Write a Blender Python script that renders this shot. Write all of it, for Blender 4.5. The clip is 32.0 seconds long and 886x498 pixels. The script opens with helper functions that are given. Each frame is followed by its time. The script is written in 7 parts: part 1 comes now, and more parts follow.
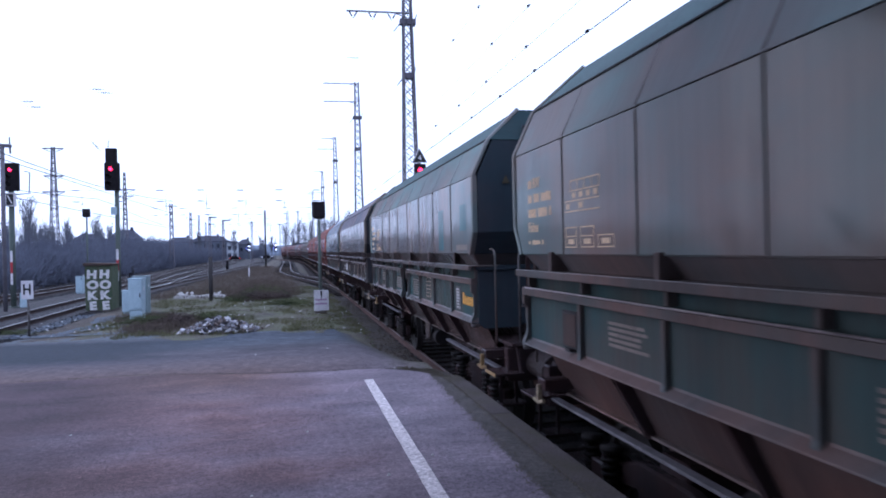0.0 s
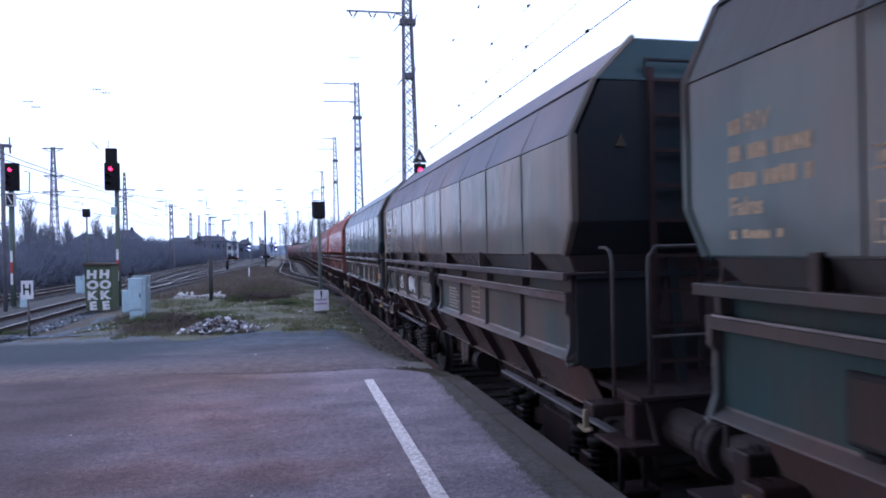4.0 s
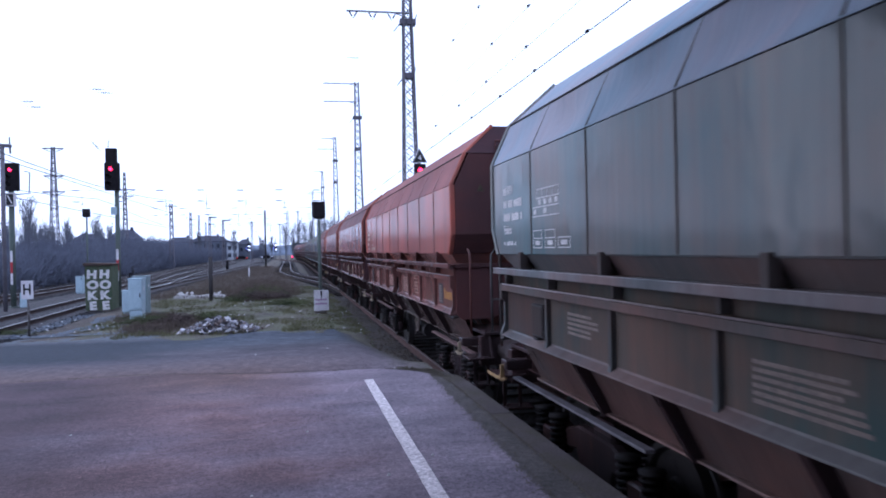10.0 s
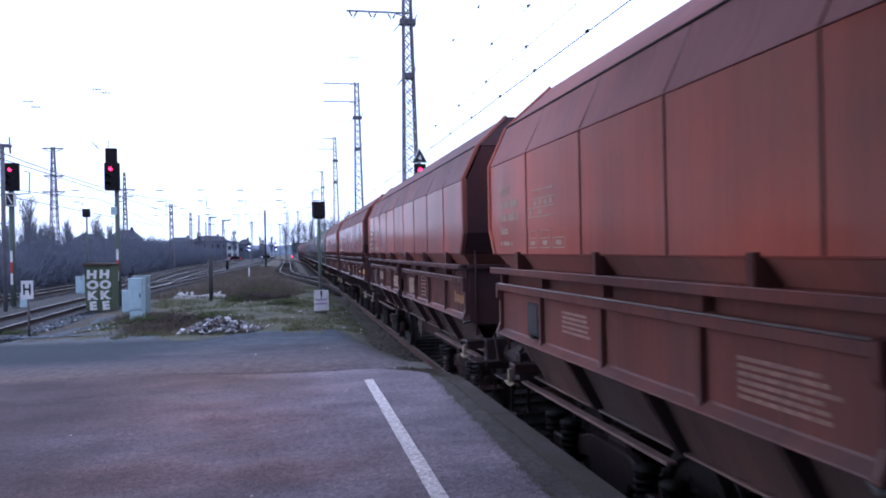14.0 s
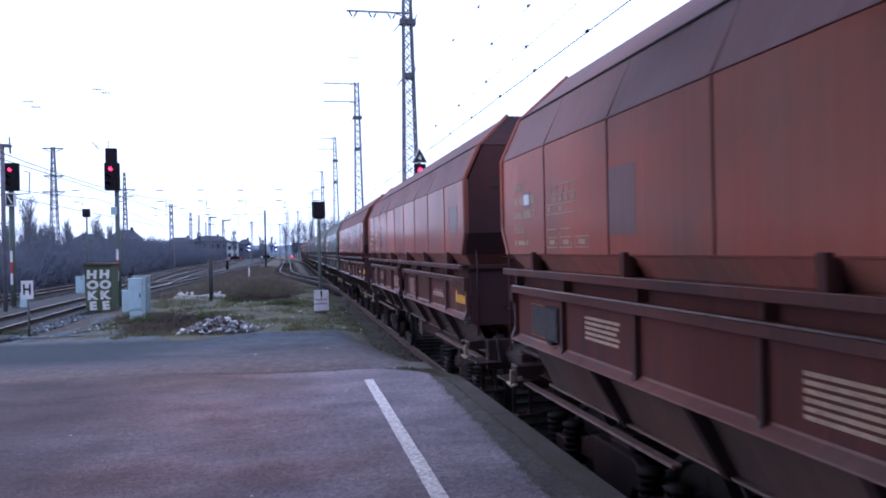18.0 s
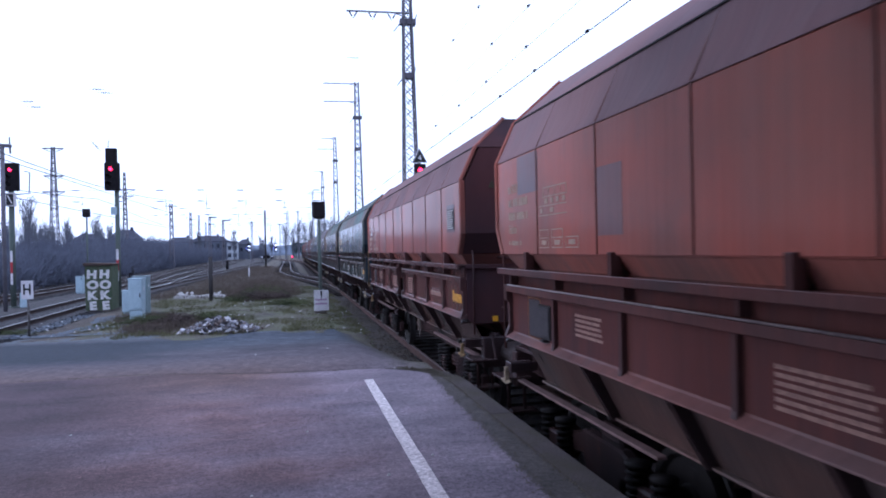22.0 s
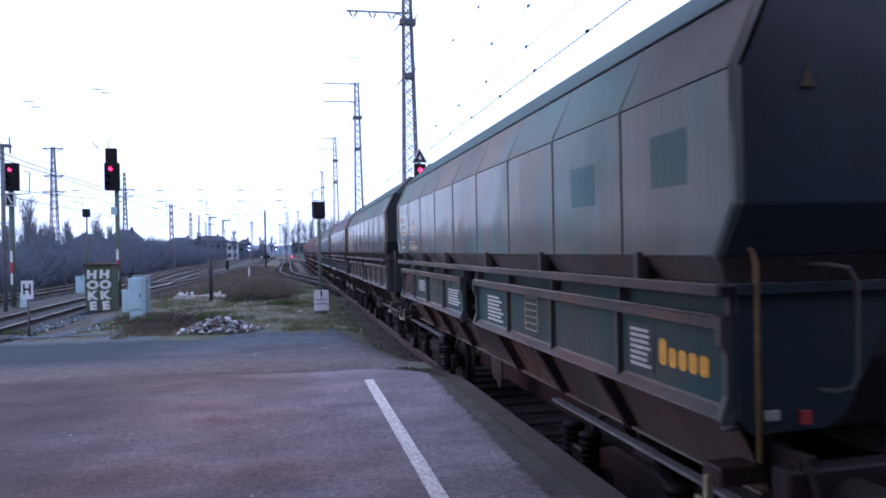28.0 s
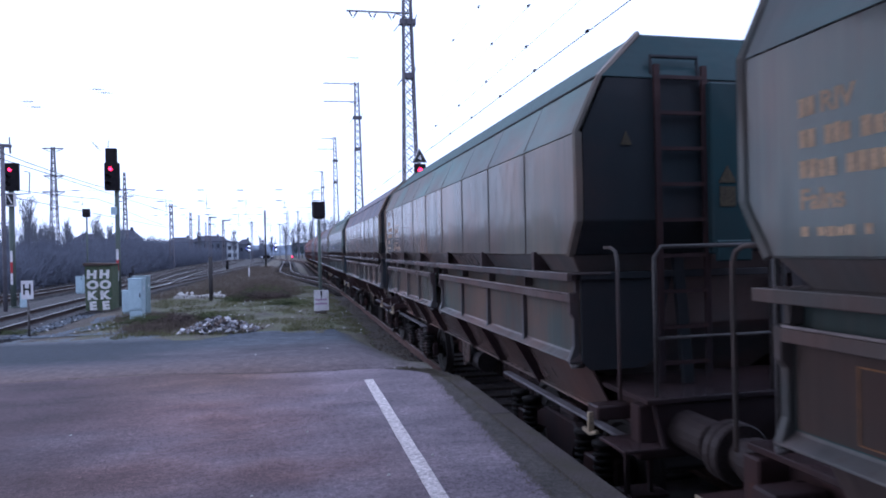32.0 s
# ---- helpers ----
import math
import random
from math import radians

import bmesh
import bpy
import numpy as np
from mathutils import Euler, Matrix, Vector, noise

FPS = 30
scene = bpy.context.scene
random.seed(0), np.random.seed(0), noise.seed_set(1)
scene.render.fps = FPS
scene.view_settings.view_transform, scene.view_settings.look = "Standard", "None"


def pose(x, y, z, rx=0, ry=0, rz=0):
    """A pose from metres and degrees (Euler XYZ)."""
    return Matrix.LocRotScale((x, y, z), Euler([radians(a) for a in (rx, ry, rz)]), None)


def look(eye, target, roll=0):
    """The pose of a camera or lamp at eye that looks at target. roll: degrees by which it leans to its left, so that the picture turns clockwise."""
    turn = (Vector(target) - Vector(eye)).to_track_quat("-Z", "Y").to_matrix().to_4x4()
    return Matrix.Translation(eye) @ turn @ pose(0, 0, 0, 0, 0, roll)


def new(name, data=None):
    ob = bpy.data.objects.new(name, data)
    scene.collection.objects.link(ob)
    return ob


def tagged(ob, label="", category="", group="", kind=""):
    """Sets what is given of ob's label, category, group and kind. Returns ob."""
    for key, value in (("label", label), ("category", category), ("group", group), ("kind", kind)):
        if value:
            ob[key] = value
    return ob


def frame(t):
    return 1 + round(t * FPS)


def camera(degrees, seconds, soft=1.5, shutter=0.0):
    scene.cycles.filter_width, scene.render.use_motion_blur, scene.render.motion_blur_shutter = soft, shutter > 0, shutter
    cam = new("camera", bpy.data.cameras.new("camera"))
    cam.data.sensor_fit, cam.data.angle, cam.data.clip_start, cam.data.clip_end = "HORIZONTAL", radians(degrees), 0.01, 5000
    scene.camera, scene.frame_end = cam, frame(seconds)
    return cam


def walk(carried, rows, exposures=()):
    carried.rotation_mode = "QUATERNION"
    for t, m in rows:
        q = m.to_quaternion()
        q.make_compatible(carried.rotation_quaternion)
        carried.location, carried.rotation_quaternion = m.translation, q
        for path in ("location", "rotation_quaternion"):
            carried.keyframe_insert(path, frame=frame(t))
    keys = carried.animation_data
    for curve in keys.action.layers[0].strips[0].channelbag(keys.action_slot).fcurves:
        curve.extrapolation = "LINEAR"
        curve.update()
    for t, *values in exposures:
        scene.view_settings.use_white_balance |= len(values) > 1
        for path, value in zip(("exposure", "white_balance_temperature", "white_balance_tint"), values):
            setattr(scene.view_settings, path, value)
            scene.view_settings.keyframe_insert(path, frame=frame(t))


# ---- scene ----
# ---------------------------------------------------------------- camera
EYE = 1.55                 # eye above the platform, whose top is z = 0
RAIL = -0.90               # top of the rails under the train
TRACK_X = 3.71             # centre line of the train's track
LEFT_GROUND = -0.80
PITCH = 12.54              # wagon length over buffers
CURVE_Y, CURVE_R = 140.0, 580.0

cam = camera(66.707, 32.0, soft=1.85, shutter=0.35)
yaw, pitch = radians(12.686), radians(-0.03)
fwd = Vector((math.sin(yaw) * math.cos(pitch), math.cos(yaw) * math.cos(pitch), math.sin(pitch)))
eye = Vector((0.0, 0.0, EYE))
CAM_POSE = look(eye, eye + fwd, roll=-1.2635)
walk(cam, [(0.0, CAM_POSE), (32.0, CAM_POSE)], exposures=[(0.0, 0.10, 5280, 12), (32.0, 0.10, 5280, 12)])

# ---------------------------------------------------------------- world and light
SUN_ELEV, SUN_AZ = radians(13.0), radians(-68.0)     # azimuth from +y towards +x
world = bpy.data.worlds.new("overcast_dusk_sky")
world.use_nodes = True
scene.world = world
wn, wl = world.node_tree.nodes, world.node_tree.links
wn.clear()
sky = wn.new("ShaderNodeTexSky")
sky.sky_type = "NISHITA"
sky.sun_disc = False
sky.sun_elevation, sky.sun_rotation = SUN_ELEV, SUN_AZ
sky.air_density, sky.dust_density, sky.ozone_density = 1.0, 6.0, 1.5
cloud = wn.new("ShaderNodeMix")                      # an even cloud sheet over the clear sky
cloud.data_type = "RGBA"
cloud.inputs[0].default_value = 0.90
cloud.inputs[7].default_value = (12.2, 12.7, 15.3, 1.0)
bg = wn.new("ShaderNodeBackground")
bg.inputs["Strength"].default_value = 0.108
wout = wn.new("ShaderNodeOutputWorld")
wl.new(sky.outputs[0], cloud.inputs[6])
wl.new(cloud.outputs[2], bg.inputs["Color"])
wl.new(bg.outputs[0], wout.inputs["Surface"])

sun = new("sun", bpy.data.lights.new("sun", "SUN"))
sun.data.energy, sun.data.angle, sun.data.color = 1.0, radians(60), (1.0, 0.94, 0.92)
sdir = Vector((math.sin(SUN_AZ) * math.cos(SUN_ELEV), math.cos(SUN_AZ) * math.cos(SUN_ELEV), math.sin(SUN_ELEV)))
sun.matrix_world = look((0, 0, 60), Vector((0, 0, 60)) - sdir)

# ---------------------------------------------------------------- materials
def rgb(r, g, b):
    return (r, g, b, 1.0)


def mat_base(name, rough=0.6, metal=0.0):
    m = bpy.data.materials.new(name)
    m.use_nodes = True
    b = m.node_tree.nodes["Principled BSDF"]
    b.inputs["Roughness"].default_value = rough
    b.inputs["Metallic"].default_value = metal
    return m, m.node_tree.nodes, m.node_tree.links, b


def coords(n, l, scale=(1, 1, 1), rnd=True, kind="Object"):
    tc = n.new("ShaderNodeTexCoord")
    mp = n.new("ShaderNodeMapping")
    mp.inputs["Scale"].default_value = scale
    l.new(tc.outputs[kind], mp.inputs["Vector"])
    if rnd:
        oi = n.new("ShaderNodeObjectInfo")
        cm = n.new("ShaderNodeMath")
        cm.operation = "MULTIPLY"
        cm.inputs[1].default_value = 37.0
        l.new(oi.outputs["Random"], cm.inputs[0])
        l.new(cm.outputs[0], mp.inputs["Location"])
    return mp.outputs[0]


def noise_tex(n, l, vec, scale, detail=5, rough=0.6):
    t = n.new("ShaderNodeTexNoise")
    t.inputs["Scale"].default_value = scale
    t.inputs["Detail"].default_value = detail
    t.inputs["Roughness"].default_value = rough
    l.new(vec, t.inputs["Vector"])
    return t.outputs["Fac"]


def ramp(n, l, fac, a, b, pa=0.35, pb=0.65):
    r = n.new("ShaderNodeValToRGB")
    r.color_ramp.elements[0].position, r.color_ramp.elements[1].position = pa, pb
    r.color_ramp.elements[0].color, r.color_ramp.elements[1].color = a, b
    l.new(fac, r.inputs[0])
    return r.outputs[0]


def mix(n, l, fac, a, b, mode="MIX"):
    m = n.new("ShaderNodeMix")
    m.data_type, m.blend_type = "RGBA", mode
    for sock, v in ((m.inputs[0], fac), (m.inputs[6], a), (m.inputs[7], b)):
        if isinstance(v, (int, float, tuple)):
            sock.default_value = v
        else:
            l.new(v, sock)
    return m.outputs[2]


def bump(n, l, b, height, strength=0.3, dist=0.01):
    bp = n.new("ShaderNodeBump")
    bp.inputs["Strength"].default_value = strength
    bp.inputs["Distance"].default_value = dist
    l.new(height, bp.inputs["Height"])
    l.new(bp.outputs[0], b.inputs["Normal"])


BLACK, WHITE = rgb(0, 0, 0), rgb(1, 1, 1)


def paint(name, base, dirt, rust=rgb(0.10, 0.045, 0.03), dirty=0.5, rusty=0.25, rough=0.74, dent=0.07, gloss=0.05, vary=1.0, sheen=0.0, blotch=None):
    """Weathered wagon paint: broad grime, downward streaks, small rust spots, shallow dents."""
    m, n, l, b = mat_base(name, rough)
    b.inputs["Specular IOR Level"].default_value = gloss
    b.inputs["Sheen Weight"].default_value, b.inputs["Sheen Roughness"].default_value = sheen, .5       # grey veil at grazing angles, in place of haze on far red wagons
    b.inputs["Sheen Tint"].default_value = (.42, .38, .40, 1)
    around = lambda t: rgb(*(1 + (q - 1) * vary for q in t))
    v = coords(n, l, rnd=False)
    vs = coords(n, l, (1.0, 1.6, 0.12), rnd=False)
    g1 = noise_tex(n, l, v, 0.9, 6)
    g2 = noise_tex(n, l, vs, 3.5, 5)
    g3 = noise_tex(n, l, v, 9.0, 8, 0.7)
    c = mix(n, l, ramp(n, l, g1, BLACK, rgb(dirty, dirty, dirty), 0.35, 0.7), base, dirt)
    c = mix(n, l, ramp(n, l, g2, BLACK, rgb(dirty, dirty, dirty), 0.45, 0.75), c, dirt)
    c = mix(n, l, ramp(n, l, g3, BLACK, rgb(rusty, rusty, rusty), 0.60, 0.72), c, rust)
    g4 = noise_tex(n, l, coords(n, l, (1.0, 9.0, 0.25), rnd=False), 2.2, 4, .7)
    g5 = noise_tex(n, l, coords(n, l, (.3, .79, .12), rnd=False), 1.0, 1)
    c = mix(n, l, 1.0, c, ramp(n, l, g4, rgb(.90, .90, .90), rgb(1.06, 1.06, 1.06), .3, .7), "MULTIPLY")
    c = mix(n, l, 1.0, c, ramp(n, l, g5, around((.80, .82, .84)), around((1.18, 1.14, 1.12)), .35, .65), "MULTIPLY")
    g6 = noise_tex(n, l, coords(n, l, (.5, .8, .8), rnd=False), 1.15, 5, .55)
    c = mix(n, l, 1.0, c, ramp(n, l, g6, around((.84, .99, 1.02)), around((1.14, 1.0, .95)), .38, .62), "MULTIPLY")
    if blotch:                                            # older coat showing through in broad patches
        c = mix(n, l, ramp(n, l, noise_tex(n, l, coords(n, l, (.5, .42, .9), rnd=False), .8, 4, .6), rgb(.8, .8, .8), BLACK, .38, .54), c, blotch)
    l.new(c, b.inputs["Base Color"])
    l.new(ramp(n, l, g1, rgb(rough - .1, 0, 0), rgb(rough + .15, 0, 0)), b.inputs["Roughness"])
    bump(n, l, b, noise_tex(n, l, coords(n, l, (1, 1, 0.6), rnd=False), 1.6, 3), dent, 0.25)
    return m


def grainy(name, a, b_, scale=8.0, rough=0.85, bumpy=0.4, dist=0.02, fine=60.0, rnd=True, big=None, metal=0.0):
    """Rough mineral or worn surface with variation at two or three scales."""
    m, n, l, b = mat_base(name, rough, metal)
    b.inputs["Specular IOR Level"].default_value = .5 if metal else (.12 if rough > .58 else .3)
    v = coords(n, l, rnd=rnd)
    f1, f2 = noise_tex(n, l, v, scale, 6), noise_tex(n, l, v, fine, 4, 0.7)
    c = mix(n, l, ramp(n, l, f1, BLACK, WHITE, 0.3, 0.7), a, b_)
    c = mix(n, l, 0.55, c, mix(n, l, 1.0, c, ramp(n, l, f2, rgb(.35, .35, .35), rgb(1.7, 1.7, 1.7), 0.3, 0.7), "MULTIPLY"))
    if big:
        c = mix(n, l, ramp(n, l, noise_tex(n, l, v, big[1], 4), BLACK, rgb(big[2], big[2], big[2]), 0.45, 0.6), c, big[0])
    l.new(c, b.inputs["Base Color"])
    bump(n, l, b, f2, bumpy, dist)
    return m


def glow(name, color, strength):
    m, n, l, b = mat_base(name, 0.4)
    b.inputs["Base Color"].default_value = color
    b.inputs["Emission Color"].default_value = color
    b.inputs["Emission Strength"].default_value = strength
    return m


# wagon paints: side, upper slope, board
GREY_GREEN = paint("grey_green_paint", rgb(.146, .137, .131), rgb(.164, .131, .120), dirty=.75, rusty=.08, gloss=0.2, rough=0.62, blotch=rgb(.115, .158, .158))
GREY_ROSE = paint("rosy_grey_green_paint", rgb(.164, .149, .141), rgb(.186, .145, .133), dirty=.75, rusty=.08, gloss=0.2, rough=0.62, blotch=rgb(.115, .158, .158))
GREY_TEAL = paint("grey_teal_paint", rgb(.128, .152, .150), rgb(.168, .138, .128), dirty=.7, rusty=.08, gloss=0.2, rough=0.62)
GREY_BROWN = paint("brown_grey_paint", rgb(.160, .124, .103), rgb(.124, .107, .098), dirty=.7, rusty=.15, gloss=0.16, rough=0.6)
BLUE_GREEN = paint("blue_green_paint", rgb(.116, .150, .160), rgb(.165, .145, .138), dirty=.75, rusty=.12, dent=.08, gloss=0.22, rough=0.6)
RED_BRIGHT = paint("red_oxide_paint", rgb(.355, .096, .068), rgb(.270, .098, .080), dirty=.6, rusty=.08, dent=.06, gloss=0.05, rough=0.66, sheen=0.2)
RED_MID = paint("middle_red_paint", rgb(.270, .088, .068), rgb(.205, .090, .077), dirty=.6, rusty=.12, dent=.06, gloss=0.05, rough=0.66, sheen=0.2)
RED_DULL = paint("dull_red_paint", rgb(.215, .098, .084), rgb(.150, .098, .092), dirty=.7, rusty=.2, gloss=0.05, rough=0.66, sheen=0.2)
# upper slopes: faded paint, its tone raised to stand in for reflected sky
UP_GREEN = paint("faded_green_grey_paint", rgb(.205, .200, .200), rgb(.215, .192, .190), dirty=.7, rusty=.05, dent=.08, gloss=0.0, rough=0.85, vary=0.4, blotch=rgb(.170, .245, .245))
UP_PURPLE = paint("dusty_purple_brown_paint", rgb(.212, .140, .146), rgb(.204, .152, .160), dirty=.6, rusty=.05, dent=.05, gloss=0.0, rough=0.85, vary=0.4)
UP_GREY = paint("faded_grey_paint", rgb(.195, .190, .225), rgb(.215, .198, .216), dirty=.6, rusty=.05, dent=.05, gloss=0.0, rough=0.85, vary=0.4)
UP_BLUE = paint("faded_blue_grey_paint", rgb(.250, .305, .365), rgb(.310, .300, .335), dirty=.8, rusty=.08, dent=.15, gloss=0.0, rough=0.85, vary=0.4)
UP_RED = paint("faded_red_paint", rgb(.290, .150, .146), rgb(.240, .142, .145), dirty=.6, rusty=.05, dent=.05, gloss=0.0, rough=0.85, vary=0.4)
# end walls far darker than the sides: their shade is in the paint
END_GREEN = paint("shaded_green_end_paint", rgb(.040, .052, .062), rgb(.044, .040, .048), dirty=.5, rusty=.1)
END_GREY = paint("shaded_grey_end_paint", rgb(.034, .036, .040), rgb(.036, .032, .035), dirty=.5, rusty=.1)
END_RED_LIT = paint("shaded_brown_red_end_paint", rgb(.108, .048, .046), rgb(.076, .040, .042), dirty=.5, rusty=.1)
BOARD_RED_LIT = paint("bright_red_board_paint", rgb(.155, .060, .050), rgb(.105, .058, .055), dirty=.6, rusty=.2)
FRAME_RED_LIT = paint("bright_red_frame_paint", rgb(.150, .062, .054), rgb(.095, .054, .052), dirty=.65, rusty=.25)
FRAME_PALE = paint("pale_lilac_grey_frame_paint", rgb(.180, .165, .172), rgb(.105, .088, .088), dirty=.6, rusty=.25)
# red end walls likewise hold their shade in the colour
END_RED = paint("shaded_red_end_paint", rgb(.088, .041, .043), rgb(.066, .039, .044), dirty=.5, rusty=.1)
SEAM_RED = paint("dull_red_seam_paint", rgb(.178, .068, .057), rgb(.140, .066, .060), dirty=.6, rusty=.1)
SEAM_GREY = paint("grimy_grey_seam_paint", rgb(.120, .110, .107), rgb(.122, .099, .094), dirty=.6, rusty=.1)
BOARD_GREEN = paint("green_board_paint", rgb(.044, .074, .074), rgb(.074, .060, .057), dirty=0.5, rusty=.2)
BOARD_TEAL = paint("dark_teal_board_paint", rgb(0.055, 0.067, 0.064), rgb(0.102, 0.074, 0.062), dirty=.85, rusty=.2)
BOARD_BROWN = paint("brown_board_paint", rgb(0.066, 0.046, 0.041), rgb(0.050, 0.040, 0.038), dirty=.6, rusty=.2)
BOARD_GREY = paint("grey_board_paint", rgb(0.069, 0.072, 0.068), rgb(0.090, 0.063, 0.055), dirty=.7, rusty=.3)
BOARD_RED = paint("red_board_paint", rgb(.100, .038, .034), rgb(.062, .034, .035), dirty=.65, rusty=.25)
FRAME_GREY = paint("grey_frame_paint", rgb(.108, .088, .088), rgb(.078, .058, .058), dirty=.7, rusty=.35)
FRAME_TEAL = paint("grimy_teal_frame_paint", rgb(.092, .085, .082), rgb(.125, .086, .080), dirty=.7, rusty=.3)
CHUTE = paint("rusty_brown_chute", rgb(.088, .058, .054), rgb(.062, .044, .042), dirty=.7, rusty=.4, rough=.85)
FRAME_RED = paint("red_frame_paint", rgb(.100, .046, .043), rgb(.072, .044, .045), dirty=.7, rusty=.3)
SLOPE_DARK = paint("grimy_dark_paint", rgb(.100, .086, .086), rgb(.130, .098, .092), dirty=.6, rusty=.2, rough=.8)
SLOPE_RED = paint("grimy_red_paint", rgb(.270, .102, .082), rgb(.165, .095, .088), dirty=.6, rusty=.2, rough=.8)
UNDER = paint("rusty_underframe", rgb(.038, .026, .028), rgb(.052, .034, .034), dirty=.7, rusty=.5, rough=.85)
STEEL_DARK = grainy("dark_steel", rgb(.018, .016, .018), rgb(.030, .025, .026), 5, .6, .2, .004)
STEEL_PALE = grainy("worn_grey_steel", rgb(.085, .078, .080), rgb(.045, .038, .037), 6, .55, .2, .004)
FOOT = grainy("worn_lilac_grey_steel", rgb(.15, .14, .155), rgb(.08, .072, .078), 6, .7, .2, .004)
ROD = grainy("bright_steel_rod", rgb(.27, .22, .215), rgb(.15, .12, .12), 6, .5, .1, .003)
# wheels painted darker, for the shade below the wagon
WHEEL = grainy("wheel_steel", rgb(.018, .014, .014), rgb(.012, .010, .011), 6, .55, .2, .004)
COAL = grainy("coal", rgb(.012, .012, .013), rgb(.03, .03, .032), 6, .6, 1.0, .08, 14)
# springs near-black in the paint, in place of shade under the wagons
SPRING_BLACK = grainy("shaded_black_spring_steel", rgb(.009, .008, .009), rgb(.016, .013, .013), 5, .7, .2, .004)
CHUTE_DUST = paint("dusty_chute_lip", rgb(.150, .112, .104), rgb(.095, .072, .068), dirty=.6, rusty=.2, rough=.85)
FOOT_RED = grainy("dusty_red_brown_steel", rgb(.185, .118, .112), rgb(.105, .070, .068), 6, .75, .2, .004)
LEVER_PALE = grainy("chipped_cream_paint", rgb(.36, .29, .20), rgb(.20, .155, .12), 14, .6, .1, .003)
MID_ORANGE = grainy("worn_orange_lettering", rgb(.36, .165, .04), rgb(.24, .115, .045), 20, .6, .05, .002)
LIP_GREY = paint("dusty_grey_lip_paint", rgb(.150, .124, .122), rgb(.105, .082, .080), dirty=.7, rusty=.25)
LIP_RED = paint("dusty_red_lip_paint", rgb(.180, .092, .086), rgb(.120, .070, .068), dirty=.7, rusty=.25)
YELLOW = grainy("yellow_paint", rgb(.30, .19, .08), rgb(.20, .13, .07), 14, .5, .1, .003)
ORANGE = grainy("orange_lettering_paint", rgb(.62, .30, .02), rgb(.42, .2, .03), 20, .5, .05, .002)
DULL_ORANGE = grainy("faded_orange_outline", rgb(.26, .125, .05), rgb(.15, .08, .05), 12, .7, .05, .002)
SIGN_OCHRE = grainy("dirty_ochre_sign", rgb(.075, .060, .038), rgb(.05, .042, .03), 12, .7, .05, .002)
CREAM_LETTER = grainy("cream_lettering", rgb(.62, .44, .28), rgb(.46, .32, .21), 14, .6, .05, .002)
PATCH_RED = paint("dull_red_patch_paint", rgb(.185, .105, .105), rgb(.165, .108, .108), dirty=.6, rusty=.05)
RIM_TEAL = grainy("faded_teal_rim_paint", rgb(.072, .110, .112), rgb(.066, .090, .094), 2, .8, .05, .002)
TAN_RAIL = grainy("ochre_handrail_paint", rgb(.20, .125, .06), rgb(.13, .085, .05), 9, .7, .05, .002)
CAPTION = grainy("faded_violet_print", rgb(.22, .09, .22), rgb(.34, .18, .32), 9, .7, .05, .002)
PATCH_PURPLE = paint("grey_violet_patch_paint", rgb(.160, .112, .122), rgb(.175, .108, .112), dirty=.6, rusty=.05)
REFLECTOR = grainy("amber_reflector", rgb(.75, .36, .02), rgb(.6, .28, .02), 9, .4, .05, .002)
WHITE_LETTER = grainy("chalky_white_paint", rgb(.44, .42, .41), rgb(.30, .28, .275), 12, .6, .05, .002)
TAN_DIM = grainy("dull_tan_lettering", rgb(.27, .16, .13), rgb(.17, .10, .085), 14, .7, .05, .002)
# ducts and roof ends: dark tone stands in for shade on the ends
DUCT_GREEN = paint("shaded_teal_duct_paint", rgb(.030, .055, .060), rgb(.035, .045, .050), dirty=.5, rusty=.1)
DUCT_RED = paint("shaded_purple_red_duct_paint", rgb(.070, .036, .040), rgb(.05, .03, .035), dirty=.5, rusty=.1)
TAN_LETTER = grainy("worn_cream_lettering", rgb(.38, .27, .20), rgb(.25, .18, .14), 14, .6, .05, .002)
FAINT = grainy("faded_lettering", rgb(.19, .15, .13), rgb(.12, .10, .09), 14, .6, .05, .002)
SPRAY = grainy("white_spray_paint", rgb(.62, .60, .60), rgb(.45, .43, .43), 10, .6, .05, .002)
PATCH_GREY = grainy("grey_patch_paint", rgb(.040, .036, .041), rgb(.055, .048, .052), 6, .8, .05, .002)
PATCH_TEAL = paint("teal_patch_paint", rgb(.095, .165, .172), rgb(.115, .140, .142), dirty=.7, rusty=.05)
PLATE_BLACK = grainy("black_plate", rgb(.02, .02, .022), rgb(.035, .03, .03), 8, .55, .1, .003)



def zone(n, l, coord, wobble, amount, a, b):
    """0 at coord = a to 1 at b, with a wavy border."""
    ad = n.new("ShaderNodeMath")
    ad.operation = "MULTIPLY_ADD"
    l.new(wobble, ad.inputs[0])
    ad.inputs[1].default_value = amount
    l.new(coord, ad.inputs[2])
    mr = n.new("ShaderNodeMapRange")
    mr.inputs[1].default_value, mr.inputs[2].default_value = a + amount / 2, b + amount / 2
    l.new(ad.outputs[0], mr.inputs[0])
    return mr.outputs[0]


def both(n, l, a, b):
    mu = n.new("ShaderNodeMath")
    mu.operation = "MULTIPLY"
    l.new(a, mu.inputs[0])
    l.new(b, mu.inputs[1])
    return mu.outputs[0]


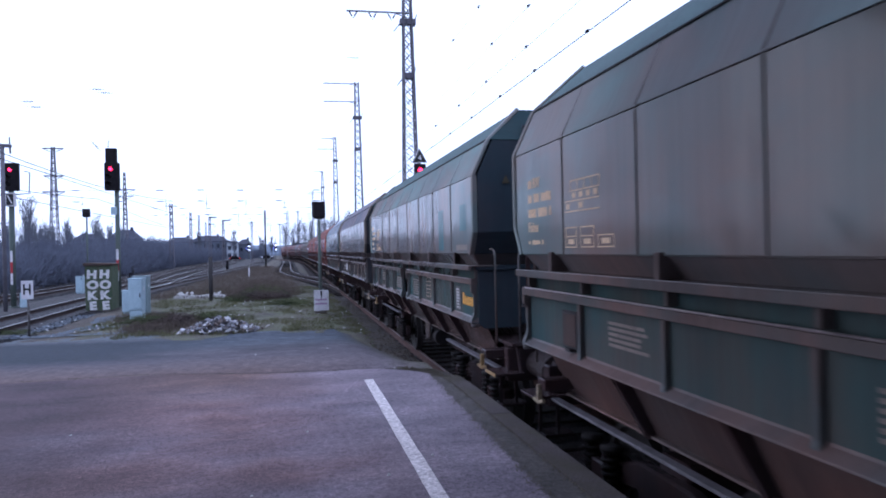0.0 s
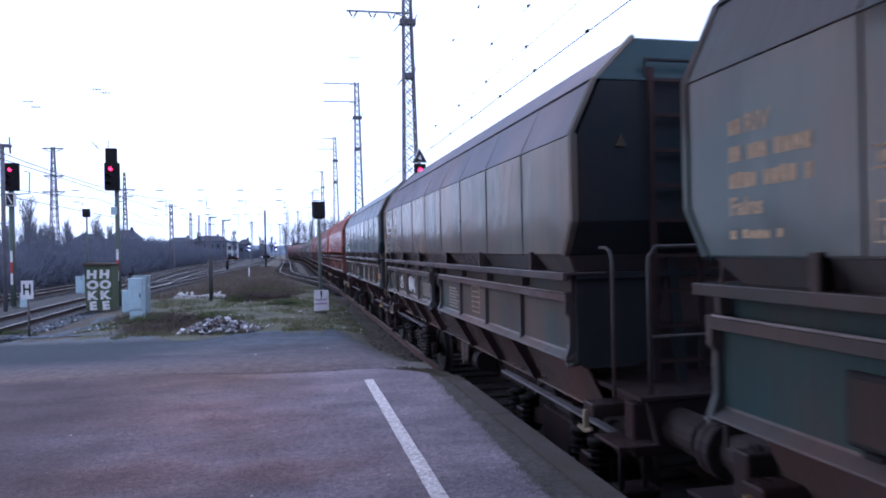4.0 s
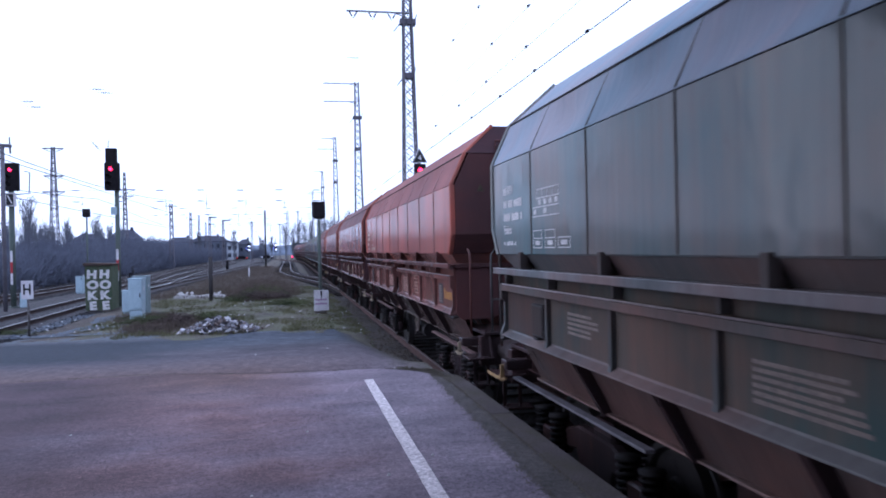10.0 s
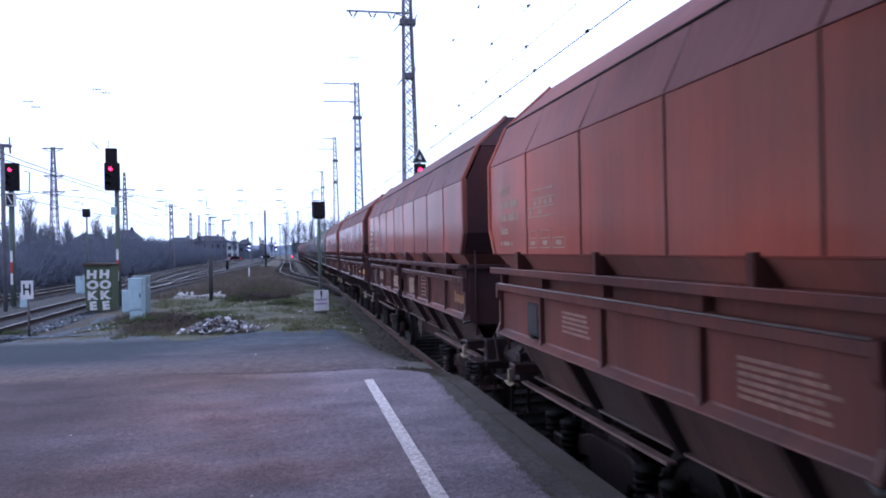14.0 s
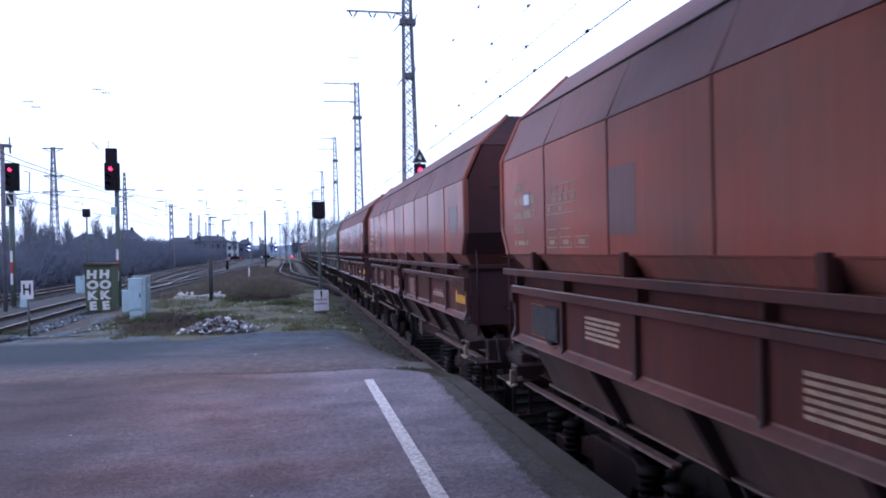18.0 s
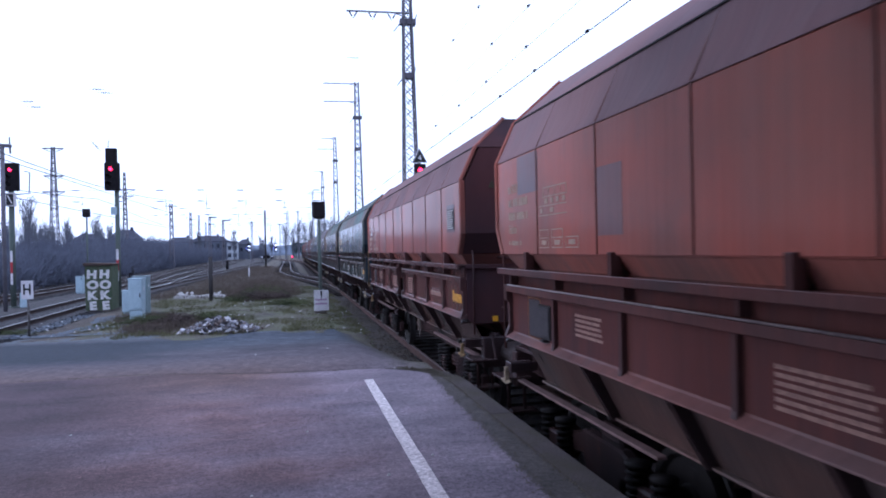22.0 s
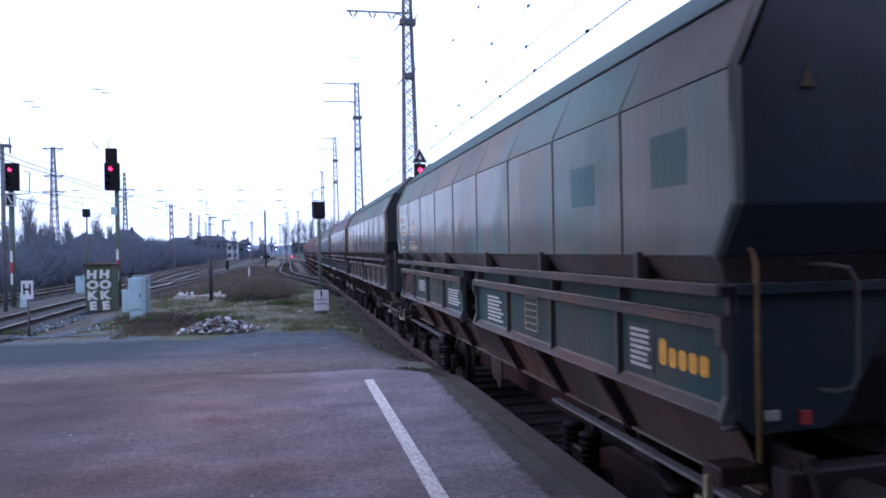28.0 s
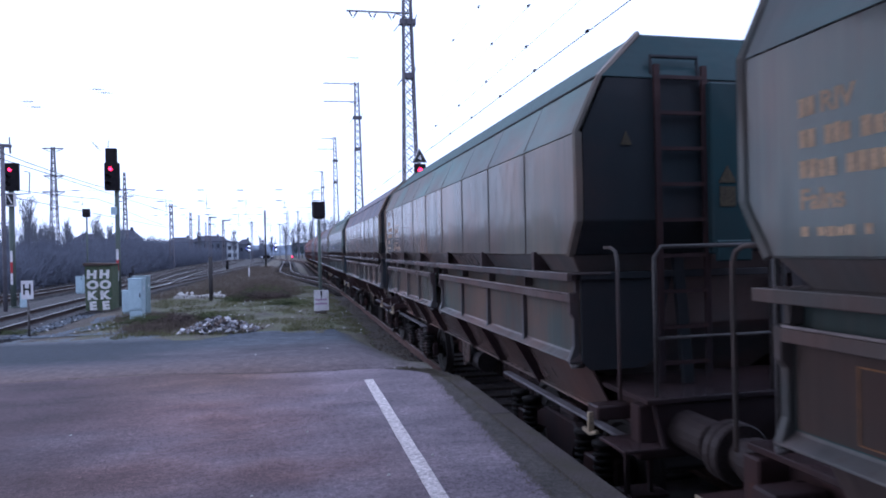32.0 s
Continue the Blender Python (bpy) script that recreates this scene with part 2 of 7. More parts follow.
def ramp_material():
    """Bluish patched asphalt with pale dust towards its ragged end."""
    m, n, l, b = mat_base("ramp_asphalt", .86)
    b.inputs["Specular IOR Level"].default_value = .25
    v = coords(n, l, rnd=False)
    wide = noise_tex(n, l, coords(n, l, (.75, .55, 1), rnd=False), .7, 5, .6)
    spots, fine = noise_tex(n, l, v, 2.2, 6, .65), noise_tex(n, l, v, 38, 5, .8)
    xy = n.new("ShaderNodeSeparateXYZ")
    l.new(v, xy.inputs[0])
    c = ramp(n, l, wide, rgb(.040, .036, .046), rgb(.076, .066, .080), .38, .62)
    c = mix(n, l, zone(n, l, xy.outputs[1], wide, 4.0, 13.0, 17.5), c, rgb(.045, .055, .074))
    c = mix(n, l, 1.0, c, ramp(n, l, spots, rgb(.58, .58, .62), rgb(1.42, 1.38, 1.36), .34, .66), "MULTIPLY")
    # darker towards the left: lens falloff put into the colour
    c = mix(n, l, zone(n, l, xy.outputs[0], wide, 3.0, -1.4, -3.8), c, rgb(.014, .020, .032))
    c = mix(n, l, zone(n, l, xy.outputs[1], spots, 1.8, 12.4, 9.6), c, rgb(.112, .092, .108))
    silt = both(n, l, zone(n, l, xy.outputs[1], spots, 1.6, 11.4, 9.3), zone(n, l, xy.outputs[0], wide, 1.5, 1.2, -.4))
    c = mix(n, l, silt, c, rgb(.096, .064, .062))
    dust = both(n, l, zone(n, l, xy.outputs[1], spots, 2.0, 19.2, 20.6), zone(n, l, xy.outputs[0], spots, 2.5, -2.2, -3.8))
    c = mix(n, l, dust, c, rgb(.084, .092, .106))
    c = mix(n, l, zone(n, l, xy.outputs[0], spots, .8, 1.25, 1.75), c, rgb(.052, .046, .036))
    mid = noise_tex(n, l, coords(n, l, (1, .45, 1), rnd=False), 9, 6, .75)
    c = mix(n, l, 1.0, c, ramp(n, l, mid, rgb(.62, .62, .63), rgb(1.42, 1.40, 1.38), .32, .68), "MULTIPLY")
    c = mix(n, l, .8, c, mix(n, l, 1.0, c, ramp(n, l, fine, rgb(.35, .35, .35), rgb(1.7, 1.7, 1.7), .3, .7), "MULTIPLY"))
    l.new(c, b.inputs["Base Color"])
    bump(n, l, b, fine, .35, .01)
    return m


def asphalt_material():
    """Old platform asphalt: brown and bluish patches, crosswise streaks, speckle of grit."""
    m, n, l, b = mat_base("platform_asphalt", .84)
    b.inputs["Specular IOR Level"].default_value = .3
    v = coords(n, l, rnd=False)
    big = noise_tex(n, l, coords(n, l, (.55, .8, 1), rnd=False), .55, 4, .55)
    streak = noise_tex(n, l, coords(n, l, (.35, 2.2, 1), rnd=False), .9, 5, .6)
    spots = noise_tex(n, l, coords(n, l, (.8, 1.2, 1), rnd=False), 1.5, 6, .62)
    fine = noise_tex(n, l, v, 55, 5, .8)
    c = ramp(n, l, big, rgb(.170, .104, .106), rgb(.146, .124, .152), .40, .60)
    xy = n.new("ShaderNodeSeparateXYZ")
    l.new(v, xy.inputs[0])
    band = zone(n, l, xy.outputs[1], spots, .9, 7.0, 8.5)
    side = zone(n, l, xy.outputs[0], spots, .6, .75, -.6)
    c = mix(n, l, both(n, l, band, side), c, rgb(.120, .074, .066))        # brown silt along the joint
    # left side darkened in the colour, for roof shade and lens falloff
    c = mix(n, l, zone(n, l, xy.outputs[0], big, 2.4, -.9, -2.6), c, rgb(.064, .042, .050))
    c = mix(n, l, zone(n, l, xy.outputs[0], big, 1.2, -.1, 1.1), c, rgb(.176, .150, .172))
    c = mix(n, l, 1.0, c, ramp(n, l, streak, rgb(.86, .86, .89), rgb(1.12, 1.10, 1.10), .30, .70), "MULTIPLY")
    c = mix(n, l, 1.0, c, ramp(n, l, spots, rgb(.70, .68, .72), rgb(1.28, 1.25, 1.26), .34, .66), "MULTIPLY")
    skew = n.new("ShaderNodeMath")                                          # dirt wedge that widens along the kerb
    skew.operation = "MULTIPLY_ADD"
    l.new(xy.outputs[1], skew.inputs[0])
    skew.inputs[1].default_value = -.03
    l.new(xy.outputs[0], skew.inputs[2])
    grit = noise_tex(n, l, v, 4.5, 6, .7)
    dirt = ramp(n, l, grit, rgb(.046, .040, .038), rgb(.086, .074, .070), .35, .65)
    c = mix(n, l, zone(n, l, skew.outputs[0], grit, .22, 1.385, 1.415), c, dirt)
    mid = noise_tex(n, l, v, 19, 6, .75)
    c = mix(n, l, 1.0, c, ramp(n, l, mid, rgb(.58, .58, .58), rgb(1.42, 1.42, 1.42), .32, .68), "MULTIPLY")
    c = mix(n, l, 1.0, c, mix(n, l, 1.0, c, ramp(n, l, fine, rgb(.35, .35, .35), rgb(1.7, 1.7, 1.7), .3, .7), "MULTIPLY"))
    l.new(c, b.inputs["Base Color"])
    bump(n, l, b, fine, .5, .012)
    return m


ASPHALT = asphalt_material()
RAMP_ASPHALT = ramp_material()
KERB = grainy("kerb_concrete", rgb(.060, .050, .050), rgb(.092, .077, .076), 2.0, .88, .7, .014, 45, rnd=False, big=(rgb(.066, .058, .044), 1.6, .8))
MOSS = grainy("mossy_dirt", rgb(.082, .072, .056), rgb(.135, .116, .090), 7.0, .95, .9, .02, 50)
LINE_PAINT = grainy("worn_white_line_paint", rgb(.80, .73, .73), rgb(.33, .28, .29), 26, .75, .4, .006, 70, rnd=False)
# buffer steel darkened in the colour for the shade between wagons
BUFFER = grainy("shaded_buffer_steel", rgb(.022, .017, .018), rgb(.042, .031, .030), 5, .6, .2, .004)
# ballast of the train's track, darkened in the colour for its shade
BALLAST_SHADED = grainy("shaded_ballast", rgb(.017, .012, .013), rgb(.036, .026, .026), 5, .9, 1.0, .05, 22, rnd=False)
BALLAST = grainy("ballast", rgb(.018, .018, .021), rgb(.041, .039, .042), 5, .9, 1.0, .05, 22, rnd=False)
OLD_WOOD = grainy("weathered_grey_wood", rgb(.038, .035, .037), rgb(.065, .060, .062), 4, .85, .5, .01, 40)
CONCRETE = grainy("sleeper_concrete", rgb(.125, .12, .125), rgb(.072, .068, .069), 4, .85, .4, .01, 40)
CONCRETE_DIRTY = grainy("grimy_sleeper_concrete", rgb(.075, .066, .064), rgb(.045, .040, .040), 4, .85, .4, .01, 40)
# tarred wood, darkened further to carry the shade under the train
WOOD_SLEEPER = grainy("tarred_wood", rgb(.011, .008, .008), rgb(.019, .014, .013), 4, .85, .5, .01, 40)
RAIL_SIDE = grainy("rusty_rail", rgb(.048, .032, .029), rgb(.032, .025, .025), 6, .75, .3, .005, 40)
RAIL_RUST = grainy("brown_rusty_rail", rgb(.095, .055, .048), rgb(.058, .038, .035), 6, .8, .3, .005, 40)
RAIL_DULL = grainy("dull_rail_head", rgb(.17, .135, .13), rgb(.11, .088, .085), 5, .6, .05, .002, 40)
RAIL_TOP = grainy("polished_rail_head", rgb(.42, .40, .41), rgb(.28, .26, .27), 5, .36, .05, .002, 40, metal=.9)
GREEN_POST = grainy("green_grey_post_paint", rgb(.075, .10, .085), rgb(.11, .12, .115), 5, .6, .1, .004)
MAST = grainy("galvanised_lattice_steel", rgb(.10, .095, .115), rgb(.15, .14, .16), 3, .6, .1, .004)
SIGNAL_BLACK = grainy("signal_black", rgb(.010, .009, .011), rgb(.018, .015, .018), 5, .85, .1, .004)
HUT_GREEN = grainy("mossy_green_hut_paint", rgb(.05, .075, .045), rgb(.085, .095, .065), 3, .8, .3, .008)
HUT_ROOF = grainy("hut_roof_felt", rgb(.075, .05, .042), rgb(.05, .038, .034), 4, .85, .4, .01)
CABINET = grainy("pale_blue_grey_cabinet", rgb(.37, .47, .53), rgb(.30, .38, .43), 2.5, .5, .1, .003)
CABINET_DULL = grainy("greenish_grey_cabinet", rgb(.21, .27, .29), rgb(.16, .21, .225), 2.5, .55, .1, .003)
SIGN_WHITE = grainy("sign_white", rgb(.62, .60, .62), rgb(.50, .47, .50), 4, .5, .05, .002)
SIGN_BLACK = grainy("sign_black", rgb(.012, .012, .014), rgb(.02, .02, .022), 6, .5, .05, .002)
SIGN_RED = grainy("sign_red", rgb(.40, .04, .05), rgb(.30, .035, .045), 6, .5, .05, .002)
RUBBLE = grainy("broken_stone", rgb(.12, .12, .135), rgb(.40, .39, .42), 3, .9, .6, .02, 30)
RUBBLE_WHITE = grainy("pale_broken_mortar", rgb(.44, .43, .45), rgb(.66, .64, .66), 3, .9, .6, .02, 30)
RUBBLE_DARK = grainy("dark_broken_stone", rgb(.035, .033, .038), rgb(.09, .085, .09), 3, .9, .6, .02, 30)
RUBBLE_BROWN = grainy("broken_brick_and_stone", rgb(.12, .09, .08), rgb(.22, .18, .17), 3, .9, .6, .02, 30)
SLAB = grainy("pale_concrete_slab", rgb(.50, .49, .48), rgb(.36, .34, .33), 3, .85, .4, .01, 30)
GRAVEL = grainy("pale_gravel", rgb(.085, .098, .12), rgb(.17, .185, .21), 3, .9, .4, .01, 30, rnd=False)
RED_GLOW = glow("red_signal_light", rgb(1.0, .02, .08), 6.0)
TAIL_GLOW = glow("red_tail_light", rgb(1.0, .06, .05), 1.6)
HEAD_GLOW = glow("white_headlight", rgb(.8, .85, 1.0), 3.0)
WHITE_GLOW = glow("cold_white_light", rgb(.75, .8, 1.0), 9.0)
BLUE_GLOW = glow("blue_halo_light", rgb(.18, .2, 1.0), 3.0)

# ---------------------------------------------------------------- mesh helpers
class Geo:
    """Collects vertices and faces of one mesh."""

    def __init__(self):
        self.v, self.f = [], []

    def add(self, verts, faces):
        o = len(self.v)
        self.v += [tuple(p) for p in verts]
        self.f += [tuple(i + o for i in f) for f in faces]
        return self

    def box(self, x0, x1, y0, y1, z0, z1):
        return self.add([(x0, y0, z0), (x1, y0, z0), (x1, y1, z0), (x0, y1, z0), (x0, y0, z1), (x1, y0, z1), (x1, y1, z1), (x0, y1, z1)],
                        [(0, 3, 2, 1), (4, 5, 6, 7), (0, 1, 5, 4), (1, 2, 6, 5), (2, 3, 7, 6), (3, 0, 4, 7)])

    def bar(self, p, q, w, h=None):
        """A square bar from p to q."""
        p, q, h = Vector(p), Vector(q), h or w
        d = (q - p).normalized()
        a = d.cross(Vector((0, 0, 1)))
        a = a.normalized() if a.length > 1e-4 else Vector((1, 0, 0))
        b = a.cross(d).normalized()
        c = [a * sx * w / 2 + b * sy * h / 2 for sx, sy in ((-1, -1), (1, -1), (1, 1), (-1, 1))]
        return self.add([p + k for k in c] + [q + k for k in c], [(3, 2, 1, 0), (4, 5, 6, 7), (0, 1, 5, 4), (1, 2, 6, 5), (2, 3, 7, 6), (3, 0, 4, 7)])

    def tube(self, pts, r, n=8, r2=None):
        """A round rod along points."""
        pts = [Vector(p) for p in pts]
        o, rings = len(self.v), []
        side = None
        for i, p in enumerate(pts):
            d = (pts[min(i + 1, len(pts) - 1)] - pts[max(i - 1, 0)]).normalized()
            if side is None:
                side = d.cross(Vector((0, 0, 1)))
                if side.length < 1e-3:
                    side = Vector((1, 0, 0))
            side = (side - d * side.dot(d)).normalized()
            up = d.cross(side)
            rr = r if r2 is None else r + (r2 - r) * i / (len(pts) - 1)
            for k in range(n):
                a = 2 * math.pi * k / n
                self.v.append(tuple(p + side * math.cos(a) * rr + up * math.sin(a) * rr))
        for i in range(len(pts) - 1):
            for k in range(n):
                a, b = o + i * n + k, o + i * n + (k + 1) % n
                self.f.append((a, b, b + n, a + n))
        self.f.append(tuple(o + k for k in range(n))[::-1])
        self.f.append(tuple(o + (len(pts) - 1) * n + k for k in range(n)))
        return self

    def prism(self, poly, axis, a, b):
        """A polygon swept along an axis: axis 0 takes (y, z), 1 takes (x, z), 2 takes (x, y)."""
        n = len(poly)
        put = {0: lambda p, t: (t, p[0], p[1]), 1: lambda p, t: (p[0], t, p[1]), 2: lambda p, t: (p[0], p[1], t)}[axis]
        return self.add([put(p, a) for p in poly] + [put(p, b) for p in poly],
                        [tuple(range(n))[::-1], tuple(range(n, 2 * n))] + [(i, (i + 1) % n, (i + 1) % n + n, i + n) for i in range(n)])

    def mesh(self, name, bevel=0.0, smooth=False, segs=1):
        me = bpy.data.meshes.new(name)
        me.from_pydata(self.v, [], self.f)
        bm = bmesh.new()
        bm.from_mesh(me)
        bmesh.ops.recalc_face_normals(bm, faces=bm.faces)
        if bevel:
            es = [e for e in bm.edges if len(e.link_faces) == 2 and e.calc_face_angle(0) > 0.5]
            bmesh.ops.bevel(bm, geom=es, offset=bevel, segments=segs, affect="EDGES", clamp_overlap=True)
        bm.to_mesh(me)
        bm.free()
        if smooth:
            for p in me.polygons:
                p.use_smooth = True
        return me


CACHE = {}


def shared(key, make):
    """One mesh for all alike pieces."""
    if key not in CACHE:
        CACHE[key] = make()
    return CACHE[key]


def part(name, me, material, parent, label="", at=None):
    """One mesh object under a thing or a part; the material sits on the object so that meshes can be shared."""
    if isinstance(me, Geo):
        me = me.mesh(name)
    if not me.materials:
        me.materials.append(material)
    ob = new(name, me)
    ob.material_slots[0].link = "OBJECT"
    ob.material_slots[0].material = material
    ob.parent = parent
    if at is not None:
        ob.matrix_basis = at
    if label:
        tagged(ob, label)
    return ob


def thing(name, label, category, m=None, group="", kind=""):
    ob = new(name)
    ob.empty_display_size = 0.3
    if m is not None:
        ob.matrix_basis = m
    return tagged(ob, label, category, group, kind)


def solo(name, me, material, label, category, group="", kind="", at=None):
    return tagged(part(name, me, material, None, at=at), label, category, group, kind)


def letters(text, size, depth=0.004, heavy=0.0):
    """Flat lettering with the built-in font, in the x-z plane, centred, facing -y."""
    cu = bpy.data.curves.new("lettering", "FONT")
    cu.body, cu.size, cu.extrude, cu.offset = text, size, depth, heavy
    cu.align_x, cu.align_y = "CENTER", "CENTER"
    ob = bpy.data.objects.new("lettering", cu)
    scene.collection.objects.link(ob)
    me = bpy.data.meshes.new_from_object(ob.evaluated_get(bpy.context.evaluated_depsgraph_get()))
    bpy.data.objects.remove(ob)
    me.transform(pose(0, 0, 0, 90))
    me.materials.clear()
    return me


# ---------------------------------------------------------------- the coal wagon
# local frame: x across, y along (platform end at -y), z above the rail top
HW = 1.515
ZL = dict(low=2.372, mid=2.645, up=3.350, beam=3.785, top=4.218)
BEAM_W, TOP_W = 1.31, .84
Y_PLAT, Y_BLUNT = -5.29, 5.69          # hopper ends
SEAMS = [-4.07, -2.85, -1.63, -.41, .81, 2.03, 3.25, 4.47]
GUSSETS = [-4.34, -2.60, -.86, 1.24, 2.97, 4.70]
RIBS = [.35, 1.57, 2.81, 4.06, 5.28]
MID = .22                              # middle of the hopper


def hull_ring(level):
    """Half width and end offsets of the hopper at a level."""
    return {"low": (HW, .17), "mid": (HW, 0.0), "up": (HW, 0.0), "beam": (BEAM_W, 0.0), "top": (TOP_W, .24)}[level]


def wall_mesh(levels, side, t=0.05):
    """A side wall of the hopper between levels, with thickness."""
    g, outer, inner = Geo(), [], []
    for lv in levels:
        w, e = hull_ring(lv)
        for y in (Y_PLAT + e, Y_BLUNT - e):
            outer.append((side * w, y, ZL[lv]))
            inner.append((side * (w - t), y, ZL[lv]))
    n = len(levels)
    vs = outer + inner
    o = 2 * n
    fs = []
    for i in range(n - 1):
        a = 2 * i
        fs += [(a, a + 1, a + 3, a + 2), (o + a, o + a + 2, o + a + 3, o + a + 1), (a, a + 2, o + a + 2, o + a), (a + 1, o + a + 1, o + a + 3, a + 3)]
    fs += [(0, o, o + 1, 1), (2 * n - 2, 2 * n - 1, o + 2 * n - 1, o + 2 * n - 2)]
    return g.add(vs, fs).mesh("wall", 0.012)


def dented_mesh(side, seed, deep=1.0):
    """The upper slope, buckled inwards between its seams."""
    rnd = random.Random(seed)
    ys = [Y_PLAT + .02] + SEAMS + [Y_BLUNT - .02]
    cols = []
    for a, b in zip(ys, ys[1:]):
        cols += [a + (b - a) * k / 6 for k in range(6)]
    cols.append(ys[-1])
    rows, amp = 6, {}
    for i in range(len(ys) - 1):
        amp[i] = rnd.uniform(.012, .05) * deep
    vs, fs = [], []
    for i, y in enumerate(cols):
        cell, k = min(i // 6, len(ys) - 2), (i % 6) / 6
        for j in range(rows):
            f = j / (rows - 1)
            w, z = HW + (BEAM_W - HW) * f, ZL["up"] + (ZL["beam"] - ZL["up"]) * f
            d = amp[cell] * math.sin(math.pi * k) * math.sin(math.pi * f) * (1 + .5 * math.sin(9 * y + 4 * f))
            vs.append((side * (w - d * .9), y, z - d * .4))
    for i in range(len(cols) - 1):
        for j in range(rows - 1):
            a = i * rows + j
            fs.append((a, a + 1, a + rows + 1, a + rows))
    o = len(vs)
    vs += [(x - side * .05, y, z - .03) for x, y, z in vs]
    fs += [tuple(k + o for k in f)[::-1] for f in fs]
    return Geo().add(vs, fs).mesh("upper_panel", 0, True)


def end_mesh(sgn):
    """The end wall: leans in above and below its upright middle."""
    y0 = Y_PLAT if sgn < 0 else Y_BLUNT
    vs = []
    for t in (0.0, 0.05):
        for lv in ("low", "mid", "up", "beam"):
            w, e = hull_ring(lv)
            for sx in (-1, 1):
                vs.append((sx * (w - .052), y0 - sgn * (e + t + .003), ZL[lv]))
    fs = []
    for i in range(3):
        a = 2 * i
        fs += [(a, a + 1, a + 3, a + 2), (8 + a, 8 + a + 2, 8 + a + 3, 8 + a + 1), (a, a + 2, a + 10, a + 8), (a + 1, a + 9, a + 11, a + 3)]
    fs += [(0, 8, 9, 1), (6, 7, 15, 14)]
    return Geo().add(vs, fs).mesh("end_wall", 0.008)


def rim_mesh():
    """The closed top frame above the roof beam, along both sides."""
    g = Geo()
    for sx in (-1, 1):
        vs = []
        for w, e, z in ((BEAM_W + .004, -.006, ZL["beam"] + .004), (TOP_W, .24, ZL["top"]), (TOP_W - .08, .32, ZL["top"]), (BEAM_W - .14, .12, ZL["beam"])):
            vs += [(sx * w, Y_PLAT + e, z), (sx * w, Y_BLUNT - e, z)]
        g.add(vs, [(0, 1, 3, 2), (2, 3, 5, 4), (4, 5, 7, 6), (6, 7, 1, 0), (0, 2, 4, 6), (1, 7, 5, 3)])
    return g.mesh("roof_frame", 0.01)


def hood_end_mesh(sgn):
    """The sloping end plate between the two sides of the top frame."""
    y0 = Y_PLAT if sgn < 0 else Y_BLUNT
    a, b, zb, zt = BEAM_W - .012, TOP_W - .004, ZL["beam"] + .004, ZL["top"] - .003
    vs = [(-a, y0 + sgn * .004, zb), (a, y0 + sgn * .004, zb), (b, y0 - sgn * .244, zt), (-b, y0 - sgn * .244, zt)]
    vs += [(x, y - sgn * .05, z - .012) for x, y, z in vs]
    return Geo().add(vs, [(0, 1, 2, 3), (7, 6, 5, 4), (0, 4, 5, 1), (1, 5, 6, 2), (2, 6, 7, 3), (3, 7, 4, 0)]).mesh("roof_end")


def slope_mesh():
    """The hopper below its sides: it tapers to the sill, then to the chutes over the middle."""
    g = Geo()
    rings = [(HW - .03, 0.20, 2.37), (1.36, .32, 2.20), (1.16, .35, 2.12), (1.10, .40, 1.75), (.55, 1.1, 1.05), (.45, 1.2, .80)]
    vs, fs = [], []
    for w, e, z in rings:
        vs += [(-w, Y_PLAT + e, z), (w, Y_PLAT + e, z), (w, Y_BLUNT - e, z), (-w, Y_BLUNT - e, z)]
    for r in range(len(rings) - 1):
        for i in range(4):
            j = (i + 1) % 4
            fs.append((4 * r + i, 4 * r + j, 4 * r + 4 + j, 4 * r + 4 + i))
    k = 4 * (len(rings) - 1)
    fs.append((k, k + 1, k + 2, k + 3))
    return g.add(vs, fs).mesh("hopper_slope", 0.01)


def rail_curve(s):
    """Handrail bent over at the top: s gives its points."""
    return Geo().tube(s, 0.0145, 8).mesh("handrail", 0, True)


def wheelset_mesh():
    g = Geo()
    g.tube([(-1.0, 0, 0), (1.0, 0, 0)], .085, 12)
    for sx in (-1, 1):
        prof = [(.705, .48), (.735, .47), (.745, .455), (.84, .45), (.84, .39), (.80, .36), (.79, .16), (.83, .14), (.83, .09), (.70, .09), (.70, .15), (.74, .17), (.745, .37), (.705, .40)]
        n = 28
        o = len(g.v)
        for k in range(n):
            a = 2 * math.pi * k / n
            g.v += [(sx * x, r * math.cos(a), r * math.sin(a)) for x, r in prof]
        m = len(prof)
        for k in range(n):
            for i in range(m):
                a, b = o + k * m + i, o + k * m + (i + 1) % m
                c, d = o + ((k + 1) % n) * m + (i + 1) % m, o + ((k + 1) % n) * m + i
                g.f.append((a, b, c, d))
        for k in range(4):                       # balance holes read as dark pads on the disc
            a = math.pi * k / 2
            g.box(sx * .785 - .02, sx * .785 + .02, .26 * math.cos(a) - .04, .26 * math.cos(a) + .04, .26 * math.sin(a) - .04, .26 * math.sin(a) + .04)
    return g.mesh("wheelset", 0, False)


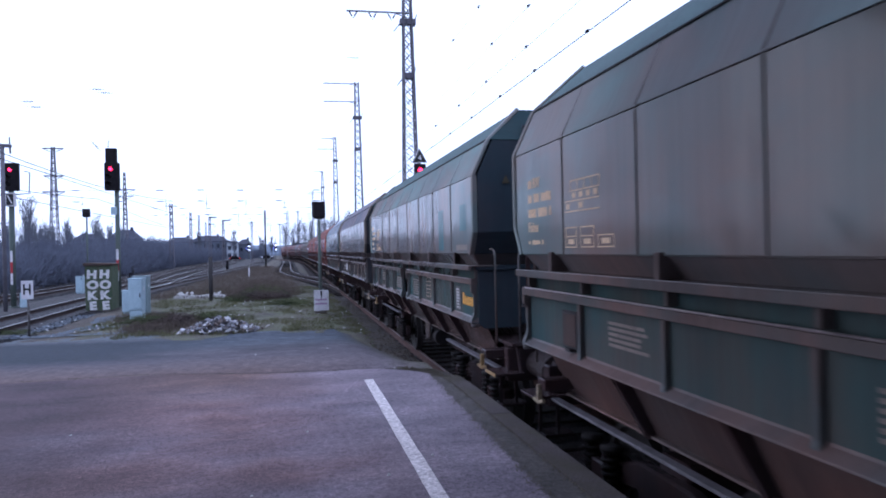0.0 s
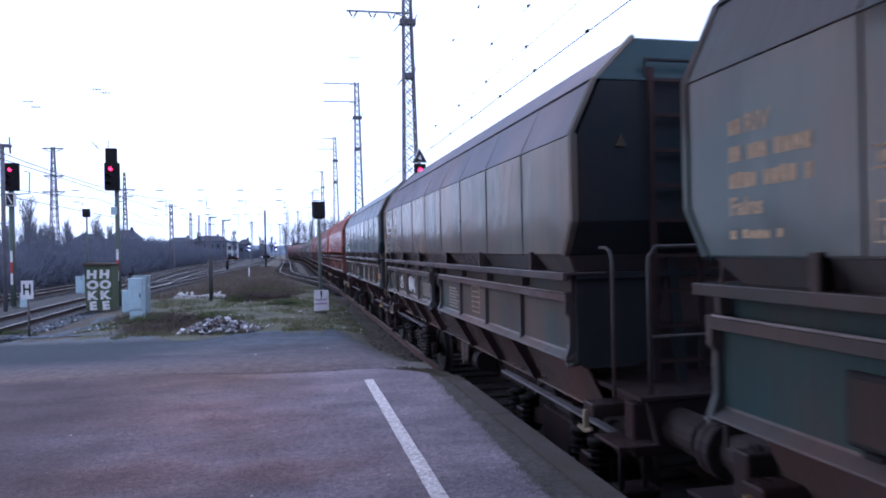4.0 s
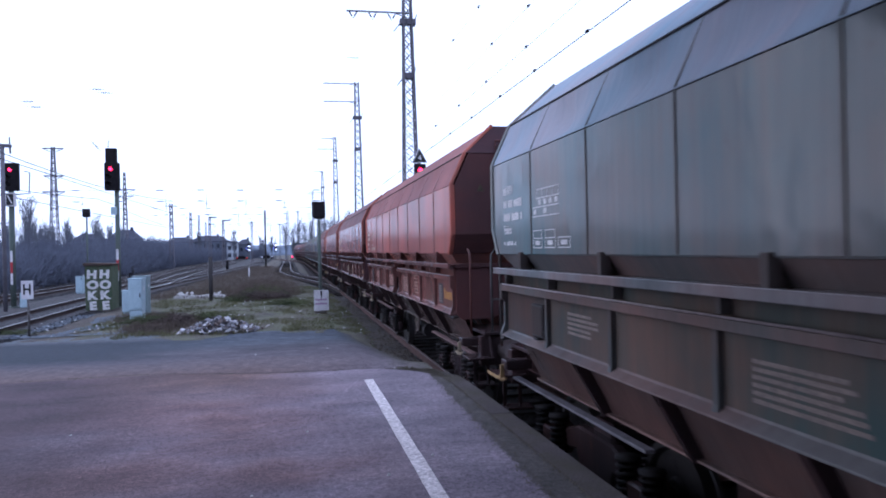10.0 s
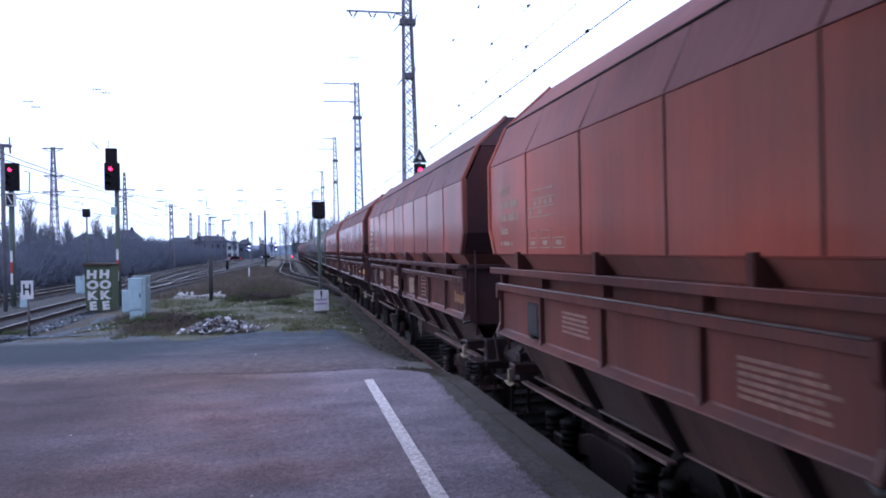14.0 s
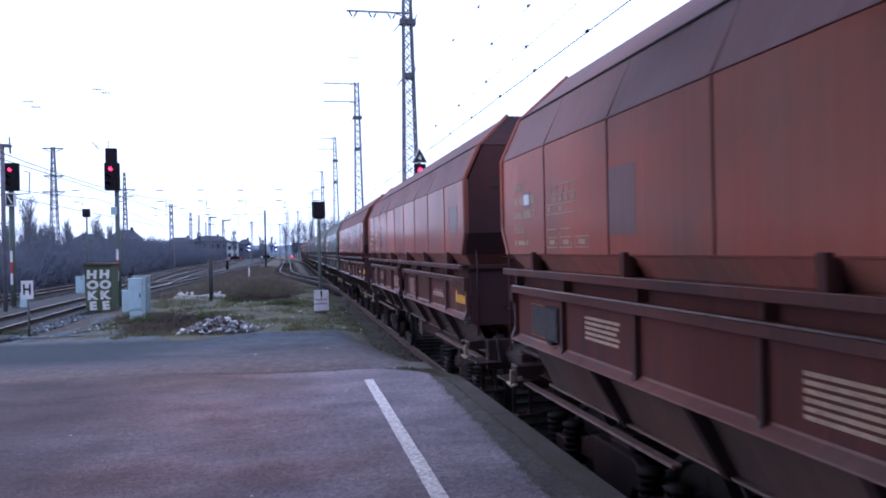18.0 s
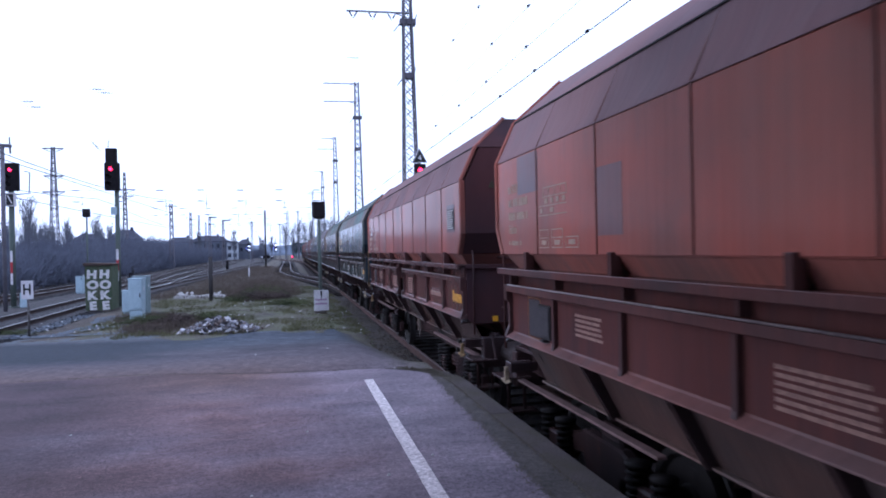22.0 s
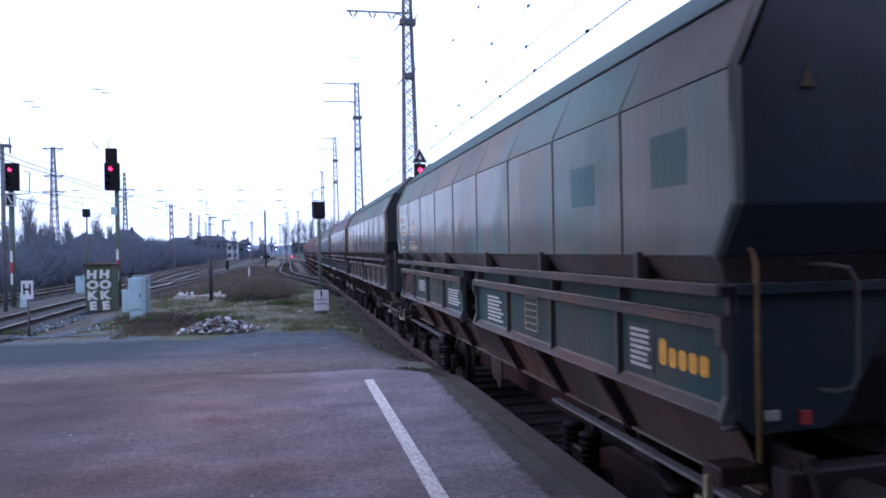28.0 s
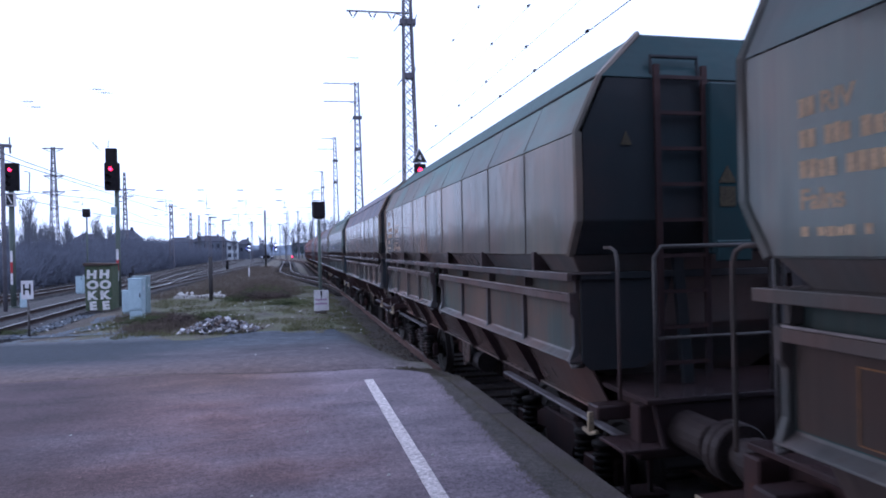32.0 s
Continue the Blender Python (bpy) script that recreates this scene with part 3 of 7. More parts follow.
def bogie_side_mesh(sx):
    x0, x1 = sx * .97, sx * 1.09
    poly = [(-1.22, .62), (-1.22, .40), (-1.05, .34), (-.75, .34), (-.62, .46), (-.38, .50), (-.30, .33), (.30, .33), (.38, .50), (.62, .46), (.75, .34), (1.05, .34),
            (1.22, .40), (1.22, .62), (.95, .70), (.60, .66), (.35, .74), (-.35, .74), (-.60, .66), (-.95, .70)]
    g = Geo().prism(poly, 0, min(x0, x1), max(x0, x1))
    for y in (-.9, .9):
        g.box(sx * 1.09 - .01, sx * 1.09 + sx * .09, y - .13, y + .13, .34, .60) if sx > 0 else g.box(sx * 1.09 - .09, sx * 1.09 + .01, y - .13, y + .13, .34, .60)
    return g.mesh("bogie_frame", 0.02)


def spring_mesh():
    g = Geo()
    g.tube([(.088 * math.cos(a * .72), .088 * math.sin(a * .72), .02 + .0068 * a) for a in range(0, 52)], .017, 6)
    g.tube([(0, 0, 0), (0, 0, .36)], .05, 8)
    g.tube([(0, 0, .36), (0, 0, .39)], .105, 12)
    return g.mesh("spring", 0, True)


def buffer_mesh():
    return Geo().tube([(0, 0, 0), (0, .40, 0)], .15, 18).tube([(0, .38, 0), (0, .50, 0)], .12, 16).mesh("buffer", 0.01)


def buffer_head_mesh():
    return Geo().tube([(0, .50, 0), (0, .56, 0), (0, .58, 0)], .205, 20).mesh("buffer_head", 0.01)


def ladder(w, m, at):
    """Two stiles with nine rungs."""
    stile = shared(("stile", 0), lambda: Geo().bar((0, 0, 1.35), (0, 0, 3.88), .05, .025).mesh("stile"))
    rung = shared(("rung", 0), lambda: Geo().bar((-.21, 0, 0), (.21, 0, 0), .03).mesh("rung"))
    lad = part("ladder", stile, m, w, "narrow steel end ladder", at @ pose(-.21, 0, 0))
    part("stile", stile, m, lad, at=pose(.42, 0, 0))
    for k in range(9):
        part("rung", rung, m, lad, at=pose(.21, 0, 1.5 + k * .285))


def lever_mesh():
    """A flat handle that hangs down and ends in a small cross foot."""
    return Geo().bar((0, 0, .14), (0, .01, -.02), .05, .03).bar((-.03, .08, .0), (.0, 0, -.035), .036, .03).bar((.02, -.06, -.005), (0, .01, -.035), .036, .03).mesh("lever", 0.006)


def board_mesh(y0, y1):
    g = Geo()
    g.box(-.015, .015, y0, y1, 1.56, 1.99)
    return g.mesh("side_board", 0.004)


REDS = (RED_BRIGHT, RED_MID, RED_DULL)
WAGON_ROWS = []
CHALK = {3: WHITE_LETTER, 5: WHITE_LETTER, 6: WHITE_LETTER, 8: FAINT}
WHEELS = []


def wagon(k, near_long, side, upper, board, frame_p, end, slope, label, marks):
    """One self-discharging wagon: k counts along the train; near_long turns its platform end to the camera."""
    seam_m = SEAM_RED if side in REDS else SEAM_GREY
    w = thing("hopper_wagon", label, "railway wagon", group="coal hopper wagons of the train")
    P = lambda name, key, make, m, lab="", at=None: part(name, shared(key, make), m, w, lab, at)
    # hopper
    for sx in (-1, 1):
        P("side_wall", ("side", sx), lambda: wall_mesh(("low", "mid", "up"), sx), side)
        P("upper_panel", ("upper", sx, k % 3, k == 2), lambda: dented_mesh(sx, 10 * (k % 3) + sx, 1.9 if k == 2 else 1.0), upper, "faded buckled upper panel")
        P("roof_rail", ("gut", sx), lambda: Geo().bar((sx * (BEAM_W + .002), Y_PLAT + .05, ZL["beam"] + .014), (sx * (BEAM_W + .002), Y_BLUNT - .05, ZL["beam"] + .014), .013, .012).mesh("roof_rail"), STEEL_DARK)
        for y in SEAMS:
            P("seam", ("seam", sx), lambda: Geo().box(min(sx * (HW - .004), sx * (HW + .008)), max(sx * (HW - .004), sx * (HW + .008)), -.007, .007, ZL["low"] + .01, ZL["up"] - .005).mesh("seam"), seam_m, at=pose(0, y, 0))
        for y in SEAMS:
            P("crease", ("crs", sx), lambda: Geo().bar((sx * (HW - .004), 0, ZL["up"] + .01), (sx * (BEAM_W - .002), 0, ZL["beam"] - .01), .013, .014).mesh("crease"), seam_m, at=pose(0, y, 0))
        for y in (Y_PLAT + .02, Y_BLUNT - .02):
            s2 = -1 if y < 0 else 1
            P("edge_strip", ("edge", sx, s2), lambda: Geo().tube([(sx * HW, y - s2 * .17, ZL["low"]), (sx * HW, y, ZL["mid"]), (sx * HW, y, ZL["up"]), (sx * BEAM_W, y, ZL["beam"]), (sx * TOP_W, y - s2 * .22, ZL["top"])], .028, 6).mesh("edge_strip"), side)
        for y in GUSSETS:
            P("gusset", ("gus", sx), lambda: Geo().prism([(sx * (HW + .03), 2.235), (sx * (HW + .03), 2.39), (sx * (HW - .02), 2.40), (sx * 1.15, 2.225)], 1, -.03, -.018).box(min(sx * (HW - .05), sx * (HW + .035)), max(sx * (HW - .05), sx * (HW + .035)), -.03, .03, 2.228, 2.40).mesh("gusset", .004), frame_p, at=pose(0, y, 0))
        P("sill", ("sill", sx), lambda: Geo().prism([(sx * 1.18, 2.232), (sx * 1.565, 2.232), (sx * 1.565, 2.166), (sx * 1.53, 2.166), (sx * 1.53, 2.212), (sx * 1.18, 2.212)], 1, Y_PLAT + .12, Y_BLUNT - .12).mesh("sill", .005), FRAME_PALE if k == 2 else frame_p)
        # lower boards in two halves
        for half in (-1, 1):
            y0, y1 = sorted((MID + half * .33, MID + half * 5.31))
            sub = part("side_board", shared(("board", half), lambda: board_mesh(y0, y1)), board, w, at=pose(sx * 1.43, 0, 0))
            me = shared(("trail", half, sx), lambda: Geo().prism([(sx * .012, 1.985), (sx * .085, 1.985), (sx * .085, 2.048), (sx * .052, 2.050), (sx * .048, 1.998), (sx * .012, 1.998)], 1, y0, y1).mesh("top_rail", .004))
            part("top_rail", me, frame_p, sub)
            part("back_sheet", shared(("bsh", half, sx), lambda: Geo().box(min(-sx * .07, -sx * .05), max(-sx * .07, -sx * .05), y0, y1, 1.9, 2.21).mesh("back_sheet")), board, sub)
            part("rod", shared(("rod2", half, sx), lambda: Geo().tube([(sx * .072, y0 + .05, 2.057), (sx * .072, y1 - .05, 2.057)], .008, 6).mesh("rod", 0, True)), ROD, sub, "thin pale steel rod")
            me = shared(("lip", half, sx), lambda: Geo().prism([(-sx * .03, 1.505), (sx * .092, 1.500), (sx * .096, 1.514), (sx * .02, 1.558), (sx * .015, 1.575), (-sx * .03, 1.575)], 1, y0, y1).mesh("bottom_lip", .004))
            part("bottom_lip", me, LIP_RED if side in REDS else LIP_GREY, sub)
            for r in RIBS:
                me = shared(("rib", sx, r in (RIBS[0], RIBS[-1])), lambda: Geo().prism([(0, 2.075), (sx * .087, 2.056), (sx * .087, 1.90), (sx * .052, 1.86), (sx * .052, 1.63), (sx * .094, 1.52), (sx * .094, 1.49), (0, 1.49)] if r in (RIBS[0], RIBS[-1]) else [(0, 2.02), (sx * .055, 2.02), (sx * .055, 1.57), (sx * .07, 1.515), (0, 1.50)], 1, -.028, .028).mesh("rib", .006))
                part("rib", me, frame_p, sub, at=pose(0, MID + half * r, 0))
                part("rib_head", shared(("rbh", sx), lambda: Geo().box(min(-sx * .05, sx * .03), max(-sx * .05, sx * .03), -.022, .022, 2.06, 2.208).mesh("rib_head", .004)), frame_p, sub, at=pose(0, MID + half * r, 0))
            P("foot_board", ("foot", half, sx), lambda: Geo().box(min(sx * 1.19, sx * 1.27), max(sx * 1.19, sx * 1.27), min(half * 2.5, half * 5.45), max(half * 2.5, half * 5.45), .945, .972).mesh("foot_board", .004), FOOT_RED if side in REDS else FOOT)
            for r in (1.0, 2.3, 3.6):
                P("brace", ("brace", sx), lambda: Geo().prism([(sx * 1.44, 1.475), (sx * 1.30, 1.475), (sx * 1.07, 1.02), (sx * 1.16, 1.0)], 1, -.035, .035).mesh("brace", .006), UNDER, at=pose(0, MID + half * r, 0))
        P("chute_lip", ("clip", sx), lambda: Geo().box(min(sx * 1.085, sx * 1.15), max(sx * 1.085, sx * 1.15), -5.0, 5.35, 1.010, 1.032).mesh("chute_lip", .004), CHUTE_DUST, "dusty lower lip of the chute")
        P("sole_bar", ("sole", sx), lambda: Geo().prism([(sx * 1.0, 1.30), (sx * 1.05, 1.30), (sx * 1.06, 1.02), (sx * 1.02, .98), (sx * .98, 1.02)], 1, -5.6, 5.6).mesh("sole_bar", .006), UNDER)
        P("chute_plate", ("chute", sx), lambda: Geo().add([(sx * 1.34, -5.0, 1.50), (sx * 1.34, 5.35, 1.50), (sx * 1.08, 5.35, 1.0), (sx * 1.08, -5.0, 1.0), (sx * 1.31, -5.0, 1.48), (sx * 1.31, 5.35, 1.48), (sx * 1.06, 5.35, .98), (sx * 1.06, -5.0, .98)], [(0, 1, 2, 3), (7, 6, 5, 4), (0, 4, 5, 1), (1, 5, 6, 2), (2, 6, 7, 3), (3, 7, 4, 0)]).mesh("chute_plate"), CHUTE)
    for s in (-1, 1):
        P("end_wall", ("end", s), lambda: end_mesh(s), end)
        P("buffer_beam", ("bb", s), lambda: Geo().box(-1.25, 1.25, min(s * 5.55, s * 5.69), max(s * 5.55, s * 5.69), .86, 1.26).mesh("buffer_beam", .012), UNDER)
        for sx in (-1, 1):
            b = P("buffer", ("buf", 0), buffer_mesh, BUFFER, at=pose(sx * .875, s * 5.69, 1.06, 0, 0, 0 if s > 0 else 180))
            part("buffer_head", shared(("bufh", 0), buffer_head_mesh), BUFFER, b, "round buffer head, darkened for shade")
            hx = sx * 1.35
            hy = s * 5.60
            P("handrail", ("hr", s, sx), lambda: rail_curve([(hx, hy, 1.30), (hx, hy, 2.33), (hx, hy - s * .03, 2.40), (hx, hy - s * .10, 2.43), (hx, hy - s * .2, 2.43)]), TAN_RAIL if k in (2, 7) and s > 0 else frame_p)
            st = P("step", ("step", s, sx), lambda: Geo().box(min(sx * 1.10, sx * 1.45), max(sx * 1.10, sx * 1.45), min(s * 5.44, s * 5.84), max(s * 5.44, s * 5.84), .965, .99).box(min(sx * 1.02, sx * 1.33), max(sx * 1.02, sx * 1.33), min(s * 5.46, s * 5.70), max(s * 5.46, s * 5.70), .58, .605).bar((sx * 1.13, s * 5.62, .59), (sx * 1.13, s * 5.62, 1.29), .035).bar((sx * 1.32, s * 5.62, .59), (sx * 1.32, s * 5.62, .97), .035).bar((sx * 1.13, s * 5.82, .98), (sx * 1.13, s * 5.68, 1.28), .03).mesh("step", .004), UNDER)
            if s < 0 and k in (0, 2, 7):
                part("step_edge", shared(("sed", sx), lambda: Geo().box(min(sx * 1.45, sx * 1.456), max(sx * 1.45, sx * 1.456), -5.84, -5.44, .955, .992).mesh("step_edge")), YELLOW if k in (0, 2) else LEVER_PALE, st, "worn painted step edge")
            P("corner_box", ("cbx", s, sx), lambda: Geo().box(min(sx * 1.12, sx * 1.43), max(sx * 1.12, sx * 1.43), min(s * 5.20, s * 5.38), max(s * 5.20, s * 5.38), 1.09, 1.20).mesh("corner_box", .012), UNDER)
            P("lever", ("lev", 0), lever_mesh, YELLOW if k in (0, 2, 6) else LEVER_PALE, "chipped yellow release lever" if k in (0, 2, 6) else "chipped cream release lever", at=pose(sx * 1.445, s * 5.29, 1.005, 0, 0, 0 if sx < 0 else 180))
        c = P("coupling", ("cpl", s), lambda: Geo().box(-.06, .06, min(s * 5.69, s * 5.95), max(s * 5.69, s * 5.95), .98, 1.12).bar((-.1, s * 5.95, 1.05), (-.1, s * 6.22, .88), .05).bar((.1, s * 5.95, 1.05), (.1, s * 6.22, .88), .05).mesh("coupling", .01), WHEEL)
        P("brake_hose", ("hose", s), lambda: Geo().tube([(.35, s * 5.69, .95), (.36, s * 5.85, .85), (.33, s * 6.0, .62), (.28, s * 6.15, .60), (.22, s * 6.2, .72)], .028, 8).mesh("brake_hose", 0, True), SIGNAL_BLACK)
        bo = P("bogie", ("bolster", 0), lambda: Geo().box(-1.0, 1.0, -.2, .2, .55, .86).mesh("bogie", .03), UNDER, at=pose(0, s * 3.75, 0))
        for sx in (-1, 1):
            part("bogie_frame", shared(("bf", sx), lambda: bogie_side_mesh(sx)), UNDER, bo)
            for y in (-.9, .9):
                for dy in (-.19, .19):
                    part("spring", shared(("spr", 0), spring_mesh), SPRING_BLACK, bo, at=pose(sx * 1.12, y + dy, .37))
        for y in (-.9, .9):
            ws = part("wheelset", shared(("ws", 0), wheelset_mesh), WHEEL, bo, at=pose(0, y, .46))
            WHEELS.append((ws, y, near_long))
        P("brake_rod", ("rod", s), lambda: Geo().tube([(.3, s * 1.2, .62), (.3, s * 3.2, .62)], .025, 6).box(-.45, .45, s * 2.3 - .05, s * 2.3 + .05, .5, .7).mesh("brake_rod"), STEEL_DARK)
    P("roof_frame", ("rim", 0), rim_mesh, RIM_TEAL if upper is UP_GREEN else upper)
    # roof ends take the darkened duct paint instead of real shade
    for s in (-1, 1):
        P("roof_end", ("rend", s), lambda: hood_end_mesh(s), DUCT_RED if side in REDS else DUCT_GREEN, "sloping end plate of the top frame, darkened for shade")
    P("coal_load", ("coal", 0), lambda: Geo().box(-1.0, 1.0, Y_PLAT + .4, Y_BLUNT - .4, 3.55, 3.80).mesh("coal_load"), COAL, "black coal load")
    P("hopper_slope", ("slope", 0), slope_mesh, slope)
    P("centre_sill", ("cs", 0), lambda: Geo().box(-.28, .28, -5.55, 5.55, .84, 1.16).mesh("centre_sill", .01), UNDER)
    P("discharge_box", ("dis", 0), lambda: Geo().box(-.62, .62, -2.4, 2.4, .46, .86).mesh("discharge_box", .03), UNDER)
    P("brake_cylinder", ("bcy", 0), lambda: Geo().tube([(-.85, -.4, .72), (-.85, .45, .72)], .16, 14).mesh("brake_cylinder", .01), STEEL_DARK)
    for sx in (-1, 1):
        P("link_plate", ("lnk", sx), lambda: Geo().prism([(-.22, 1.10), (.26, 1.08), (.24, .72), (.16, .58), (.04, .66), (-.14, .70)], 0, sx * 1.06 - .012, sx * 1.06 + .012).mesh("link_plate", .004), CHUTE)
    for sx in (-1, 1):
        cp = P("centre_plate", ("cpl2", sx), lambda: Geo().box(min(sx * 1.29, sx * 1.31), max(sx * 1.29, sx * 1.31), MID - .325, MID + .325, 1.87, 2.20).mesh("centre_plate", .004), frame_p, "recessed grimy plate between the boards")
        for a0, a1, c0, c1 in ((-.02, .03, 1.975, 1.99), (-.02, .0, 1.93, 1.99), (-.03, .02, 1.925, 1.94)):
            part("chalk_mark", shared(("chk", sx, a0, c0), lambda: Geo().box(min(sx * 1.312, sx * 1.316), max(sx * 1.312, sx * 1.316), MID + a0, MID + a1, c0, c1).mesh("chalk_mark")), CHALK[k] if k in CHALK else frame_p, cp, "small chalk mark")
        P("flap_link", ("flk", sx), lambda: Geo().bar((sx * 1.24, MID - .30, 1.80), (sx * 1.20, MID + .06, 1.62), .05, .04).bar((sx * 1.22, MID + .02, 1.86), (sx * 1.2, MID + .06, 1.62), .045, .04).tube([(sx * 1.26, MID + .06, 1.62), (sx * 1.14, MID + .06, 1.62)], .05, 10).mesh("flap_link", .004), UNDER, "greasy flap linkage in the gap")
        P("cross_shaft", ("xsh", sx), lambda: Geo().tube([(sx * 1.33, MID - .34, 1.66), (sx * 1.33, MID + .34, 1.66)], .028, 10).mesh("cross_shaft", 0, True), UNDER)
        for yy in (MID - .36, MID + .36, MID - 5.30, MID + 5.30):
            P("latch_hook", ("ltc", sx), lambda: Geo().tube([(sx * 1.47, -.05, 1.475), (sx * 1.50, .0, 1.46), (sx * 1.49, .05, 1.49)], .014, 7).tube([(sx * 1.40, 0, 1.47), (sx * 1.51, 0, 1.465)], .019, 8).mesh("latch_hook", 0, True), STEEL_PALE, "worn steel latch hook", at=pose(0, yy, 0))
    # platform end
    P("end_platform", ("epl", 0), lambda: Geo().box(-1.2, 1.2, -5.72, -4.75, 1.27, 1.31).mesh("end_platform", .006), UNDER)
    ladder(w, UNDER, pose(-.64, Y_PLAT - .06, 0))
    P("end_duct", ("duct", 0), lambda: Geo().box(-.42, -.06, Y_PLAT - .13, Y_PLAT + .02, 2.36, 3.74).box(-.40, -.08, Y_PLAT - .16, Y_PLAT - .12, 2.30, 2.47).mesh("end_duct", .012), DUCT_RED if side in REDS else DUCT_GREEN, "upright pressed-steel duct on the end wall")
    P("warning_sign", ("wsg2", 0), lambda: Geo().prism([(-.36, 2.93), (-.20, 2.93), (-.28, 3.07)], 1, Y_PLAT - .138, Y_PLAT - .132).mesh("warning_sign"), SIGN_OCHRE, "small dirty ochre warning triangle")
    P("warning_plate", ("wsg3", 0), lambda: Geo().box(-.35, -.21, Y_PLAT - .138, Y_PLAT - .132, 2.74, 2.90).mesh("warning_plate"), SIGN_OCHRE, "small dirty ochre warning plate")
    for sx in (-1, 1):
        P("end_grip", ("egr", sx), lambda: Geo().tube([(sx * .98, 5.52, 2.32), (sx * .95, 5.64, 2.32), (sx * .84, 5.66, 2.30), (sx * .785, 5.66, 2.22), (sx * .785, 5.66, 1.74), (sx * .83, 5.66, 1.66), (sx * .92, 5.64, 1.645), (sx * .96, 5.52, 1.64)], .0155, 8).mesh("end_grip", 0, True), frame_p, "bent steel grip on the end sheet")
    P("roof_grip", ("grip", 0), lambda: Geo().tube([(-.85, Y_PLAT + .02, 3.80), (-.85, Y_PLAT + .03, 3.97), (-.43, Y_PLAT + .03, 3.97), (-.43, Y_PLAT + .02, 3.80)], .018, 6).mesh("roof_grip"), end)
    for sx in (-1, 1):
        P("platform_railing", ("prl", sx), lambda: Geo().tube([(sx * 1.06, -5.62, 1.3), (sx * 1.06, -5.62, 2.35), (sx * 1.0, -5.62, 2.43), (sx * .12, -5.62, 2.43), (sx * .06, -5.62, 2.36), (sx * .06, -5.62, 1.3)], .0165, 8).tube([(sx * 1.06, -5.62, 1.74), (sx * .06, -5.62, 1.74)], .014, 6).mesh("platform_railing", 0, True), STEEL_PALE)
        for px, e in ((.56, -1), (.35, 1)):
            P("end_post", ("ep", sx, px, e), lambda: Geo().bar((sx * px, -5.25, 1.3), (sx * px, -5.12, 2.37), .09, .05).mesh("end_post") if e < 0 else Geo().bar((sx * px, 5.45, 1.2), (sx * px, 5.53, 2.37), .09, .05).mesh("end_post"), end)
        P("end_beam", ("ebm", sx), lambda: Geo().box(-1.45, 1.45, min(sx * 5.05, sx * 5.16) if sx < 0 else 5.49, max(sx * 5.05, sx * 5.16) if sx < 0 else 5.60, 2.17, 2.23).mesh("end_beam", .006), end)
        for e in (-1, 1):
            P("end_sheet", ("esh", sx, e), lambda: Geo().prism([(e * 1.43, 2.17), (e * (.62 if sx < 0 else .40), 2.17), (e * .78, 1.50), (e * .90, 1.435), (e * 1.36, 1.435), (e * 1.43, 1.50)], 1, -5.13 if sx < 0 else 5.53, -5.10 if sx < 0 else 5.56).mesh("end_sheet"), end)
    for sy, yy in ((-1, Y_PLAT), (1, Y_BLUNT)):
        P("warning_sign", ("wsg", sy), lambda: Geo().prism([(sy * 1.045, 3.245), (sy * 1.145, 3.245), (sy * 1.095, 3.355)], 1, yy + sy * .004, yy + sy * .010).mesh("warning_sign"), SIGN_OCHRE, "small dirty ochre warning triangle")
    WAGON_ROWS.append((w, k, near_long))
    for mk in marks:
        mk(w, near_long)
    return w


# ---- markings: u runs along the wagon away from the camera, from its middle; z above the rail
def flat(name, quads, m, x, lab=""):
    """Thin painted shapes on the side that the camera sees; quads are (u0, u1, z0, z1) or polygons of (u, z)."""
    def put(w, near_long):
        g = Geo()
        for q in quads:
            poly = [(q[0], q[2]), (q[1], q[2]), (q[1], q[3]), (q[0], q[3])] if not isinstance(q[0], tuple) else list(q)
            if near_long:
                g.prism(poly, 0, -x - .0008, -x + .0008)
            else:
                g.prism([(-u, z) for u, z in poly], 0, x - .0008, x + .0008)
        tagged(part(name, g, m, w, lab), kind="stuff" if len(quads) > 1 else "")
    return put


def number_block(seed, far, m=TAN_LETTER):
    """Wagon number: plain bars for its lines; far is the hopper's end away from the camera."""
    rnd = random.Random(seed)
    qs = []
    for i, words in enumerate(((.10,), (.10, .14, .24), (.21, .22, .05), (), (.05, .2, .04))):
        u, z = far - .40, 3.03 - i * .135
        h = .085 if i < 4 else .05
        for wd in words:
            n = max(1, round(wd / .055))
            for c in range(n):
                d = wd / n
                qs.append((u - (c + .82) * d, u - c * d, z - h / 2 + rnd.uniform(0, .006), z + h / 2 - rnd.uniform(0, .012)))
            u -= wd + .045
    bars = flat("number_lettering", qs, m, HW + .002, "worn cream number block of plain bars")

    def put(w, near_long):
        bars(w, near_long)
        for text, u, z in (("RIV", far - .61, 3.03), ("Falns", far - .52, 2.625)):
            me = shared(("let", text), lambda: letters(text, .125, .0008, .003))
            at = pose(-HW - .002, u, z, 0, 0, -90) if near_long else pose(HW + .002, -u, z, 0, 0, 90)
            part("lettering", me, m, w, "worn cream class lettering", at)
    return put


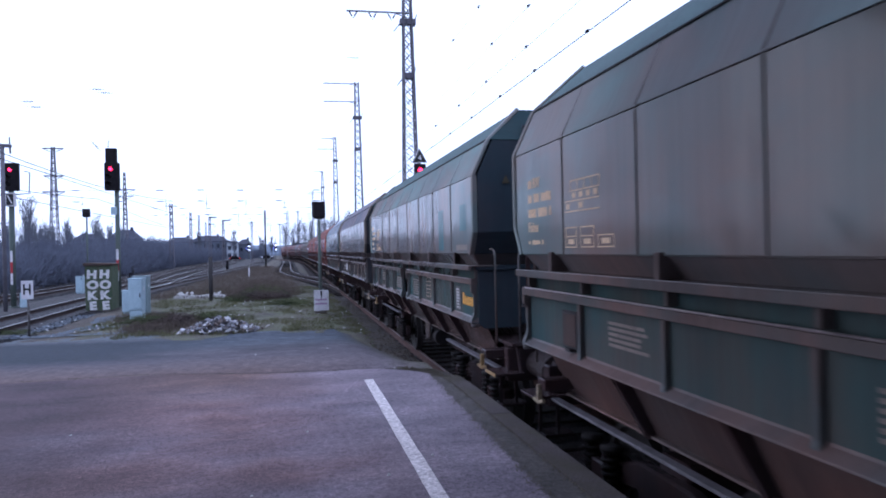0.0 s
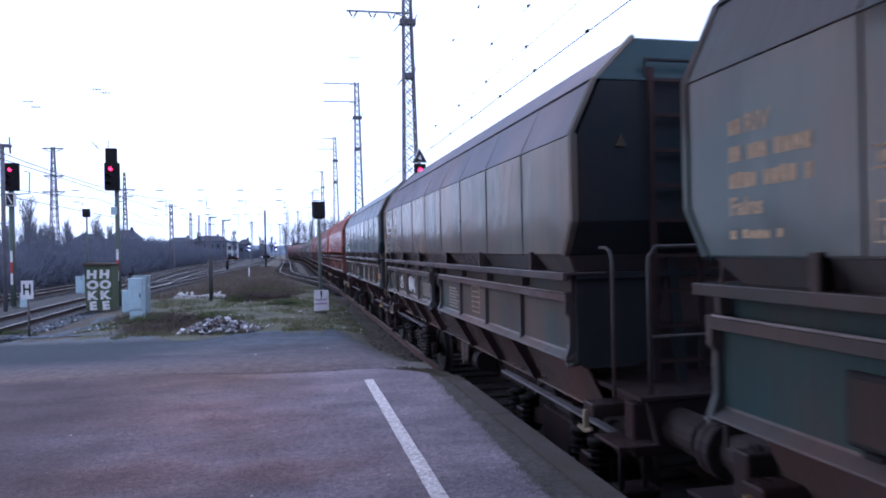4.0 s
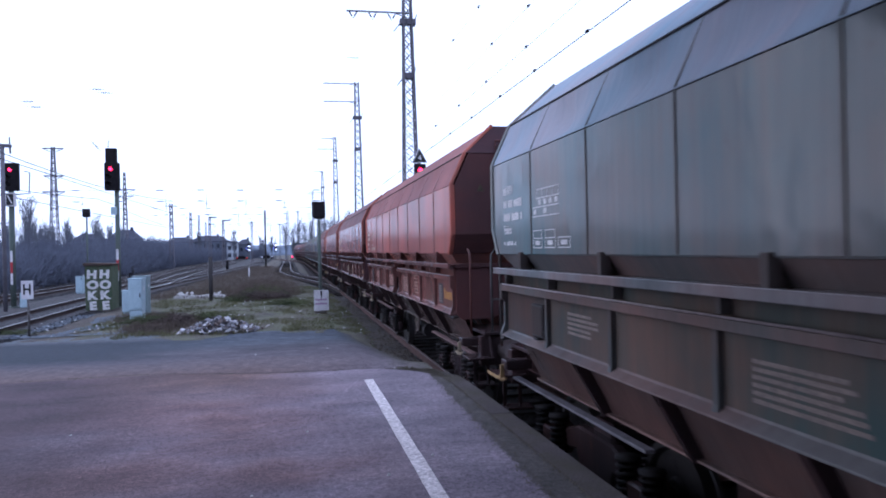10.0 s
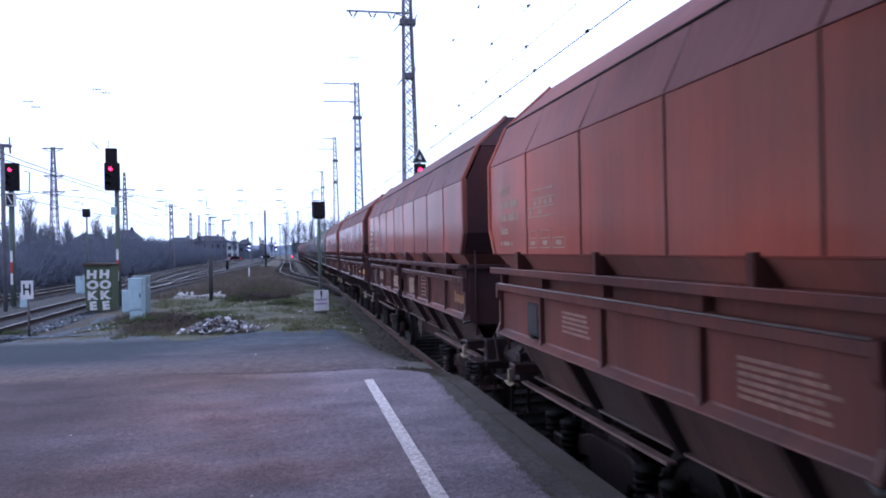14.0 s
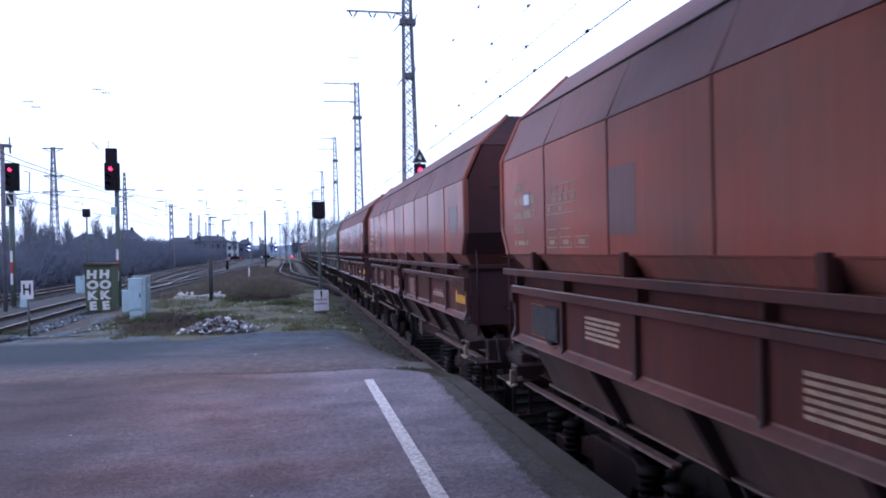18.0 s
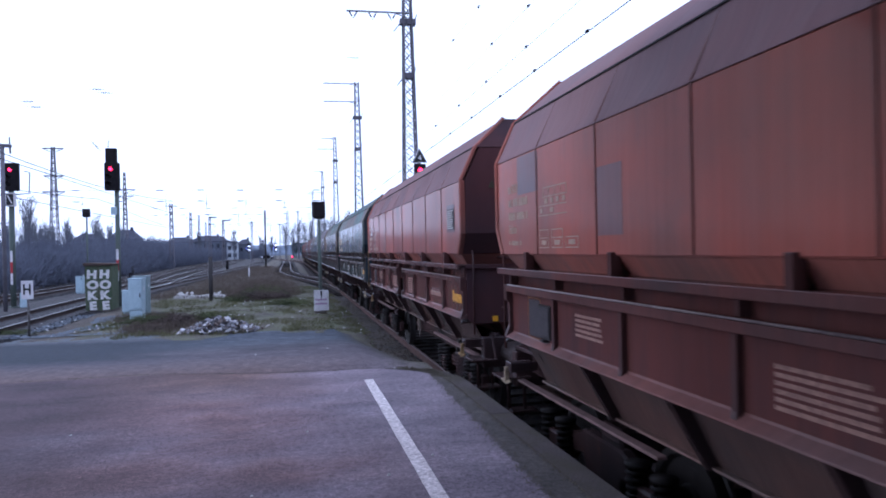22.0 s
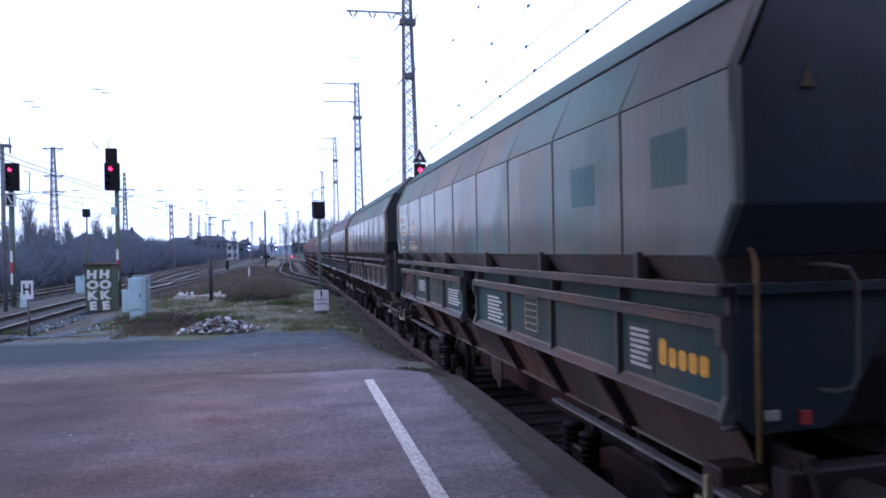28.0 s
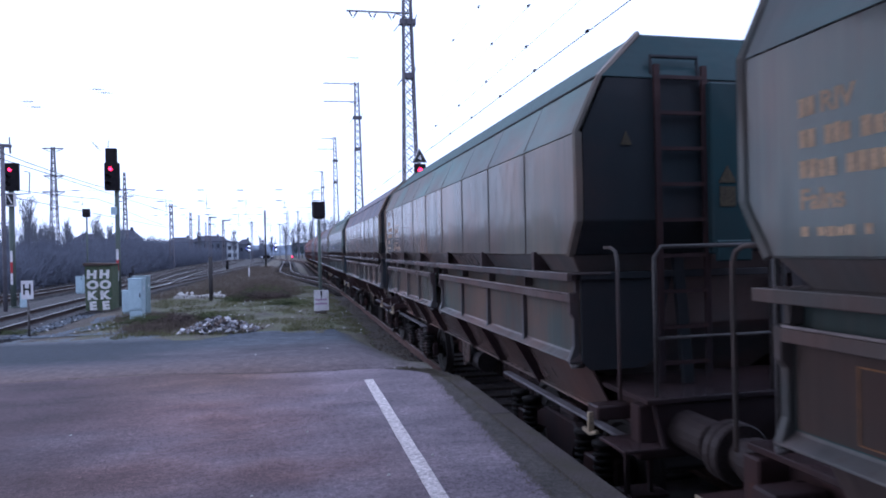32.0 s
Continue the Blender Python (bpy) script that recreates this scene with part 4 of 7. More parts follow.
def load_table(far, m=TAN_LETTER):
    """The load limit table: ruled cells with bars in them, and three outlined boxes below."""
    l, r = far - 1.27, far - 1.90
    qs = []
    for j, z in enumerate((2.725, 2.808, 2.888, 2.968)):
        qs.append((r, l - (0, 0, .09, .11)[j], z - .005, z + .005))
    for i in range(5):                                                      # the head row's cells
        u = l - .11 - i * (l - .11 - r) / 4
        qs.append((u - .004, u + .004, 2.888, 2.968))
        if i < 4:
            qs.append((u - .098, u - .035, 2.828, 2.872))
    for u, wd in ((l - .03, .055), (l - .27, .07)):
        qs.append((u - wd, u, 2.745, 2.79))
    for u0, wd, hh in ((far - 1.27, .22, .165), (far - 1.56, .24, .165), (far - 1.86, .26, .095)):
        z = 2.435
        qs += [(u0 - wd, u0, z, z + .009), (u0 - wd, u0, z + hh - .009, z + hh), (u0 - .008, u0, z, z + hh), (u0 - wd, u0 - wd + .008, z, z + hh), (u0 - wd * .75, u0 - wd * .25, z + .028, z + .068)]
        if hh > .1:
            qs.append((u0 - wd, u0, z + .086, z + .094))
    return flat("load_table", qs, m, HW + .002, "worn load table of rules and bars")


def rules(u0, u1, z0, z1, n, m=TAN_LETTER, x=1.445, name="caption_block", seed=1):
    rnd = random.Random(seed)
    qs = []
    for i in range(n):
        z = z0 + (z1 - z0) * (i + .5) / n
        h = (z1 - z0) / n * .28
        qs.append((u0 + rnd.uniform(0, .25) * (u1 - u0), u1, z - h, z + h))
    return flat(name, qs, m, x + .002)


def grid_plate(u0, u1, z0, z1, m=TAN_LETTER, x=1.445):
    qs = [(u0, u1, z0 + (z1 - z0) * i / 5 - .004, z0 + (z1 - z0) * i / 5 + .004) for i in range(6)]
    qs += [(u0 - .004, u0 + .004, z0, z1), (u1 - .004, u1 + .004, z0, z1)]
    return flat("inspection_grid", qs, m, x + .002, "cream ruled inspection grid")


def logo(mid, z0=1.69, m=ORANGE, scale=1.0):
    """Orange company mark as plain block shapes."""
    qs, u = [], mid - 4.60
    for i in range(5):
        h = (.165 if i == 0 else .12) * scale
        qs.append(((u - .085, z0 + .02), (u - .065, z0), (u - .02, z0), (u, z0 + .02), (u, z0 + h - .02), (u - .02, z0 + h), (u - .065, z0 + h), (u - .085, z0 + h - .02)))
        u -= .108
    return flat("company_mark", qs, m, 1.449, "plain orange block mark")


def plate(u0, u1, z0, z1, m, x=1.445, name="plate", lab=""):
    return flat(name, [(u0, u1, z0, z1)], m, x + .004, lab)


def frame_outline(u0, u1, z0, z1, m, x=1.445, t=.008):
    return flat("outline", [(u0, u1, z0, z0 + t), (u0, u1, z1 - t, z1), (u0, u0 + t, z0, z1), (u1 - t, u1, z0, z1)], m, x + .007)


def scrawl(u0, z0, wd, h, seed, m=SPRAY, thick=.011):
    """A sprayed tag of slanted strokes and loops that cannot be read."""
    rnd = random.Random(seed)

    def put(w, near_long):
        g = Geo()
        at = lambda u, z: ((-1.452 if near_long else 1.452), u if near_long else -u, z)
        n = 5
        for s in range(n):
            c, kind = u0 - wd * (s + .5) / n, (s + seed) % 4
            q = wd / n * .62
            top, low = z0 + h * rnd.uniform(.82, 1.05), z0 + h * rnd.uniform(-.05, .18)
            if kind == 0:                       # an oval loop
                pts = [(c + q * .6 * math.cos(a * .7), (top + low) / 2 + (top - low) / 2 * math.sin(a * .7)) for a in range(10)]
            elif kind == 1:                     # up, down and up again
                pts = [(c + q * .6, low), (c + q * .35, top), (c - q * .15, low + h * .2), (c - q * .6, top - h * .1)]
            elif kind == 2:                     # an upright with two arms
                pts = [(c + q * .3, top), (c + q * .3, low), (c + q * .25, low + h * .45), (c - q * .6, top - h * .15), (c + q * .2, low + h * .42), (c - q * .7, low)]
            else:                               # a hooked tail
                pts = [(c + q * .4, top - h * .2), (c - q * .3, top), (c + q * .2, low + h * .3), (c - q * .8, low + h * .25), (c - q * .5, low - h * .05)]
            fine = []
            for (a0, b0), (a1, b1) in zip(pts, pts[1:]):
                fine += [(a0 + (a1 - a0) * f / 4, b0 + (b1 - b0) * f / 4 + .008 * math.sin(f * 1.57)) for f in range(4)]
            g.tube([at(*p) for p in fine + [pts[-1]]], thick, 5)
        part("spray_tag", g, m, w, "unreadable white spray tag")
    return put


def looped_tag(u0, z0, wd, h):
    """A thin looping spray line that spells nothing."""
    pts = []
    for i in range(91):
        f = i / 90
        a = 2 * math.pi * 3.6 * f
        pts.append((u0 + wd * (.16 + .68 * f + .16 * math.sin(a)), z0 + h * (.5 + (.46 - .16 * f) * math.cos(a) + .06 * math.sin(7 * f))))
    qs = []
    for (a, b), (c, d) in zip(pts, pts[1:]):
        L = math.hypot(c - a, d - b) or 1
        nx, nz = -(d - b) / L * .0065, (c - a) / L * .0065
        qs.append(((a - nx, b - nz), (c - nx, d - nz), (c + nx, d + nz), (a + nx, b + nz)))
    return flat("spray_tag", qs, SPRAY, 1.449, "thin looping white spray line")


def patch(u0, u1, z0, z1, m):
    return flat("paint_patch", [(u0, u1, z0, z1)], m, HW + .0012)

# ---------------------------------------------------------------- the ground
def track_x(y):
    """Centre of the train's track: straight, then bending to the left far away."""
    return TRACK_X - (max(0.0, y - CURVE_Y) ** 2) / (2 * CURVE_R)


def smooth(a, b, t):
    t = min(max((t - a) / (b - a), 0.0), 1.0)
    return t * t * (3 - 2 * t)


SIDING = [(3.68, 43), (3.35, 50), (2.5, 58), (1.1, 68), (-.1, 79), (-.85, 96), (-1.0, 130), (-1.3, 180), (-2.6, 222)]


def siding_x(y):
    for (x0, y0), (x1, y1) in zip(SIDING, SIDING[1:]):
        if y <= y1:
            return x0 + (x1 - x0) * min(max((y - y0) / (y1 - y0), 0.0), 1.0)
    return SIDING[-1][0]


def ground_z(x, y):
    low = RAIL - .24
    bank = RAIL - .15 + (low - RAIL + .15) * smooth(2.87, 2.95, x)      # earth banked against the near rail
    f = smooth(.9, 2.6, x)
    here = LEFT_GROUND * (1 - f) + bank * f
    if y < 36:
        return here
    e = siding_x(y) if y < 222 else min(siding_x(222), track_x(y) - 2)
    f = smooth(e - 2.6, e - 1.3, x)
    there = LEFT_GROUND * (1 - f) + low * f
    w = smooth(36, 44, y)
    return here * (1 - w) + there * w


def ground():
    xs = sorted(set([-3000, -1500, -700, -350, -180, -110, -80] + [round(-60 + i * 2.0, 2) for i in range(22)] + [round(-16 + i * .35, 2) for i in range(66)] + [2.80, 2.88, 2.95, 8, 10, 13, 17, 22, 30, 45, 70, 120, 250, 600, 1500, 3000]))
    ys = sorted(set([-3000, -1200, -500, -200, -80, -40, -20] + [round(-12 + i * 1.5, 2) for i in range(15)] + [round(10.5 + i * .4, 2) for i in range(110)] + [55 + i * 2.0 for i in range(40)] + [140, 150, 165, 185, 210, 250, 320, 450, 700, 1100, 1800, 3000]))
    vs = []
    for y in ys:
        for x in xs:
            z = ground_z(x, y)
            if 18 < y < 130 and -8 < x < 2.2:
                z += .05 * noise.noise((x * .5, y * .3, 3)) + .03 * noise.noise((x * 1.7, y * 1.4, 7))
            if y < 19:
                z = min(z, -.86)
            vs.append((x, y, z))
    n = len(xs)
    fs = [(j * n + i, j * n + i + 1, (j + 1) * n + i + 1, (j + 1) * n + i) for j in range(len(ys) - 1) for i in range(n - 1)]
    me = bpy.data.meshes.new("ground")
    me.from_pydata(vs, [], fs)
    for p in me.polygons:
        p.use_smooth = True
    m, nn, l, b = mat_base("rough_ground", .95)
    v = coords(nn, l, rnd=False)
    f1, f2, f3 = noise_tex(nn, l, v, .22, 5), noise_tex(nn, l, v, 1.3, 6), noise_tex(nn, l, v, 18, 6, .75)
    soil = mix(nn, l, f3, rgb(.044, .036, .033), rgb(.100, .082, .070))
    soil = mix(nn, l, 1.0, soil, ramp(nn, l, noise_tex(nn, l, v, .9, 6, .7), rgb(.55, .55, .56), rgb(1.55, 1.48, 1.40), .36, .64), "MULTIPLY")
    soil = mix(nn, l, ramp(nn, l, f1, BLACK, rgb(.6, .6, .6), .46, .6), soil, rgb(.075, .072, .046))
    grass = mix(nn, l, f3, rgb(.060, .066, .032), rgb(.130, .132, .070))
    sx = nn.new("ShaderNodeSeparateXYZ")
    l.new(v, sx.inputs[0])
    near = nn.new("ShaderNodeMapRange")
    near.inputs[1].default_value, near.inputs[2].default_value, near.inputs[3].default_value, near.inputs[4].default_value = 38, 60, 1.0, 0.0
    l.new(sx.outputs[1], near.inputs[0])
    wx = nn.new("ShaderNodeMapRange")
    wx.inputs[1].default_value, wx.inputs[2].default_value, wx.inputs[3].default_value, wx.inputs[4].default_value = -7.2, -5.6, 0.0, 1.0
    l.new(sx.outputs[0], wx.inputs[0])
    mm = nn.new("ShaderNodeMath")
    mm.operation = "MULTIPLY"
    l.new(near.outputs[0], mm.inputs[0])
    l.new(wx.outputs[0], mm.inputs[1])
    m2 = nn.new("ShaderNodeMath")
    m2.operation = "MULTIPLY"
    l.new(mm.outputs[0], m2.inputs[0])
    l.new(ramp(nn, l, f2, rgb(.05, .05, .05), rgb(.9, .9, .9), .38, .62), m2.inputs[1])
    bank = zone(nn, l, sx.outputs[0], f2, .9, 1.7, 2.2)
    c = mix(nn, l, m2.outputs[0], soil, grass)
    c = mix(nn, l, zone(nn, l, sx.outputs[0], f2, .8, -7.4, -8.6), c, mix(nn, l, f3, rgb(.020, .018, .020), rgb(.060, .053, .054)))
    l.new(mix(nn, l, bank, c, mix(nn, l, ramp(nn, l, f2, BLACK, WHITE, .42, .62), mix(nn, l, f3, rgb(.016, .013, .012), rgb(.062, .049, .042)), mix(nn, l, f3, rgb(.030, .022, .018), rgb(.088, .070, .050)))), b.inputs["Base Color"])
    bump(nn, l, b, f3, .9, .06)
    solo("ground", me, m, "rough dark soil with ballast and thin grass", "ground", kind="structure")


ground()


# ---------------------------------------------------------------- platform
EDGE_X = 1.97
END_Y = 9.3


def platform():
    g = Geo()
    xs = [-7.0 + i * .42 for i in range(19)] + [.75, .95, 1.1, 1.22, 1.34, 1.43, 1.5, 1.56, 1.62, 1.67, 1.71, 1.74, 1.77]
    ys = [-14 + i * 1.0 for i in range(22)] + [7.8, 8.0, 8.3, 8.6, 8.8, 9.0, END_Y]
    n = len(xs)
    def end_of(x):
        if x > .75:
            return 7.6 + 1.25 * math.sqrt(max(0.0, 1 - ((x - .75) / 1.0205) ** 2))
        return 8.845 + .085 * (max(x, -1.8) - .75) ** 2
    vs = [(x, min(y, end_of(x)), .006 * noise.noise((x * .6, y * .6, 1))) for y in ys for x in xs]
    fs = [(j * n + i, j * n + i + 1, (j + 1) * n + i + 1, (j + 1) * n + i) for j in range(len(ys) - 1) for i in range(n - 1)]
    me = bpy.data.meshes.new("platform_surface")
    me.from_pydata(vs, [], fs)
    p = solo("platform", me, ASPHALT, "worn patched reddish-grey asphalt station platform", "platform", kind="structure")
    part("platform_base", Geo().box(-7.0, 1.58, -14, END_Y - .5, -.9, -.03).mesh("platform_base"), KERB, p)
    part("track_wall", Geo().box(1.60, 1.82, -14, 8.6, -1.14, -.14).mesh("track_wall"), KERB, p, "dark concrete wall under the platform edge")
    # kerb stones along the edge, the last ones turning in
    rnd = random.Random(4)
    y = -14.0
    while y < 7.5:
        ln = min(2.5, 7.6 - y)
        me = shared(("kerb", ln), lambda: Geo().box(0, EDGE_X - 1.765, 0, ln - .008, -.16, 0).mesh("kerb_stone", .006, segs=2))
        part("kerb_stone", me, KERB, p, at=pose(1.765 + rnd.uniform(-.003, .003), y, .008 + rnd.uniform(-.001, .001), 0, rnd.uniform(-.15, .15), 0))
        y += ln
    for i in range(5):                                    # the edge bends round the platform's corner
        poly_o, poly_i = [], []
        for q in range(4):
            a = radians((i + q / 3) * 15)
            poly_o.append((.75 + 1.22 * math.cos(a), 7.6 + 1.62 * math.sin(a)))
            poly_i.append((.75 + 1.01 * math.cos(a), 7.6 + 1.24 * math.sin(a)))
        part("kerb_stone", Geo().prism(poly_o + poly_i[::-1], 2, -.22, .003 - .008 * i).mesh("kerb_stone", .006), KERB, p)
    # moss and grit along the joint
    g = Geo()
    for i in range(1500):
        y = rnd.uniform(1.5, 8.4)
        x = (1.765 + rnd.gauss(0, .022) if rnd.random() < .62 else 1.40 + .03 * y + rnd.gauss(0, .035)) + .03 * noise.noise((0, y * 1.5, 0))
        if x > 1.9:
            continue
        s = rnd.uniform(.002, .007)
        g.add([(x - s, y - s, .005), (x + s, y - s, .005), (x + s * .7, y + s * 1.4, .005), (x - s, y + s, .005), (x, y, .009 + s * .3)], [(0, 1, 4), (1, 2, 4), (2, 3, 4), (3, 0, 4)])
    for i in range(260):
        x = rnd.uniform(-3.5, 1.5)
        y = end_of(x) + rnd.gauss(0, .02)
        s = rnd.uniform(.004, .012)
        g.add([(x - s, y - s, -.003), (x + s, y - s, -.003), (x + s, y + s, -.003), (x - s, y + s, -.003), (x, y, s * .5)], [(0, 1, 4), (1, 2, 4), (2, 3, 4), (3, 0, 4)])
    tagged(part("joint_moss", g, MOSS, p, "moss and grit in the joint"), kind="stuff")
    g = Geo()
    for i in range(62):                                   # the open crack where the ramp was patched on
        x0, x1 = -1.6 + i * .05, -1.55 + i * .05
        ya, yb = (end_of(q) - .02 + .02 * noise.noise((q * 3, 1, 0)) for q in (x0, x1))
        w0, w1 = (.007 + .007 * noise.noise((q * 7, 3, 0)) for q in (x0, x1))
        g.add([(x0, ya - w0, .010), (x1, yb - w1, .010), (x1, yb + w1, .010), (x0, ya + w0, .010)], [(0, 1, 2, 3)])
    part("joint_crack", g, SIGNAL_BLACK, p, "dark open crack across the asphalt")
    # white line
    g = Geo()
    prev = None
    for i in range(0, 91):
        y = -14 + i * .245
        w = .055 + .004 * noise.noise((y * 3, 0, 0))
        x = .865 + .004 * noise.noise((y * 2, 5, 0))
        cur = ((x - w, y, .008), (x + w, y, .008))
        if prev:
            g.add([prev[0], prev[1], cur[1], cur[0]], [(0, 1, 2, 3)])
        prev = cur
        if y > 8.0:
            break
    part("white_line", g, LINE_PAINT, p, "worn white safety line")
    # ramp down to the ground
    xs = [-8.6 + i * .42 for i in range(26)]
    ys = [7.9, 8.5] + [END_Y - .02 + i * .5 for i in range(24)]
    vs, n = [], len(xs)
    for j, y in enumerate(ys):
        f = smooth(END_Y - 2, 20.4, y) ** 1.15
        right = 1.80 + .2 * smooth(9, 13, y)
        for i, x in enumerate(xs):
            u = i / (n - 1)
            xx = -8.6 + (right + 8.6) * u
            yy = y + (1.6 * smooth(-2, -8.5, xx) if y > 9.5 else 0) + (.25 * noise.noise((xx * .9, 2, 0)) if j > 22 else 0)
            edge = .30 * smooth(right - .7, right, xx)
            f0 = smooth(END_Y - 2, 20.4, END_Y) ** 1.15
            vs.append((xx, yy, -.014 - (-LEFT_GROUND - .014) * max(0.0, (f - f0) / (1 - f0)) - (.02 if y < 9 else 0) - edge * smooth(8.6, 12, y)))
    fs = [(j * n + i, j * n + i + 1, (j + 1) * n + i + 1, (j + 1) * n + i) for j in range(len(ys) - 1) for i in range(n - 1)]
    o = len(vs)
    rim = [j * n for j in range(len(ys))], [j * n + n - 1 for j in range(len(ys))]
    me = bpy.data.meshes.new("ramp")
    for side in rim:
        base = len(vs)
        vs += [(vs[k][0], vs[k][1], -1.2) for k in side]
        fs += [(side[i], side[i + 1], base + i + 1, base + i) for i in range(len(side) - 1)]
    last = [(len(ys) - 1) * n + i for i in range(n)]
    base = len(vs)
    vs += [(vs[k][0], vs[k][1] + .05, -1.2) for k in last]
    fs += [(last[i], last[i + 1], base + i + 1, base + i) for i in range(n - 1)]
    me.from_pydata(vs, [], fs)
    for q in me.polygons:
        q.use_smooth = True
    solo("ramp", me, RAMP_ASPHALT, "blue-grey asphalt ramp at the platform's end", "ramp", kind="structure")


platform()


# ---------------------------------------------------------------- tracks
def polyline(pts, step):
    """Evenly spaced points and headings along a smooth curve through pts."""
    P = [Vector((x, y, 0)) for x, y in pts]
    P = [P[0] * 2 - P[1]] + P + [P[-1] * 2 - P[-2]]
    dense = []
    for i in range(1, len(P) - 2):
        n = max(4, int((P[i + 1] - P[i]).length / 1.0))
        for k in range(n):
            t = k / n
            a, b, c, d = P[i - 1], P[i], P[i + 1], P[i + 2]
            dense.append(0.5 * ((2 * b) + (c - a) * t + (2 * a - 5 * b + 4 * c - d) * t * t + (3 * b - a - 3 * c + d) * t ** 3))
    dense.append(P[-2])
    out, acc = [dense[0]], 0.0
    for a, b in zip(dense, dense[1:]):
        L = (b - a).length
        while acc + L >= step:
            f = (step - acc) / L
            a = a + (b - a) * f
            out.append(a)
            L = (b - a).length
            acc = 0.0
        acc += L
    res = []
    for i, p in enumerate(out):
        d = (out[min(i + 1, len(out) - 1)] - out[max(i - 1, 0)]).normalized()
        res.append((p, d))
    return res


def track(name, pts, top, label, sleeper_mat, near=60, shoulder=True, step=1.5, bed=None, web=None, head=None):
    t = thing(name, label, "railway track", kind="structure")
    line = polyline(pts, step)
    for s in (-1, 1):
        for nm, prof, m in (("rail", [(-.07, -.17), (.07, -.17), (.015, -.14), (.012, -.05), (.035, -.04), (.035, -.004), (-.035, -.004), (-.035, -.04), (-.012, -.05), (-.015, -.14)], web or RAIL_SIDE), ("rail_head", [(-.031, -.006), (.031, -.006), (.026, 0), (-.026, 0)], head or RAIL_TOP)):
            vs, fs, n = [], [], len(prof)
            for p, d in line:
                r = Vector((d.y, -d.x, 0))
                c = p + r * s * .7525
                vs += [tuple(c + r * a + Vector((0, 0, top + b))) for a, b in prof]
            for i in range(len(line) - 1):
                for k in range(n):
                    fs.append((i * n + k, i * n + (k + 1) % n, (i + 1) * n + (k + 1) % n, (i + 1) * n + k))
            part(nm, Geo().add(vs, fs), m, t)
    # sleepers
    sl = shared(("sleeper", sleeper_mat.name), lambda: Geo().box(-1.25, 1.25, -.13, .13, -.36, -.165).mesh("sleeper", .012))
    far = Geo()
    for p, d in polyline(pts, .65):
        ang = math.degrees(math.atan2(d.y, d.x)) - 90
        if p.y < near and p.y > -6:
            part("sleeper", sl, sleeper_mat, t, at=pose(p.x, p.y, top, 0, 0, ang))
        elif p.y < 170:
            r = Vector((d.y, -d.x, 0)) * 1.25
            u = d * .13
            far.add([p + a * r + b * u + Vector((0, 0, top + z)) for z in (-.36, -.165) for a, b in ((-1, -1), (1, -1), (1, 1), (-1, 1))],
                    [(4, 5, 6, 7), (0, 1, 5, 4), (1, 2, 6, 5), (2, 3, 7, 6), (3, 0, 4, 7)])
    if far.v:
        tagged(part("sleepers", far, sleeper_mat, t), kind="stuff")
    # ballast bed
    if shoulder:
        vs, fs = [], []
        prof = [(-2.6, -.42), (-1.7, -.22), (-1.2, -.20), (-.6, -.215), (0, -.205), (.6, -.215), (1.2, -.20), (1.7, -.22), (2.6, -.42)]
        for i, (p, d) in enumerate(line):
            r = Vector((d.y, -d.x, 0))
            vs += [tuple(p + r * a + Vector((0, 0, top + b + .025 * noise.noise((p.x + a * 3, p.y * 1.3, 2))))) for a, b in prof]
        n = len(prof)
        for i in range(len(line) - 1):
            for k in range(n - 1):
                fs.append((i * n + k, i * n + k + 1, (i + 1) * n + k + 1, (i + 1) * n + k))
        part("ballast_bed", Geo().add(vs, fs).mesh("ballast_bed", 0, True), bed or BALLAST, t)
    return t


LEFT_RAIL = LEFT_GROUND + .17 + .06
main_pts = [(TRACK_X, -60), (TRACK_X, 0), (TRACK_X, 60)] + [(track_x(y), y) for y in range(110, 420, 20)]
track("track_1", main_pts, RAIL, "rusty rails on dark wooden sleepers beside the platform", WOOD_SLEEPER, 40, bed=BALLAST_SHADED, web=RAIL_RUST, head=RAIL_DULL)
track("track_2", [(-9.2, -20), (-9.3, 10), (-9.45, 24), (-9.75, 36), (-9.6, 50), (-8.9, 66), (-7.9, 90), (-7.1, 125), (-7.6, 210), (-12, 400)], LEFT_RAIL, "shining rails on pale concrete sleepers", CONCRETE, 60)
track("track_3", [(-15.3, -20), (-15.3, 20), (-15.4, 50), (-15.7, 100), (-16.6, 150), (-19, 260), (-27, 420)], LEFT_RAIL, "shining rails on concrete sleepers in ballast", CONCRETE_DIRTY, 60)
track("track_4", [(-9.6, 50), (-10.1, 60), (-11.4, 85), (-13.2, 140), (-16, 230), (-24, 420)], LEFT_RAIL - .004, "diverging rails on concrete sleepers", CONCRETE_DIRTY, 60, False)
track("track_5", SIDING, RAIL - .004, "dull rails of a siding that swings away from the line", WOOD_SLEEPER, 60, True)


track("track_6", [(-12.4, 50), (-13.6, 68), (-16, 100), (-18, 140), (-21, 250)], LEFT_RAIL - .008, "worn rails of a middle track on concrete sleepers", CONCRETE_DIRTY, 60, False)


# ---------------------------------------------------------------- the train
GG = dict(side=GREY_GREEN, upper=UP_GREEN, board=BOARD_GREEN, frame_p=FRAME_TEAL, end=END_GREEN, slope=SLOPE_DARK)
GB = dict(side=GREY_BROWN, upper=UP_GREY, board=BOARD_GREY, frame_p=FRAME_GREY, end=END_GREY, slope=SLOPE_DARK)
BG = dict(side=BLUE_GREEN, upper=UP_BLUE, board=BOARD_TEAL, frame_p=FRAME_TEAL, end=END_GREY, slope=SLOPE_DARK)
